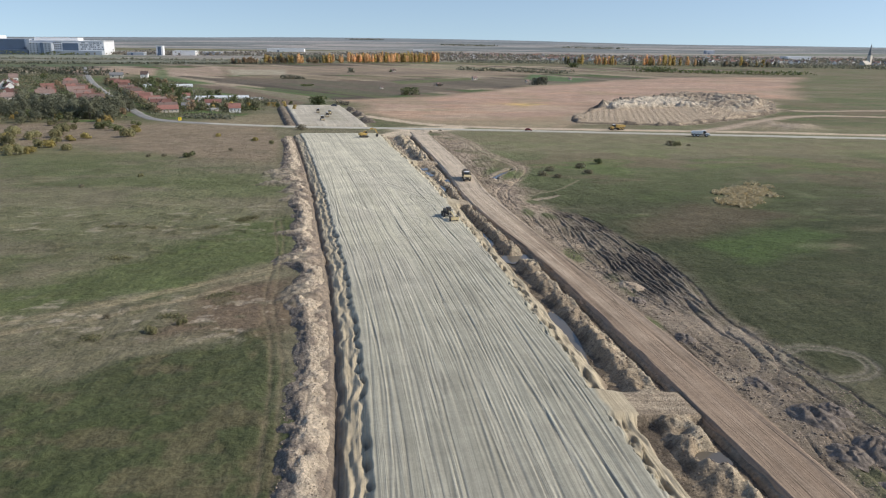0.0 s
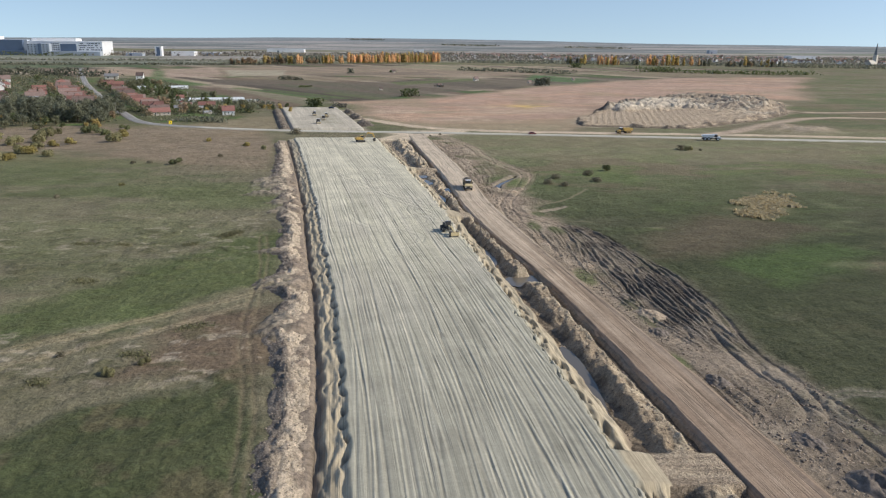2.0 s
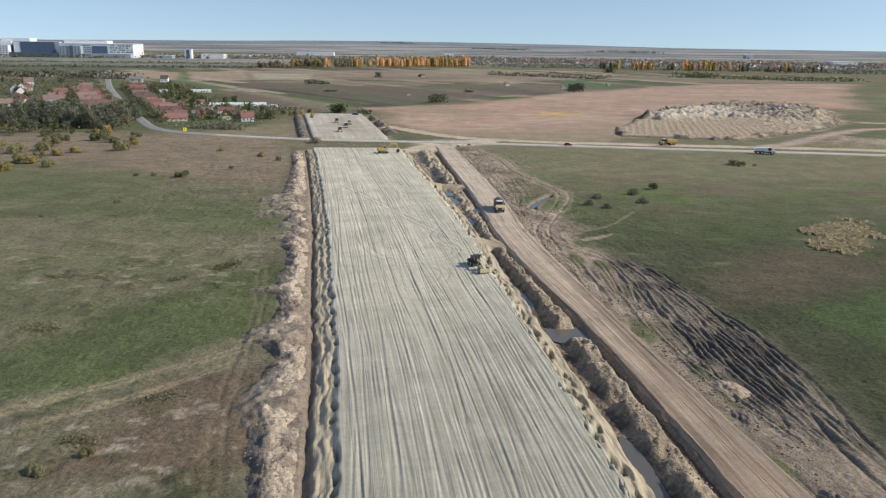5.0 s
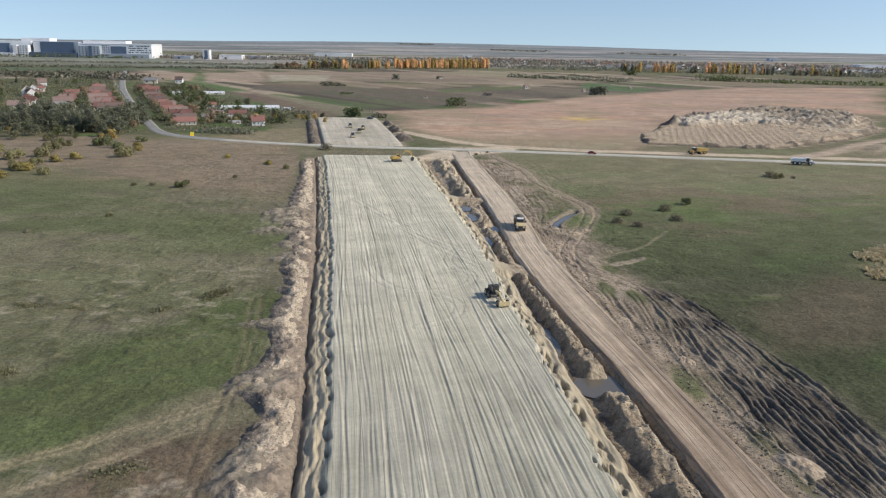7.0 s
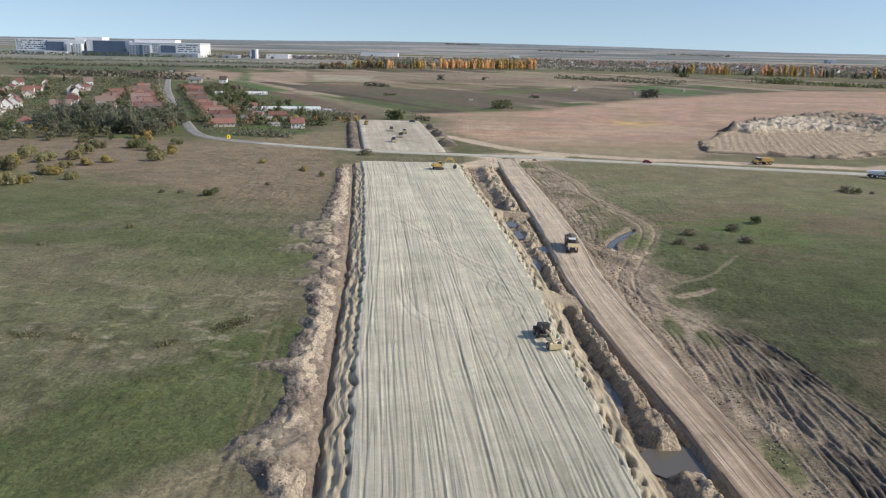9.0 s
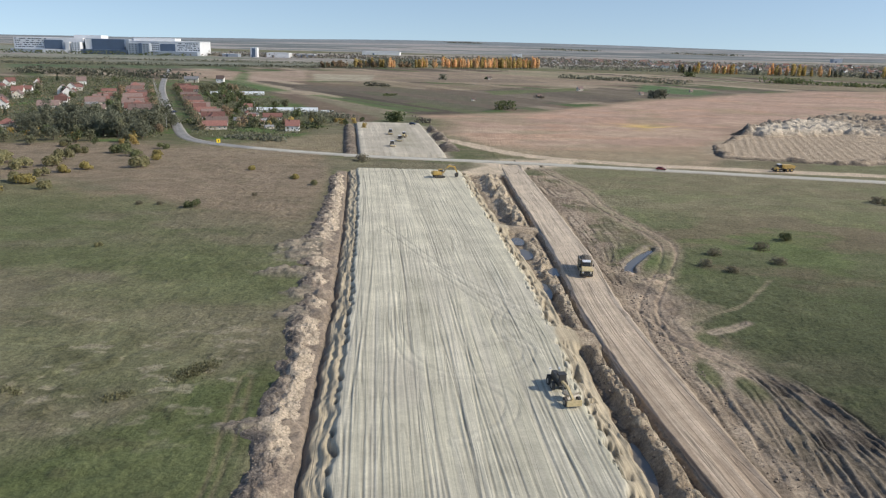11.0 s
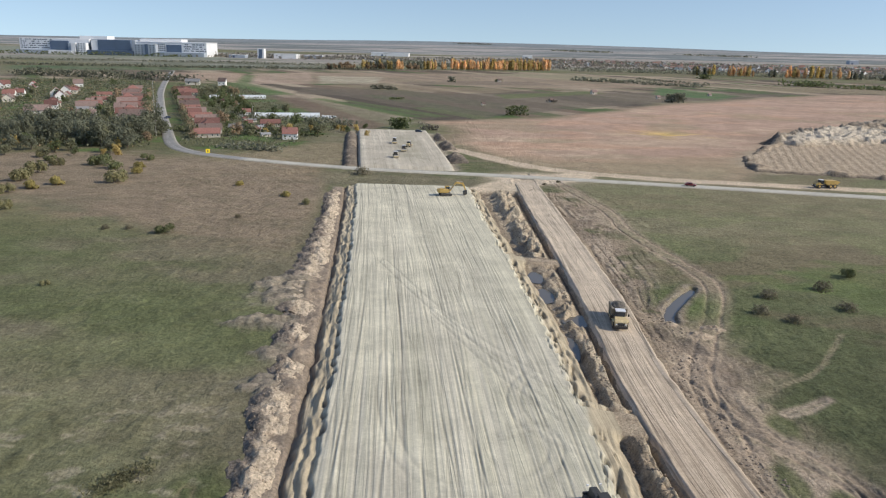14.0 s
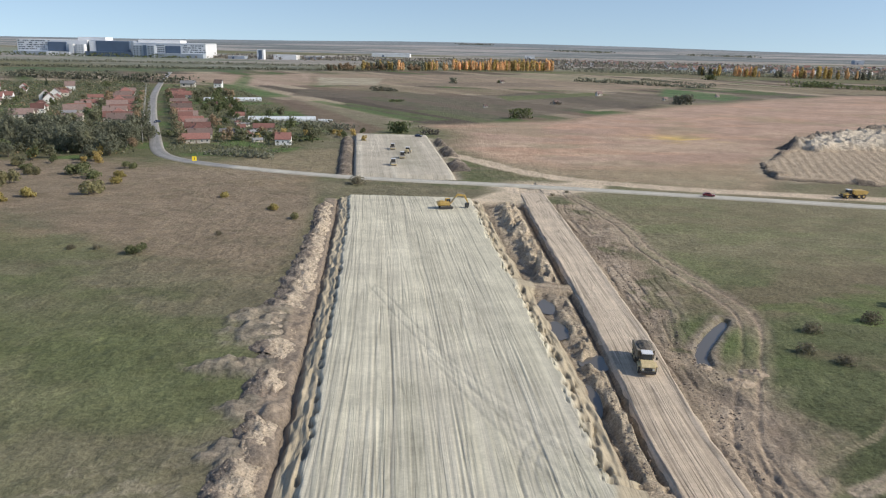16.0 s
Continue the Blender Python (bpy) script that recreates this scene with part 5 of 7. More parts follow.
def build_village():
    rng = random.Random(4)
    kinds = [
        make_house("house", "long low house with a red tiled roof", 17, 7.5, 3.2, 0.8, HOUSE_WALL, TILE_RED),
        make_house("house", "long house with a weathered brown tiled roof", 15, 8, 3.4, 0.8, HOUSE_WALL, TILE_BROWN),
        make_house("house", "square house with a hipped red roof", 10, 9, 3.8, 0.75, HOUSE_WALL, TILE_RED, "hip"),
        make_house("house", "white rendered house with a red gable roof", 11, 8.5, 4.6, 0.95, WHITE_WALL, TILE_RED),
        make_house("house", "tall white house with a brown gable roof", 9.5, 9, 5.6, 0.9, WHITE_WALL, TILE_BROWN),
        make_house("outbuilding", "low grey-roofed barn among gardens", 9, 5.5, 2.6, 0.5, HOUSE_WALL, SLATE, chimney=False),
    ]
    spots = []
    for i in range(22):
        s = 21 + i * 12.6
        spots.append((*by_street(s, 15 + rng.uniform(-2, 2)), STREET_TURN + rng.uniform(-5, 5), (0, 1, 2, 0, 1, 0, 3, 1, 2)[i % 9], rng.uniform(0.68, 0.92)))
        if rng.random() < 0.75:
            spots.append((*by_street(s + rng.uniform(-3, 3), 36 + rng.uniform(-3, 5)), STREET_TURN + rng.uniform(-8, 8), (5, 2, 5, 3)[i % 4], rng.uniform(0.4, 0.6)))
    for i in range(16):
        s = 92 + i * 13
        spots.append((*by_street(s, -17 + rng.uniform(-2.5, 2.5)), STREET_TURN + rng.uniform(-5, 5), (1, 0, 2, 1, 0, 1)[i % 6], rng.uniform(0.72, 1.0)))
        if rng.random() < 0.6:
            spots.append((*by_street(s + rng.uniform(-3, 3), -36 + rng.uniform(-4, 3)), STREET_TURN + rng.uniform(-8, 8), (5, 1, 0)[i % 3], rng.uniform(0.7, 1)))
    for off, lo, hi, step in ((-58, 95, 330, 15), (-84, 60, 340, 16), (-104, 36, 350, 15), (-128, 90, 360, 16), (-150, 60, 360, 15), (-176, 40, 370, 16), (-202, 60, 380, 17), (-230, 90, 390, 19)):
        s = lo + rng.uniform(0, 8)
        while s < hi:
            if rng.random() < 0.82:
                spots.append((*by_street(s, off + rng.uniform(-4, 4)), STREET_TURN + rng.choice((0, 90)) + rng.uniform(-9, 9), rng.choice((0, 2, 3, 3, 2, 1, 4, 4)), rng.uniform(0.66, 0.92)))
            s += 0.8 * step * rng.uniform(0.8, 1.35)
    for x, y, rz, k, s in ((-68.5, 351, 8, 3, 0.7), (-198, 668, 5, 4, 0.85), (-222, 668, 10, 5, 1.6), (-181, 335, 20, 2, 0.8), (-176, 318, 60, 5, 0.9), (-190, 326, 30, 3, 0.7), (-185, 312, 75, 0, 0.55), (-200, 338, 10, 3, 0.8), (-197, 300, 15, 0, 0.7), (-208, 318, 70, 2, 0.8), (-87, 392, 12, 0, 0.7), (-96, 372, 15, 5, 1.0)):
        spots.append((x, y, rz, k, s))
    used = set()
    for x, y, rz, k, s in spots:
        p = kinds[k]
        m = at(x, y, -0.05, rz + (180 if rng.random() < 0.5 else 0), s)
        if k in used:
            q = copy_thing(p, Matrix.Identity(4))
            q.matrix_basis = m
        else:
            used.add(k)
            p.matrix_basis = m
    return spots


def polytunnel(x, y, rz, length, width, label):
    t = thing("greenhouse", label, "greenhouse", "greenhouses")
    arc = [(-width / 2, 0), (-width / 2, 1.4)] + [(width / 2 * math.cos(a), 1.4 + 1.5 * math.sin(a)) for a in np.linspace(math.pi * 0.92, math.pi * 0.08, 8)] + [(width / 2, 1.4), (width / 2, 0)]
    part("cover", prism(arc, -length / 2, length / 2), FILM, t)
    for k in range(int(length / 5) + 1):
        part("hoop", prism([(y_ * 1.012, z_ * 1.012) for y_, z_ in arc], -length / 2 + k * 5 - 0.06, -length / 2 + k * 5 + 0.06), STEEL, t)
    part("door", box((length / 2 + 0.03, 0, 1.0), (0.06, 1.6, 2.0)), WHITE_PAINT, t)
    t.matrix_basis = at(x, y, 0, rz)


def utility_pole(x, y, rz):
    t = thing("utility_pole", "grey concrete street pole with a crossarm", "utility pole", "street poles")
    part("pole", rod((0, 0, -0.3), (0, 0, 8.5), 0.16, 0.1), CONCRETE, t)
    part("crossarm", box((0, 0, 8.0), (1.7, 0.12, 0.14), bevel=0.02), WOOD, t)
    for k in (-0.7, 0, 0.7):
        part("insulator", rod((k, 0, 8.05), (k, 0, 8.3), 0.05), WHITE_PAINT, t)
    t.matrix_basis = at(x, y, 0, rz)
    return t


build_village()
polytunnel(-96, 434, 13, 26, 9, "long white film greenhouse beside gardens")
polytunnel(-80, 437.5, 13, 16, 9, "pale film greenhouse at the end of a row")
polytunnel(-157, 542, 17, 22, 9, "long pale film greenhouse behind houses")
polytunnel(-140, 547.5, 17, 24, 9, "low film greenhouse beside garden trees")
bale = thing("bale", "round white wrapped bale beside greenhouses", "bale", "bales")
part("wrap", rod((-0.6, 0, 0.7), (0.6, 0, 0.7), 0.72, 0.72, 14), FILM, bale)
bale.matrix_basis = at(-72.5, 438, 0, 20)
for _i in range(1, 11):
    copy_thing(bale, at(-72.5 + 1.3 * (_i % 6), 438 - 0.3 * _i - 2.6 * (_i // 6), 0, 20 + 13 * _i))
pole0 = utility_pole(*by_street(28, -5), STREET_TURN)
for _i in range(1, 12):
    copy_thing(pole0, at(*by_street(28 + 25 * _i, -5), 0, STREET_TURN))
copy_thing(pole0, at(-103, 420, 0, 10))


def build_sign():
    t = thing("road_sign", "yellow road sign board on a steel post", "sign")
    part("post", rod((0, 0, -0.3), (0, 0, 2.2), 0.06), STEEL, t)
    board = part("board", box((0, -0.08, 2.3), (1.9, 0.06, 1.9), bevel=0.02), SIGN_YELLOW, t, "bright yellow board")
    part("mark", box((0, -0.125, 2.3), (0.4, 0.02, 1.0)), BLACK, board)
    t.matrix_basis = at(-84.4, 301.1, 0, 35)


build_sign()
TREES = [
    make_tree("tree", "olive-leaved autumn tree in a garden", "tree", 1, 8.75, 4.00, 412, LEAF_OLIVE, size=0.55),
    make_tree("tree", "dull green broadleaf tree among houses", "tree", 2, 10.00, 4.25, 425, LEAF_GREEN, size=0.55),
    make_tree("tree", "brown-leaved autumn tree beside a street", "tree", 3, 8.12, 3.75, 375, LEAF_BROWN, size=0.5),
    make_tree("tree", "grey-green willow with a wide crown", "tree", 4, 10.62, 5.25, 1050, LEAF_GREY, size=0.42),
    make_tree("conifer", "dark conifer in a garden", "tree", 5, 11.25, 2.75, 400, LEAF_DARK, "cone", 0.45),
    make_tree("tree", "yellowing tree at a garden edge", "tree", 6, 7.50, 3.25, 350, LEAF_GOLD, size=0.5),
    make_tree("tree", "tall grey-green willow in a thicket", "tree", 7, 12.50, 5.00, 1150, LEAF_GREY, size=0.42),
]


def build_trees():
    rng = random.Random(9)
    spots = []
    for i in range(64):
        a = rng.uniform(0, 1)
        spots.append((-170 + 52 * a + rng.uniform(-4, 4), 340 + rng.uniform(-17, 22) - 8 * a, rng.uniform(0.75, 1.15), rng.choice((3, 6, 3, 0, 6))))
    for i in range(34):
        spots.append((-185 + rng.uniform(0, 75), 298 + rng.uniform(-8, 22), rng.uniform(0.35, 0.75), rng.choice((0, 3, 1, 0, 5))))
    for i in range(44):
        side = (-8.5, 8.5, 25, -26)[i % 4]
        spots.append((*by_street(12 + i * 6 + rng.uniform(-3, 3), side), rng.uniform(0.5, 0.95), rng.choice((2, 0, 2, 0, 1))))
    for i in range(140):
        off = rng.uniform(-245, -26)
        spots.append((*by_street(rng.uniform(70 if off > -50 else 10, 370), off), rng.uniform(0.5, 1.0), rng.choice((0, 1, 2, 0, 1, 4, 1, 3))))
    for i in range(54):
        s = rng.uniform(8, 290)
        spots.append((*by_street(s, rng.uniform(28, 48 if s > 120 else 62)), rng.uniform(0.5, 0.95), rng.choice((0, 1, 2, 0, 1))))
    for i in range(16):
        spots.append((-84 + i * 2.9 + rng.uniform(-1.5, 1.5), 372 + rng.uniform(-12, 22), rng.uniform(0.4, 0.7), rng.choice((0, 1, 5))))
    scatter(TREES, spots, "village trees")


build_trees()
_west = [(-112, 318), (-190, 292), (-330, 330), (-430, 640), (-300, 720), (-262, 690), (-128, 372)]
_east = [(-100, 318), (-66, 322), (-54, 400), (-96, 470), (-170, 640), (-232, 660), (-124, 385)]
thicket("garden_shrubs", "olive and green autumn shrubs in village gardens", _west, 34000, 3.4, 0.55, LEAF_GREY, 201, 0.36)
thicket("garden_shrubs", "dark green shrubs and trees between houses", _west, 17000, 4.4, 0.55, LEAF_GREEN, 202, 0.48)
thicket("garden_shrubs", "bare brown shrubs in village gardens", _west, 9000, 3.0, 0.6, LEAF_BROWN, 203, 0.52)
thicket("garden_shrubs", "olive shrubs in back gardens", _east, 10000, 4.2, 0.5, LEAF_OLIVE, 204, 0.46)
thicket("garden_shrubs", "green shrubs in back gardens", _east, 8000, 4.2, 0.5, LEAF_GREY, 205, 0.5)
thicket("willow_thicket", "dense grey-green willow thicket at the village edge", [(-172, 322), (-122, 316), (-117, 326), (-128, 352), (-170, 362)], 14000, 7.0, 0.45, LEAF_GREY, 206, 0.36)
for _side, _mat, _seed in ((-8.0, LEAF_BROWN, 301), (8.0, LEAF_OLIVE, 302), (-9.5, LEAF_GREY, 303), (9.0, LEAF_BROWN, 304)):
    hedge("street_trees", "row of thinning autumn trees along the village street", [by_street(14, _side), by_street(285, _side)], 2.2, 3.6, 1500, 0.42, _mat, _seed, "street trees")
BUSHES = [
    make_tree("bush", "olive green bush in the meadow", "bush", 21, 2.38, 2.38, 800, BUSH_OLIVE, "bush", 0.19),
    make_tree("bush", "yellowing autumn bush in the meadow", "bush", 22, 3.00, 2.00, 800, LEAF_BUSH, "bush", 0.19),
    make_tree("bush", "dark bare twiggy bush in the grass", "bush", 23, 1.4, 2.9, 520, BUSH_BARE, "bush", 0.15),
    make_tree("bush", "dense green bush in the meadow", "bush", 24, 2.50, 2.50, 800, BUSH_GREEN, "bush", 0.19),
]
scatter(BUSHES, [
    (-58.7, 199.5, 1.15, 3), (-66.6, 202, 0.8, 2), (-71.2, 201.4, 0.8, 2), (-47.9, 215, 0.7, 2), (-43.7, 239.5, 1.15, 1), (-59, 252, 1.0, 1), (-36.5, 231, 0.9, 0),
    (-92.5, 251, 2.0, 0), (-93, 266, 1.4, 1), (-95.9, 275, 1.3, 1), (-110, 223, 1.9, 1), (-114, 224, 1.6, 0), (-111, 209, 1.6, 1), (-114, 206, 1.9, 0), (-118, 213, 1.9, 1), (-122, 209, 2.0, 0), (-102, 216, 1.2, 0), (-109, 240, 1.7, 1), (-105.5, 246, 1.6, 1), (-120, 262, 1.9, 0), (-118, 250, 2.0, 0), (-124, 245, 2.2, 0), (-112, 234, 1.4, 0), (-126, 228, 2.2, 0), (-130, 238, 2.4, 1), (-134, 252, 2.6, 0), (-103, 272, 1.8, 3), (-110, 278, 2.0, 3),
    (50.9, 171, 1.15, 2), (61.6, 176, 1.25, 2), (47.5, 163.5, 1.0, 2), (70.2, 183.5, 1.0, 3), (62, 166, 1.1, 2), (110.9, 225, 1.3, 2), (112.5, 223, 1.0, 0), (51.5, 160, 0.9, 2),
    (-28.6, 276, 1.9, 2), (-31, 48, 0.6, 0), (-38, 54, 0.45, 2), (-27.5, 51, 0.5, 0), (28, 270, 0.6, 2), (-75, 150, 0.6, 2), (-64, 165, 0.5, 0), (-135, 290, 1.4, 0), (-128, 283, 1.3, 3),
    (24, 266, 0.5, 2), (117, 223, 0.6, 2), (-122, 275, 1.5, 0), (-100, 290, 1.3, 3), (-112, 285, 1.2, 0)], "meadow bushes")

# ---- far country ----
def build_poplars():
    protos = [make_tree("poplar", "slender poplar in orange autumn leaf", "tree", 31, 20.25, 5.6, 420, LEAF_ORANGE, "poplar", 1.35),
              make_tree("poplar", "yellow-green poplar in a row", "tree", 32, 17.55, 5.8, 360, SCRUB_OLIVE, "poplar", 1.35),
              make_tree("poplar", "golden poplar in a row", "tree", 33, 21.60, 5.6, 400, LEAF_GOLD, "poplar", 1.35),
              make_tree("tree", "brown thinning tree beside poplars", "tree", 34, 15.0, 6.0, 300, LEAF_BROWN, "round", 1.3)]
    rng = random.Random(12)
    spots = []
    for i in range(64):
        spots.append((-26 + 137 * i / 63 + rng.uniform(-2, 2), 1124 + 54 * i / 63 + rng.uniform(-3, 3), rng.uniform(0.75, 1.0), rng.choice((0, 0, 0, 2))))
    for x0, x1, n, kinds in ((-141, -100, 22, (2, 1, 3)), (-98, -90, 5, (0,)), (-84, -66, 7, (1, 3)), (-64, -48, 8, (0, 2)), (-40, -34, 3, (0,)), (-182, -150, 9, (1, 3, 3))):
        for i in range(n):
            f = (i + rng.uniform(0.2, 0.8)) / n
            x = x0 + (x1 - x0) * f
            spots.append((x, 1062 + 0.55 * (x + 141) + rng.uniform(-4, 4), rng.uniform(0.62, 0.9), rng.choice(kinds)))
    for f0, f1, n, kinds in ((0.0, 0.14, 9, (2, 1)), (0.2, 0.36, 12, (0, 0, 2)), (0.44, 0.5, 4, (1,)), (0.55, 0.82, 20, (0, 2, 2)), (0.86, 1.0, 9, (0, 1)), (1.1, 1.5, 14, (1, 2, 3))):
        for i in range(n):
            f = f0 + (f1 - f0) * (i + rng.random()) / n
            spots.append((308 + 215 * f, 1140 - 28 * f + rng.uniform(-8, 8), rng.uniform(0.6, 0.95), rng.choice(kinds)))
    scatter(protos, spots, "poplar rows")


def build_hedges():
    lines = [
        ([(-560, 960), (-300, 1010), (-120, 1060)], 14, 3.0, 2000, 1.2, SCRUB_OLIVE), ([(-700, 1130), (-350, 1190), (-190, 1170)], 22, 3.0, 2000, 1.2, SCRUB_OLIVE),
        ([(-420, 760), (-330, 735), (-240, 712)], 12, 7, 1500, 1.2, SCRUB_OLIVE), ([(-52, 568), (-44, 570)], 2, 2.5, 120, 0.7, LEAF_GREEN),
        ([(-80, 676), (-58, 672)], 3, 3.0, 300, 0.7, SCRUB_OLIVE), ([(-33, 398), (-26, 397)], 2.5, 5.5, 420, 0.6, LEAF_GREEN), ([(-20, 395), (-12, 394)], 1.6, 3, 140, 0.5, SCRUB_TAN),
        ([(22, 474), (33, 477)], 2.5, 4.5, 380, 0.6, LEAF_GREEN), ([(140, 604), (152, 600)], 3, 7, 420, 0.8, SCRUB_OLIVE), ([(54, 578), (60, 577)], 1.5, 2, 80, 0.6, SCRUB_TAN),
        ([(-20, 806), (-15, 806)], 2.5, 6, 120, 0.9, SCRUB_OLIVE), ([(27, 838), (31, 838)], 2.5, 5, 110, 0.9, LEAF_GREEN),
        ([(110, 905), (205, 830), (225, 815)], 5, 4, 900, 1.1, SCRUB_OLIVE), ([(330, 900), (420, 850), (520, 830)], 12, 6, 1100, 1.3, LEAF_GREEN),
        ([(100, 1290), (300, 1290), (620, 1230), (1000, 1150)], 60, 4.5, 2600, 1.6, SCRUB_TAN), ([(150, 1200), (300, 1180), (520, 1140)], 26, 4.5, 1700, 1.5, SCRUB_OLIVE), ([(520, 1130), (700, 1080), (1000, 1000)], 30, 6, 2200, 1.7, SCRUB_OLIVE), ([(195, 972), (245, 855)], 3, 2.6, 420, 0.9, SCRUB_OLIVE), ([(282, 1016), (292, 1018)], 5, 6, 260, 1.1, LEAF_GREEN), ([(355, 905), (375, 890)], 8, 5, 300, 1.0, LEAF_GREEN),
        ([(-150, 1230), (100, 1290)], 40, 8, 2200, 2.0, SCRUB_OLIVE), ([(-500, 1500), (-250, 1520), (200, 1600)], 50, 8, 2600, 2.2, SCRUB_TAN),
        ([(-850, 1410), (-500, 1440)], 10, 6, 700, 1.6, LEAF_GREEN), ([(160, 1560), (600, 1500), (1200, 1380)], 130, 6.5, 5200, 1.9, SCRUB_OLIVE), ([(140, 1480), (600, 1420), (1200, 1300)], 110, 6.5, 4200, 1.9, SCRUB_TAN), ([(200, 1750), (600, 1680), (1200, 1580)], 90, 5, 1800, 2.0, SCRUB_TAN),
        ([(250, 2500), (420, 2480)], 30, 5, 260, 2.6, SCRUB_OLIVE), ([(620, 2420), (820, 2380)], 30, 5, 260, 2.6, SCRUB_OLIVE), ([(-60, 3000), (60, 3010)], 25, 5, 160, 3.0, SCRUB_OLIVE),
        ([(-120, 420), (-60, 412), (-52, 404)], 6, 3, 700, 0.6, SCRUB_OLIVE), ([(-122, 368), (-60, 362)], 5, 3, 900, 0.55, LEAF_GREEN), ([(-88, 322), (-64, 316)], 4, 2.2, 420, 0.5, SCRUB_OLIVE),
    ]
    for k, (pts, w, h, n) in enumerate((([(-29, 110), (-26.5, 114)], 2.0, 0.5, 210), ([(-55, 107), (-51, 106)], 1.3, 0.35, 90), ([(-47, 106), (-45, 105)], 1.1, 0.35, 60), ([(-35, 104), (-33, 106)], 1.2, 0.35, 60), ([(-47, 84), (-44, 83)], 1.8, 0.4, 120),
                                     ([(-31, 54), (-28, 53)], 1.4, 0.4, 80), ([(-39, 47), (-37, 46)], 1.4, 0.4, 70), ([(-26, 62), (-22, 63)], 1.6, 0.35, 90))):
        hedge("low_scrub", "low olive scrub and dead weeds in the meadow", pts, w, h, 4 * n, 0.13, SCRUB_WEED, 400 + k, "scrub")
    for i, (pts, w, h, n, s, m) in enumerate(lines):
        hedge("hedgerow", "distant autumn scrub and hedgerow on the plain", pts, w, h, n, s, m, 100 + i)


def build_town():
    rng = random.Random(5)
    walls, roofs = ([], []), ([], [])
    for i in range(300):
        f = rng.random()
        x = 105 + 900 * f
        y = 1570 - 130 * f + rng.uniform(-210, 190)
        if f < 0.25 and y < 1480:
            y += 150
        w, d, h = rng.uniform(9, 17), rng.uniform(8, 11), rng.uniform(4, 6.5)
        m = at(x, y, float(rise(np.array(x), np.array(y))) - 0.1, rng.choice((0, 90)) + rng.uniform(-25, 25), rng.uniform(0.72, 0.95))
        top = h + 0.45 * d
        for store, verts, faces in (
                (walls, ((-w, -d, 0), (w, -d, 0), (w, d, 0), (-w, d, 0), (-w, -d, 2 * h), (w, -d, 2 * h), (w, d, 2 * h), (-w, d, 2 * h), (-w, 0, 2 * top), (w, 0, 2 * top)), ((0, 1, 5, 4), (2, 3, 7, 6), (1, 2, 6, 9, 5), (3, 0, 4, 8, 7))),
                (roofs, ((-w - 1, -d - 1, 2 * h - 0.7), (w + 1, -d - 1, 2 * h - 0.7), (w + 1, 0, 2 * top + 0.2), (-w - 1, 0, 2 * top + 0.2), (w + 1, d + 1, 2 * h - 0.7), (-w - 1, d + 1, 2 * h - 0.7)), ((0, 1, 2, 3), (4, 5, 3, 2)))):
            n = len(store[0])
            store[0].extend([tuple(m @ Vector((vx / 2, vy / 2, vz / 2))) for vx, vy, vz in verts])
            store[1].extend([tuple(n + q for q in face) for face in faces])
    for (verts, faces), name, label, mat in ((walls, "town_walls", "pale plastered walls of a far-off town", WHITE_WALL), (roofs, "town_roofs", "red and brown tiled roofs of a far-off town", TOWN_ROOF)):
        me = bpy.data.meshes.new(name)
        me.from_pydata(verts, [], faces)
        me.materials.append(mat)
        tagged(new(name, me), label, "distant town", kind="stuff")
    t = thing("church", "far church with a tall pointed spire", "church")
    part("nave", prism([(-5, 0), (5, 0), (5, 8), (0, 13), (-5, 8)], -12, 8), HOUSE_WALL, t)
    part("tower", box((11, 0, 11), (6, 6, 22), bevel=0.1), HOUSE_WALL, t)
    part("spire", rod((11, 0, 22), (11, 0, 42), 3.6, 0.1, 8), SLATE, t)
    t.matrix_basis = at(770, 1090, 0, 30, 1.2)


def block(t, name, px0, px1, h0, h1, depth, mat, y=0.0):
    return part(name, box(((px0 + px1) / 2, y + depth / 2, (h0 + h1) / 2), (px1 - px0, depth, h1 - h0), bevel=0.15), mat, t)


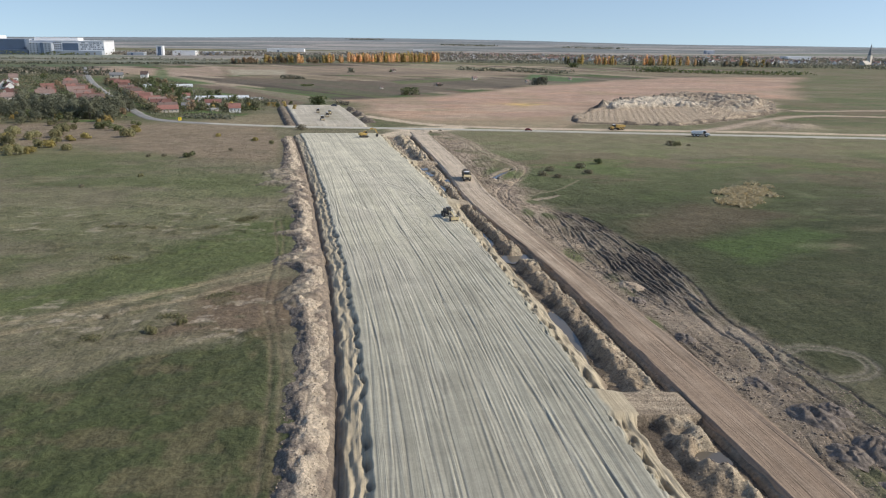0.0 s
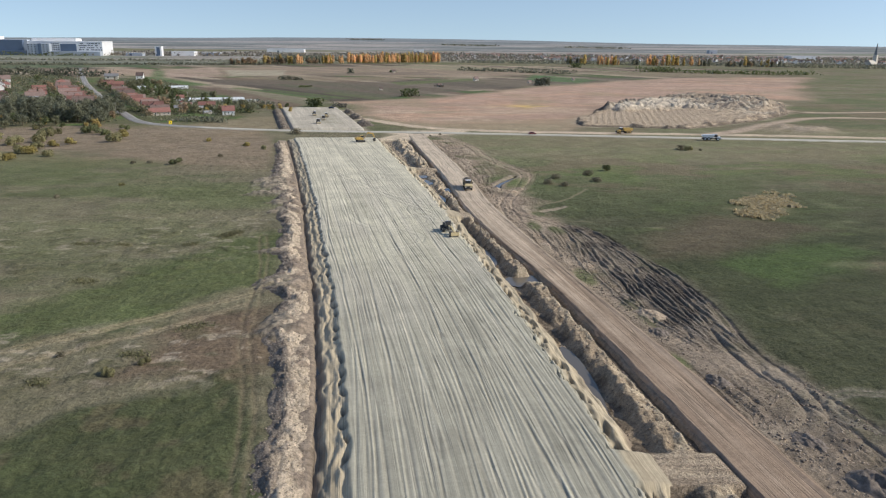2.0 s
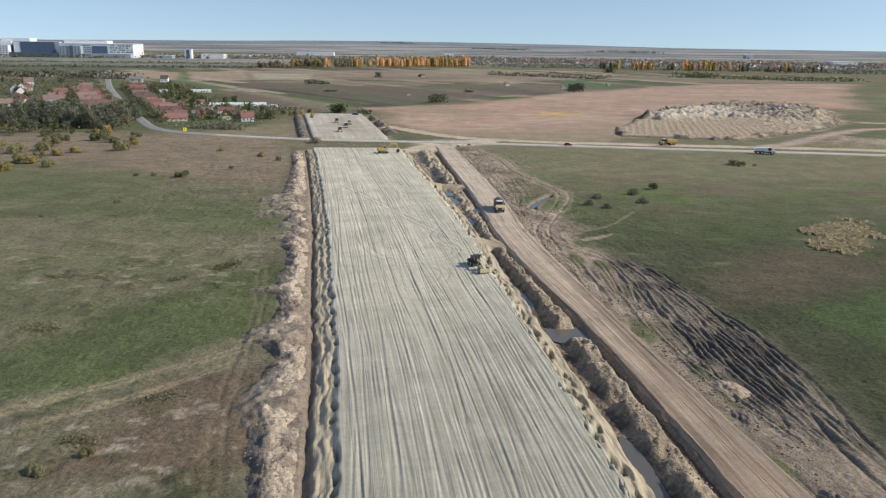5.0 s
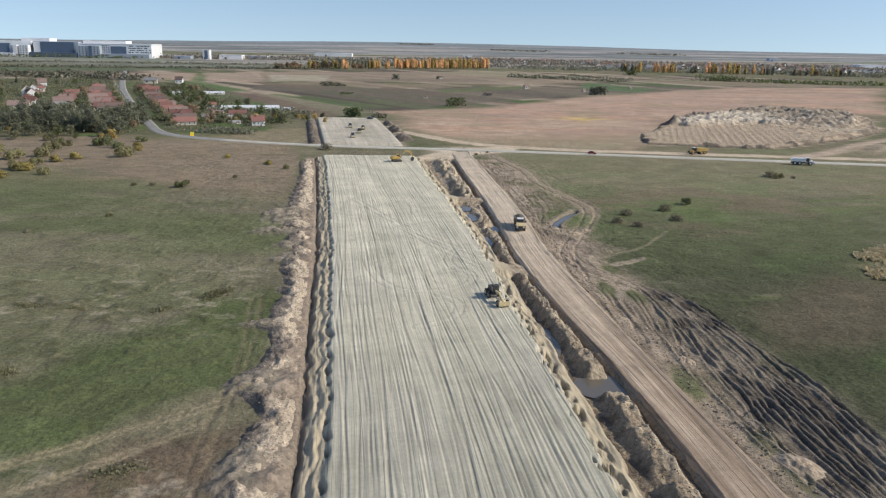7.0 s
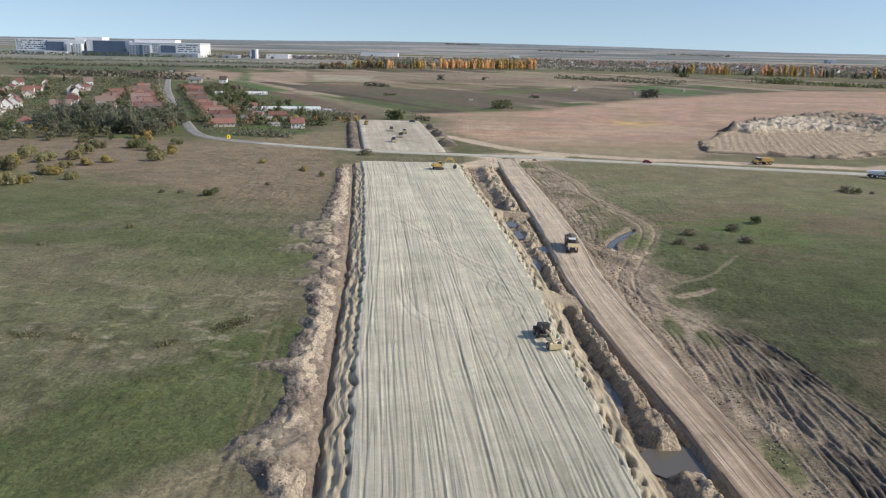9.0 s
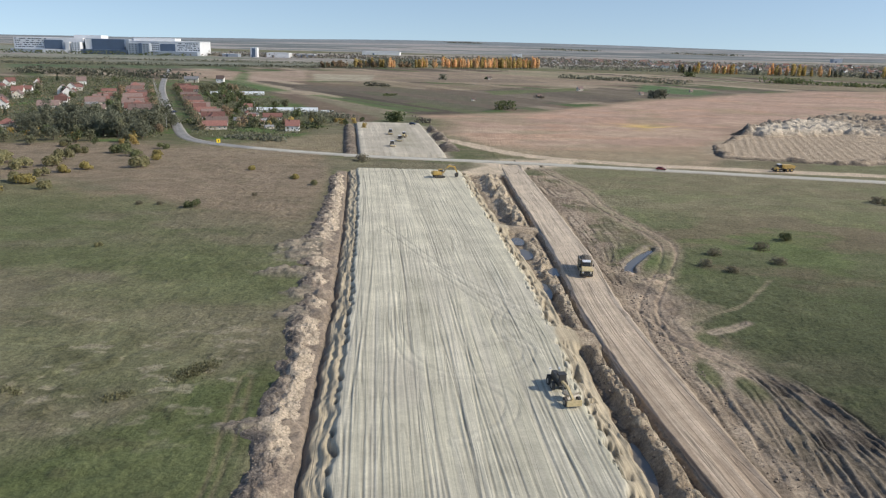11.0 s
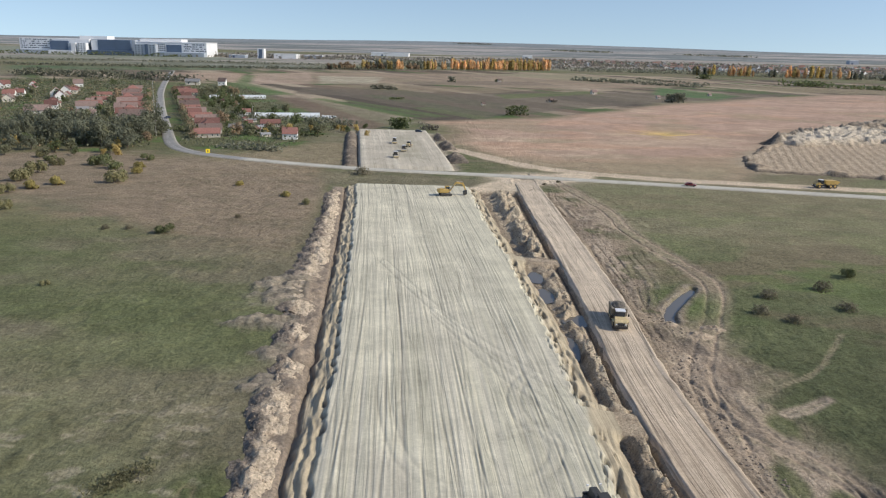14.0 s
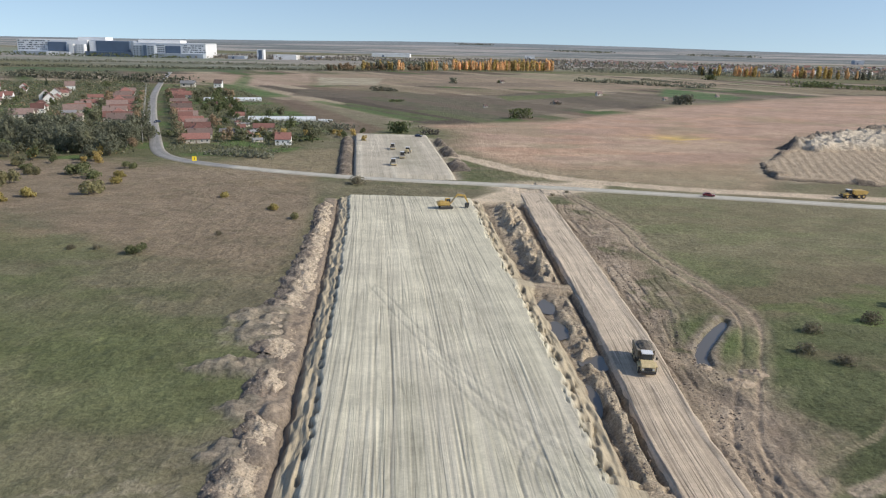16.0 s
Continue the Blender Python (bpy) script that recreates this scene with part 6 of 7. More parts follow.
def build_factory():
    t = thing("factory", "large white and dark blue industrial plant with flat roofs", "factory")
    halls = [("hall", 0, 137, 0, 29, 60, CLAD_WHITE, 6), ("hall", 140, 226, 0, 29, 60, CLAD_GREY, 8), ("hall", 226, 364, 0, 26, 60, CLAD_WHITE, 10),
             ("annex", 0, 70, 0, 7.5, 14, CLAD_GREY, -8), ("annex", 64, 110, 0, 7, 14, CLAD_WHITE, -10), ("dark_panel", 62, 98, 8, 25, 5, CLAD_BLUE, 2), ("annex", 98, 137, 0, 21, 8, CLAD_GREY, 1),
             ("stair_tower", 109, 117, 0, 22, 10, CLAD_WHITE, -9), ("stair_tower", 121, 138, 0, 22, 10, CLAD_WHITE, -9), ("stair_tower", 143, 156, 9, 28, 6, CLAD_WHITE, 2), ("dark_panel", 156, 220, 9, 28.5, 7, CLAD_BLUE, 1.5),
             ("base", 138, 228, 0, 9, 16, CLAD_BLUE, -8), ("annex", 230, 272, 0, 22, 12, CLAD_GREY, -8), ("dark_panel", 252, 258, 0, 22.5, 3, CLAD_BLUE, -9.2), ("dark_panel", 287, 316, 8, 22, 4, CLAD_BLUE, 7),
             ("base", 268, 364, 0, 8, 16, CLAD_GREY, -6), ("penthouse", 112, 166, 29, 35, 30, CLAD_WHITE, 20), ("penthouse", 230, 312, 26, 32, 30, CLAD_WHITE, 20), ("roof_edge", 226, 365, 25.6, 27, 58, CLAD_WHITE, 9.5)]
    made = {}
    for name, x0, x1, h0, h1, d, mat, y in halls:
        ob = block(t, name, x0, x1, h0, h1, d, mat, y)
        made.setdefault(name, []).append(ob)
    rng = random.Random(3)
    hall_a, hall_c = made["hall"][0], made["hall"][2]
    shared = {}

    def window(x, z, y, parent, w=2.6, h=1.5):
        if (w, h) not in shared:
            ob = part("window", box((0, 0, 0), (w, 0.5, h)), PANE, parent)
            shared[(w, h)] = ob.data
        else:
            ob = new("window", shared[(w, h)])
            ob.parent = parent
        ob.location = (x, y, z)

    for row in range(5):
        for k in range(15):
            if rng.random() < 0.82:
                window(4 + k * 4.1 + rng.choice((0, 1.2)), 11 + row * 3.9, 5.9, hall_a)
    for row in range(4):
        for k in range(13):
            if rng.random() < 0.8:
                window(320 + k * 3.4 + rng.choice((0, 1)), 11 + row * 3.9, 9.9, hall_c)
    for row in range(4):
        for k in range(4):
            window(270 + k * 4, 11 + row * 3.9, 9.9, hall_c)
    for tower in made["stair_tower"][1:2]:
        for row in range(5):
            for k in range(3):
                window(124 + k * 5.2, 4 + row * 4, -9.1, tower, 2.0, 1.5)
    for row in range(5):
        for x in (234, 240, 246, 262, 268):
            window(x, 4 + row * 4, -8.1, made["annex"][3], 2.0, 1.5)
    t.matrix_basis = at(-826, 1450, 0.0, 0, PLAN) @ Matrix.Diagonal((0.945, 1, 0.94, 1))

    for x, w, h, d, y, lab, mat in ((-384, 12, 17, 14, 1470, "slim white office tower", CLAD_WHITE), (-345, 42, 8, 30, 1500, "low pale warehouse", CLAD_WHITE), (-300, 34, 6, 24, 1530, "low grey workshop", CLAD_GREY),
                                    (-188, 86, 7, 40, 1850, "long white warehouse", CLAD_WHITE), (-905, 60, 12, 40, 1440, "pale industrial shed", CLAD_GREY), (880, 52, 9, 30, 1480, "white far-off warehouse", CLAD_WHITE),
                                    (930, 22, 9, 18, 2000, "grey silo block on the plain", CLAD_GREY), (-430, 30, 5, 20, 1480, "low grey shed", CLAD_GREY), (130, 22, 7, 20, 1900, "small white hall", CLAD_WHITE)):
        q = thing("warehouse", lab + " with a flat roof", "warehouse", "distant halls")
        part("wall", box((0, 0, h / 2), (w, d, h), bevel=0.1), mat, q)
        part("roof", box((0, 0, h + 0.2), (w + 0.6, d + 0.6, 0.5), bevel=0.1), CLAD_WHITE, q)
        part("door", box((-w * 0.2, -d / 2 - 0.1, 2), (4, 0.3, 4)), CLAD_BLUE, q)
        if h > 14:
            part("dark_panel", box((0, -d / 2 - 0.1, h / 2), (w * 0.5, 0.4, h * 0.9)), CLAD_BLUE, q)
        q.matrix_basis = at(x, y, float(rise(np.array(x), np.array(y))), 0, PLAN)
    for x, y, s in ((57, 579, 0.5), (100, 675, 0.75), (30, 836, 0.6), (143, 640, 0.45), (196, 690, 0.4), (10, 540, 0.3)):
        q = make_house("field_hut", "small weathered hut out in the fields", 6, 5, 2.8, 0.9, HOUSE_WALL, TILE_BROWN, group="field huts", chimney=False, detail=False)
        q["category"] = "hut"
        q.matrix_basis = at(x, y, 0, 20, s + 0.2)


build_poplars()
build_hedges()
build_town()
build_factory()

# ---- machines and vehicles ----
def add_wheel(t, x, y, r, w, hub=STEEL):
    tyre = part("wheel", rod((x - w / 2, y, r), (x + w / 2, y, r), r, r, 18), TYRE, t)
    part("rim", rod((x - w / 2 - 0.03, y, r), (x + w / 2 + 0.03, y, r), r * 0.5, r * 0.5, 12), hub, tyre)


def track_outline(length, height, n=7):
    r = height / 2
    pts = [(-length / 2 + r + r * math.cos(a), r + r * math.sin(a)) for a in np.linspace(math.pi * 1.5, math.pi * 0.5, n)]
    return pts + [(length / 2 - r + r * math.cos(a), r + r * math.sin(a)) for a in np.linspace(math.pi * 0.5, -math.pi * 0.5, n)]


def build_dump_truck(x, y, z, rz, paint, label, loaded=True):
    """Articulated dump truck; its nose points along -y."""
    t = thing("dump_truck", label, "dump truck", "dump trucks")
    tub = TIPPER if loaded else paint
    part("chassis", box((0, 0.3, 1.0), (1.1, 8.6, 0.55), bevel=0.06), BLACK, t)
    hood = part("hood", prism([(-5.0, 0.95), (-5.0, 1.75), (-4.6, 2.0), (-3.1, 2.25), (-3.1, 0.95)], -1.15, 1.15, 0.06), paint, t)
    part("grille", box((0, -5.03, 1.35), (1.3, 0.08, 0.55), bevel=0.02), BLACK, hood)
    for s in (-0.85, 0.85):
        part("headlight", box((s, -5.03, 1.3), (0.32, 0.07, 0.25), bevel=0.02), WHITE_PAINT, hood)
        part("fender", box((s * 1.45, -3.5, 1.62), (0.7, 1.9, 0.16), bevel=0.05), paint, t)
        part("mirror", box((s * 1.75, -3.2, 2.55), (0.3, 0.1, 0.5), bevel=0.02), BLACK, t)
    part("bumper", box((0, -5.15, 0.85), (2.5, 0.25, 0.4), bevel=0.05), BLACK, t)
    cab = part("cab", box((0.0, -2.35, 2.45), (1.9, 1.5, 1.5), bevel=0.1, taper=0.9), BLACK, t, "dark glazed cab")
    part("cab_roof", box((0, -2.35, 3.26), (1.9, 1.65, 0.16), bevel=0.05), WHITE_PAINT, cab, "pale cab roof")
    part("windscreen", box((0, -3.1, 2.62), (1.55, 0.05, 0.85), rx=-5), PANE, cab)
    body = part("dump_body", prism([(-1.35, 1.75), (-1.5, 3.15), (3.6, 3.0), (4.9, 2.5), (3.9, 1.6), (0.2, 1.35)], -1.45, 1.45, 0.05), tub, t)
    part("rock_guard", box((0, -1.5, 3.25), (2.9, 0.5, 0.12), bevel=0.03), tub, body)
    for k in (-1.4, 1.4):
        for yy in (-0.6, 0.9, 2.4):
            part("rib", box((k * 1.05, yy, 2.35), (0.14, 0.22, 1.4), bevel=0.03), tub, body)
    if loaded:
        bm = bmesh.new()
        bmesh.ops.create_icosphere(bm, subdivisions=4, radius=1.0)
        for v in bm.verts:
            n = noise.noise(v.co * 2.2) * 0.25 + noise.noise(v.co * 6) * 0.1
            v.co = Vector((v.co.x * 1.3, v.co.y * 2.5 + 1.0, 2.9 + v.co.z * 0.75 + n * 0.6))
        part("load", bm, LOAD, t, "heaped dark soil load")
    for s in (-1.15, 1.15):
        for yy in (-3.5, 1.1, 2.95):
            add_wheel(t, s, yy, 0.85, 0.62, paint)
    part("exhaust", rod((0.8, -1.55, 2.0), (0.8, -1.55, 3.5), 0.09), STEEL, t)
    t.matrix_basis = at(x, y, z, rz)
    return t


def build_excavator(x, y, z, rz, label):
    """Crawler excavator; the boom reaches along +x."""
    t = thing("excavator", label, "excavator")
    for s in (-1.25, 1.25):
        bm = prism(track_outline(4.2, 0.95), -0.3, 0.3, 0.03)
        bmesh.ops.transform(bm, matrix=Matrix.Translation((0, s, 0)) @ Matrix.Rotation(radians(90), 4, "Z"), verts=bm.verts[:])
        tr = part("crawler", bm, BLACK, t)
        for k in range(9):
            part("track_plate", box((-1.6 + k * 0.4, s, 0.97), (0.3, 0.62, 0.05)), STEEL, tr)
    part("turntable", rod((0, 0, 0.8), (0, 0, 1.2), 0.9, 0.9, 18), BLACK, t)
    part("upper_body", box((-0.6, -0.2, 1.75), (3.2, 2.6, 1.0), bevel=0.1), YELLOW, t)
    part("counterweight", box((-2.3, 0, 1.75), (0.9, 2.7, 1.15), bevel=0.25), YELLOW, t)
    part("engine_cover", box((-1.4, -0.3, 2.4), (1.5, 2.0, 0.35), bevel=0.08), YELLOW, t)
    cab = part("cab", box((0.7, 0.85, 2.35), (1.6, 1.0, 1.6), bevel=0.1, taper=0.92), YELLOW, t)
    part("cab_window", box((0.9, 0.85, 2.5), (1.3, 1.04, 0.85), bevel=0.05), PANE, cab)
    part("boom", prism([(1.0, 1.3), (3.4, 4.55), (4.0, 4.75), (6.1, 4.15), (6.1, 3.75), (3.9, 4.1), (3.3, 3.7), (1.5, 1.3)], -0.25, 0.25, 0.04), YELLOW, t).rotation_euler = (0, 0, radians(-90))
    part("stick", prism([(5.7, 4.5), (6.3, 4.2), (7.3, 1.7), (7.0, 1.6), (5.8, 3.7)], -0.18, 0.18, 0.03), YELLOW, t).rotation_euler = (0, 0, radians(-90))
    part("bucket", prism([(7.5, 1.75), (6.9, 1.85), (6.2, 1.2), (6.3, 0.35), (7.0, 0.1), (7.45, 0.6)], -0.6, 0.6, 0.05), BLACK, t, "dark steel bucket").rotation_euler = (0, 0, radians(-90))
    for s in (-0.42, 0.42):
        part("boom_ram", rod((1.2, s, 1.5), (3.0, s, 3.6), 0.09), STEEL, t)
    part("stick_ram", rod((3.6, 0, 4.9), (5.9, 0, 4.75), 0.09), STEEL, t)
    t.matrix_basis = at(x, y, z, rz)


def build_grader(x, y, z, rz, label):
    """Motor grader; its nose points along -y."""
    t = thing("motor_grader", label, "motor grader")
    part("engine_cover", box((0, 3.1, 1.65), (1.05, 2.5, 0.95), bevel=0.12, taper=0.9), BLACK, t, "dark engine cover")
    part("rear_frame", box((0, 2.9, 1.05), (1.0, 3.6, 0.4), bevel=0.05), BLACK, t)
    part("ripper_beam", box((0, 4.75, 0.95), (1.9, 0.3, 0.4), bevel=0.05), BLACK, t)
    for s in (-0.7, 0, 0.7):
        part("ripper_tooth", box((s, 4.9, 0.6), (0.12, 0.25, 0.9), rx=12, bevel=0.02), BLACK, t)
    for s in (-1.0, 1.0):
        for yy in (1.9, 3.6):
            add_wheel(t, s, yy, 0.7, 0.4)
        add_wheel(t, s, -3.6, 0.68, 0.38)
        part("work_light", box((s * 0.75, 4.0, 2.5), (0.3, 0.15, 0.2)), WHITE_PAINT, t)
    cab = part("cab", box((0, 1.1, 2.15), (1.2, 1.15, 1.4), bevel=0.08, taper=0.9), BLACK, t, "dark glazed cab")
    part("cab_window", box((0, 1.1, 2.3), (1.24, 0.95, 0.85)), PANE, cab)
    part("cab_roof", box((0.05, 1.15, 2.9), (1.25, 1.25, 0.12), bevel=0.04), BLACK, cab)
    part("main_frame", prism([(0.6, 1.6), (0.6, 2.0), (-1.6, 2.15), (-3.9, 1.35), (-3.9, 0.95), (-1.6, 1.75)], -0.2, 0.2, 0.03), PALE_YELLOW, t)
    part("front_axle", box((0, -3.6, 0.75), (2.0, 0.3, 0.25), bevel=0.04), PALE_YELLOW, t)
    part("blade_circle", rod((0, -1.5, 0.95), (0, -1.5, 1.1), 0.75, 0.75, 20), STEEL, t)
    part("blade", prism([(-1.75, 0.1), (-1.62, 0.4), (-1.72, 0.75), (-1.64, 0.77), (-1.5, 0.4), (-1.66, 0.08)], -1.6, 1.6, 0.01), STEEL, t, "worn steel grading blade").rotation_euler = (0, 0, radians(24))
    for s in (-0.45, 0.45):
        part("lift_ram", rod((s, -1.2, 2.2), (s * 1.4, -1.5, 1.0), 0.07), STEEL, t)
    part("front_plate", box((0, -4.55, 0.85), (2.3, 0.18, 0.9), bevel=0.04), PALE_YELLOW, t, "dusty cream push plate")
    part("front_arm", box((0, -4.2, 0.9), (0.6, 0.6, 0.35), bevel=0.04), PALE_YELLOW, t)
    t.matrix_basis = at(x, y, z, rz)


def build_roller(x, y, z, rz):
    t = thing("soil_roller", "yellow soil roller on the pale fill", "roller", "rollers on the far fill")
    part("drum", rod((-1.05, -2.0, 0.75), (1.05, -2.0, 0.75), 0.75, 0.75, 20), STEEL, t)
    part("drum_yoke", box((0, -1.9, 0.85), (2.5, 1.9, 0.35), bevel=0.06), PALE_YELLOW, t)
    part("engine_cover", box((0, 1.7, 1.35), (1.7, 1.8, 1.1), bevel=0.15), PALE_YELLOW, t)
    cab = part("cab", box((0, 0.2, 1.95), (1.6, 1.3, 1.7), bevel=0.08), BLACK, t)
    part("cab_roof", box((0, 0.2, 2.87), (1.8, 1.6, 0.16), bevel=0.04), WHITE_PAINT, cab)
    for s in (-0.85, 0.85):
        add_wheel(t, s, 1.3, 0.75, 0.5)
    t.matrix_basis = at(x, y, z, rz)
    return t


def build_car(x, y, z, rz, paint, label, pickup=False):
    t = thing("car" if not pickup else "pickup", label, "car" if not pickup else "pickup truck")
    part("body", prism([(-2.1, 0.3), (-2.15, 0.75), (-1.3, 0.9), (2.05, 0.92), (2.1, 0.35)], -0.87, 0.87, 0.06), paint, t)
    if pickup:
        part("cab", prism([(-1.2, 0.88), (-0.5, 1.6), (0.6, 1.62), (0.7, 0.88)], -0.8, 0.8, 0.06), paint, t)
        part("load_bed", box((0, 1.4, 1.0), (1.6, 1.4, 0.3), bevel=0.04), paint, t)
    else:
        part("cabin", prism([(-1.2, 0.88), (-0.5, 1.45), (1.1, 1.47), (1.9, 0.9)], -0.78, 0.78, 0.08), paint, t)
    part("windscreen", box((0, -0.9, 1.2), (1.3, 0.06, 0.6), rx=-45), PANE, t)
    for s in (-1, 1):
        part("side_window", box((s * 0.79, 0.2, 1.2), (0.05, 1.3, 0.38), bevel=0.01), PANE, t)
        part("headlight", box((s * 0.6, -2.12, 0.65), (0.35, 0.08, 0.18)), WHITE_PAINT, t)
        for yy in (-1.3, 1.3):
            add_wheel(t, s * 0.8, yy, 0.33, 0.22)
    t.matrix_basis = at(x, y, z, rz)


build_dump_truck(24.8, 156.5, 0.2, -4, PALE_YELLOW, "cream articulated dump truck with a heaped dark load")
build_dump_truck(106, 273.6, 0.05, -80, YELLOW, "dusty yellow dump truck on the dirt road", False)
build_excavator(-3.2, 241.5, 0.98, 14, "yellow crawler excavator parked on pale fill")
build_grader(14.8, 107.0, 0.98, 13, "dusty cream and black motor grader on the fill")
_r = build_roller(-26.0, 339, 0.9, 8)
for _x, _y, _a in ((-19.8, 330.5, 170), (-20.6, 318.6, 5), (-22.0, 303.2, 12)):
    copy_thing(_r, at(_x, _y, 0.9, _a))
build_car(66, 269.6, 0.16, 80, RED_PAINT, "dark red car on the country road")
build_dump_truck(133, 250.6, 0.05, 75, WHITE_PAINT, "white tipper truck parked in grass by the road", False)
build_car(-19.5, 377, 0.9, 80, NAVY_PAINT, "dark blue car at the end of the fill")
build_car(*by_street(95, 0.6), 0.16, -23, NAVY_PAINT, "dark car on the village street")

# ---- clods and grass ----
def clods(name, label, count, seed, place, lo, hi, material):
    """Loose lumps of earth as one body; place gives plan x, y, z for a count."""
    rng = np.random.default_rng(seed)
    x, y, z = place(rng, count)
    base = np.array([(0, 0, 1), (1, 0, 0), (0.3, 0.95, 0), (-0.8, 0.58, 0), (-0.8, -0.58, 0), (0.3, -0.95, 0), (0, 0, -1)], float)
    faces = np.array([(0, 1, 2), (0, 2, 3), (0, 3, 4), (0, 4, 5), (0, 5, 1), (6, 2, 1), (6, 3, 2), (6, 4, 3), (6, 5, 4), (6, 1, 5)])
    size = rng.uniform(lo, hi, count) ** 1.6
    v = base[None] * (1 + 0.35 * rng.normal(size=(count, 7, 3))) * size[:, None, None] * np.array([1, 1, 0.7])
    ang = rng.uniform(0, 6.28, count)
    c, s = np.cos(ang)[:, None], np.sin(ang)[:, None]
    vx, vy = v[..., 0] * c - v[..., 1] * s, v[..., 0] * s + v[..., 1] * c
    co = np.stack([vx + PLAN * x[:, None], vy + PLAN * y[:, None], v[..., 2] + PLAN * z[:, None]], -1).reshape(-1, 3)
    idx = (faces[None] + 7 * np.arange(count)[:, None, None]).reshape(-1)
    me = bpy.data.meshes.new(name)
    me.vertices.add(len(co))
    me.vertices.foreach_set("co", co.astype(np.float32).ravel())
    me.loops.add(len(idx))
    me.loops.foreach_set("vertex_index", idx.astype(np.int32))
    me.polygons.add(len(idx) // 3)
    me.polygons.foreach_set("loop_start", np.arange(0, len(idx), 3, dtype=np.int32))
    me.update(calc_edges=True)
    me.materials.append(material)
    return tagged(new(name, me), label, "soil clods", kind="stuff")


def upon(which, rng, n, fits, spread=0.25):
    """Random plan places on a laid sheet, where fits(x, y) holds."""
    x, y, z = (v.ravel() for v in LAID[which])
    ok = np.flatnonzero(fits(x, y))
    k = rng.choice(ok, n)
    return x[k] + rng.uniform(-spread, spread, n), y[k] + rng.uniform(-spread, spread, n), z[k]


def mound(x, y, rx, ry, h, rz, seed, label, material):
    """One tipped heap: a rough-skinned low dome."""
    bm = bmesh.new()
    bmesh.ops.create_grid(bm, x_segments=30, y_segments=30, size=1.0)
    off = Vector((seed * 7.3, seed * 3.1, 0))
    for v in bm.verts:
        r = math.hypot(v.co.x, v.co.y)
        n = noise.fractal(v.co * 2.6 + off, 0.8, 2.0, 5)
        dome = max(0.0, 1 - r**2.2) * (0.75 + 0.55 * n)
        v.co = Vector((v.co.x * rx, v.co.y * ry, h * dome - 0.12 - 0.5 * max(0.0, r - 0.95)))
    for f in bm.faces:
        f.smooth = True
    me = bpy.data.meshes.new("earth_mound")
    bm.to_mesh(me)
    bm.free()
    me.materials.append(material)
    ob = tagged(new("earth_mound", me), label, "mound", "mounds beside the haul road")
    ob.matrix_basis = at(x, y, 0, rz)


CLOD_TAN = plain_mat("dry_clods", (0.40, 0.32, 0.24), 0.95, scale=0.7, lo=0.6, hi=1.3)
CLOD_DARK = plain_mat("damp_clods", (0.19, 0.155, 0.125), 0.95, scale=0.7, lo=0.6, hi=1.4)


def on_left_bank(rng, n):
    return upon(2, rng, n, lambda x, y: (x < edge_l(y) - 4.3) & (y > -12))


def on_right_bank(rng, n):
    return upon(3, rng, n, lambda x, y: (gaps(y) < 0.2) & (y > 0))


def beside_haul(rng, n):
    a = upon(0, rng, n // 2, lambda x, y: (np.abs(y - 12) < 28) & (x > haul_r(y) + 1) & (x < haul_r(y) + 13))
    b = upon(0, rng, n - n // 2, lambda x, y: (y > 15) & (y < 215) & (x > haul_r(y) + 0.6) & (x < haul_r(y) + 2.5 + 4 * vnoise(y / 9, y * 0, 3)))
    return [np.concatenate(v) for v in zip(a, b)]


def grass(name, label, count, seed, place, size, material):
    """Tufts of grass as one body of upright blades."""
    rng = np.random.default_rng(seed)
    x, y, z = place(rng, count)
    p = PLAN * np.stack([x, y, z], 1)
    a = rng.uniform(0, 6.28, count)
    d = np.stack([np.cos(a), np.sin(a), 0 * a], 1)
    s = size * rng.uniform(0.6, 1.5, count)[:, None]
    up = np.array([0, 0, 1.0]) + 0.5 * rng.normal(size=(count, 3)) * np.array([1, 1, 0.1])
    quad = np.stack([p - d * s * 0.6, p + d * s * 0.6, p + d * s * 0.75 + up * s * 0.8, p - d * s * 0.5 + up * s * 0.6], 1).reshape(-1, 3)
    return tagged(new(name, quads_mesh(name, quad, material)), label, "grass", kind="stuff")


def reed_patch(rng, n):
    spot = [(83, 122), (84, 131), (93, 143), (102, 147), (101, 137), (94, 125)]
    return upon(0, rng, n, lambda x, y: (x > 75) & (x < 112) & (y > 112) & (y < 152) & (inside(x, y, spot) + 16 * (fbm(x / 5, y / 4, 47, 3) - 0.5) > 0.5), 1.6)


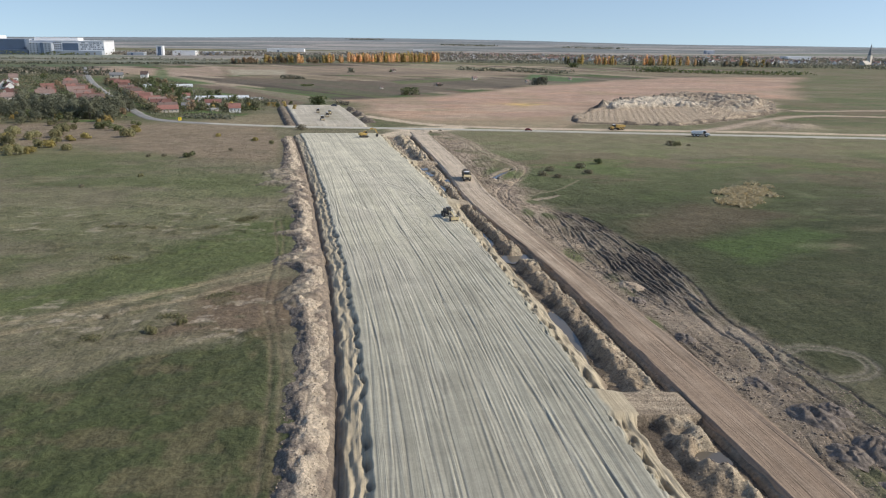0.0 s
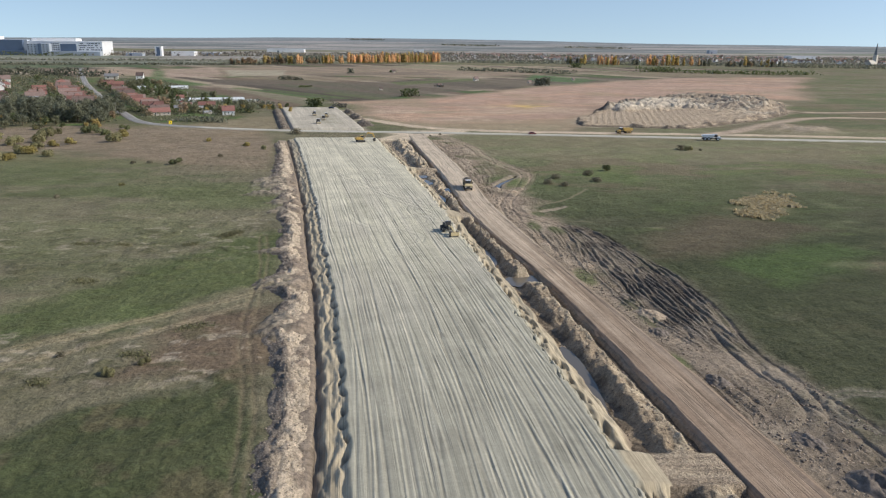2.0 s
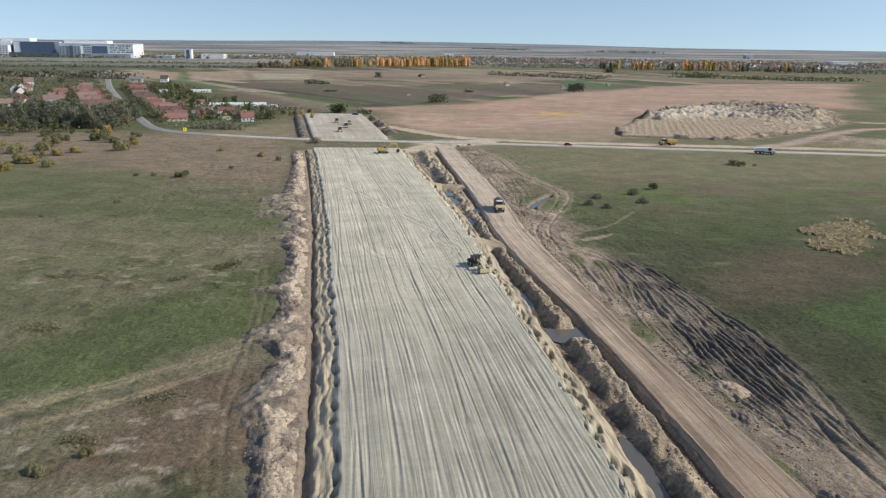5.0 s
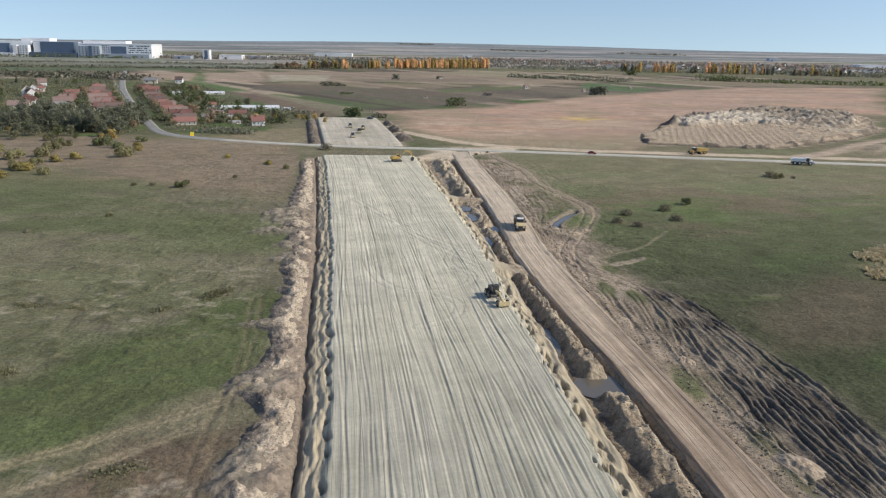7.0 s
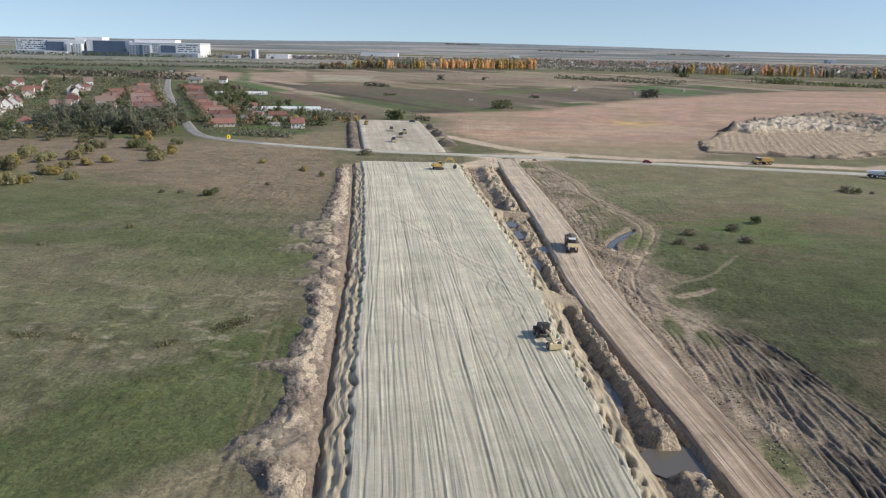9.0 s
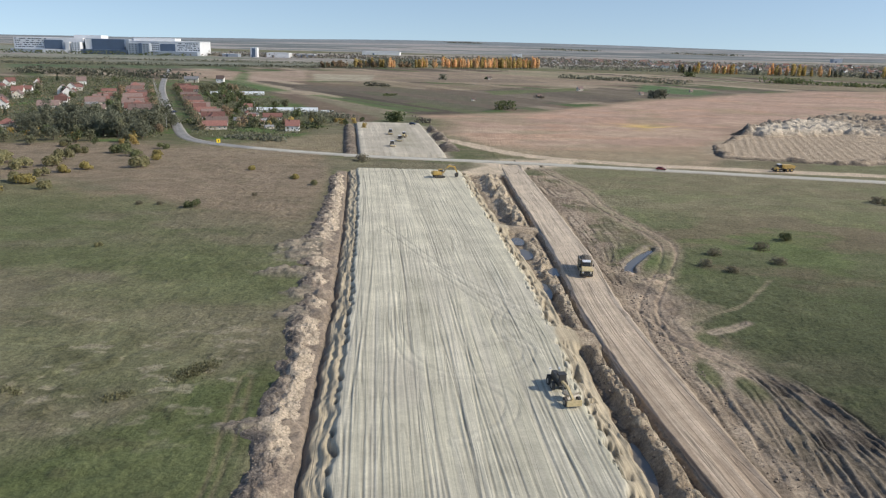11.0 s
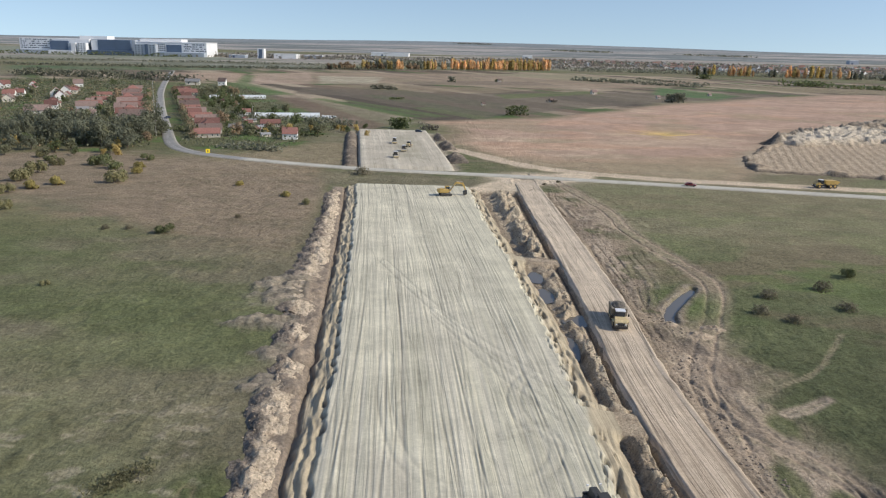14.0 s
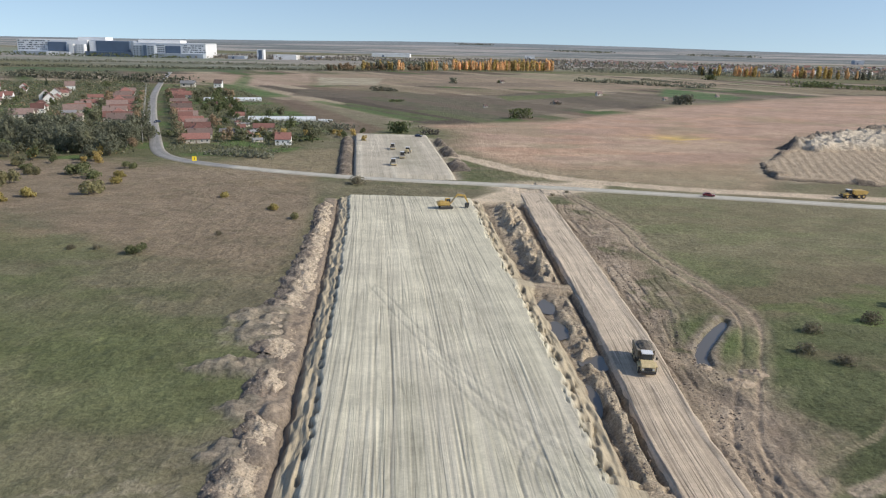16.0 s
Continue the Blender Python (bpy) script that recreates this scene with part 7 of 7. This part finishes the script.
TUFT_DRY = leaf_mat("dry_reed", (0.48, 0.40, 0.24), (0.60, 0.51, 0.33))
clods("clods", "loose dry clods on the spoil bank", 5200, 1, on_left_bank, 0.12, 0.34, CLOD_TAN)
clods("clods", "damp lumps on the outer spoil bank", 2400, 2, on_left_bank, 0.12, 0.32, CLOD_DARK)
clods("clods", "damp clods between ditch and haul road", 3600, 3, on_right_bank, 0.14, 0.4, CLOD_DARK)
clods("clods", "broken lumps of earth beside the haul road", 2000, 4, beside_haul, 0.12, 0.46, CLOD_DARK)
clods("clods", "dry crumbs of earth beside the haul road", 2200, 5, beside_haul, 0.14, 0.4, CLOD_TAN)
grass("dry_reeds", "clump of straw-coloured dry reeds", 3200, 8, reed_patch, 0.75, TUFT_DRY)
HEAP_DARK = plain_mat("damp_heap", (0.17, 0.14, 0.115), 0.95, scale=1.2, lo=0.5, hi=1.6, bump=0.3)
HEAP_TAN = plain_mat("dry_heap", (0.36, 0.285, 0.205), 0.95, scale=1.2, lo=0.6, hi=1.4, bump=0.3)
for _k, (_x, _y, _rx, _ry, _h, _a) in enumerate(((43.5, 19, 3.2, 4.4, 1.5, 20), (46, 12.5, 3.0, 4.0, 1.6, -15), (42.6, 12, 2.4, 3.0, 1.1, 40), (47.5, 5.5, 3.4, 4.6, 1.5, 10), (43.5, 5, 2.2, 3.4, 1.0, 0), (46.5, 20.5, 2.0, 2.6, 0.9, 30), (41.6, 27, 2.0, 3.2, 0.8, 15),
                                                     (35.2, 152.5, 3.0, 2.0, 0.8, 10), (38.2, 155.5, 2.6, 1.6, 0.7, -20), (32.3, 156.8, 1.8, 1.4, 0.6, 0), (39.0, 63, 2.4, 3.2, 0.8, 20), (37.5, 56, 2.0, 2.8, 0.8, 0), (36.3, 87, 1.8, 2.6, 0.7, 10), (38.7, 41, 1.8, 2.8, 0.8, 10))):
    _dry = _k in (7, 8, 9, 10, 12)
    mound(_x, _y, _rx, _ry, _h, _a, _k, "dry sandy mound of tipped earth by the haul road" if _dry else "dark damp mound of tipped earth by the haul road", HEAP_TAN if _dry else HEAP_DARK)
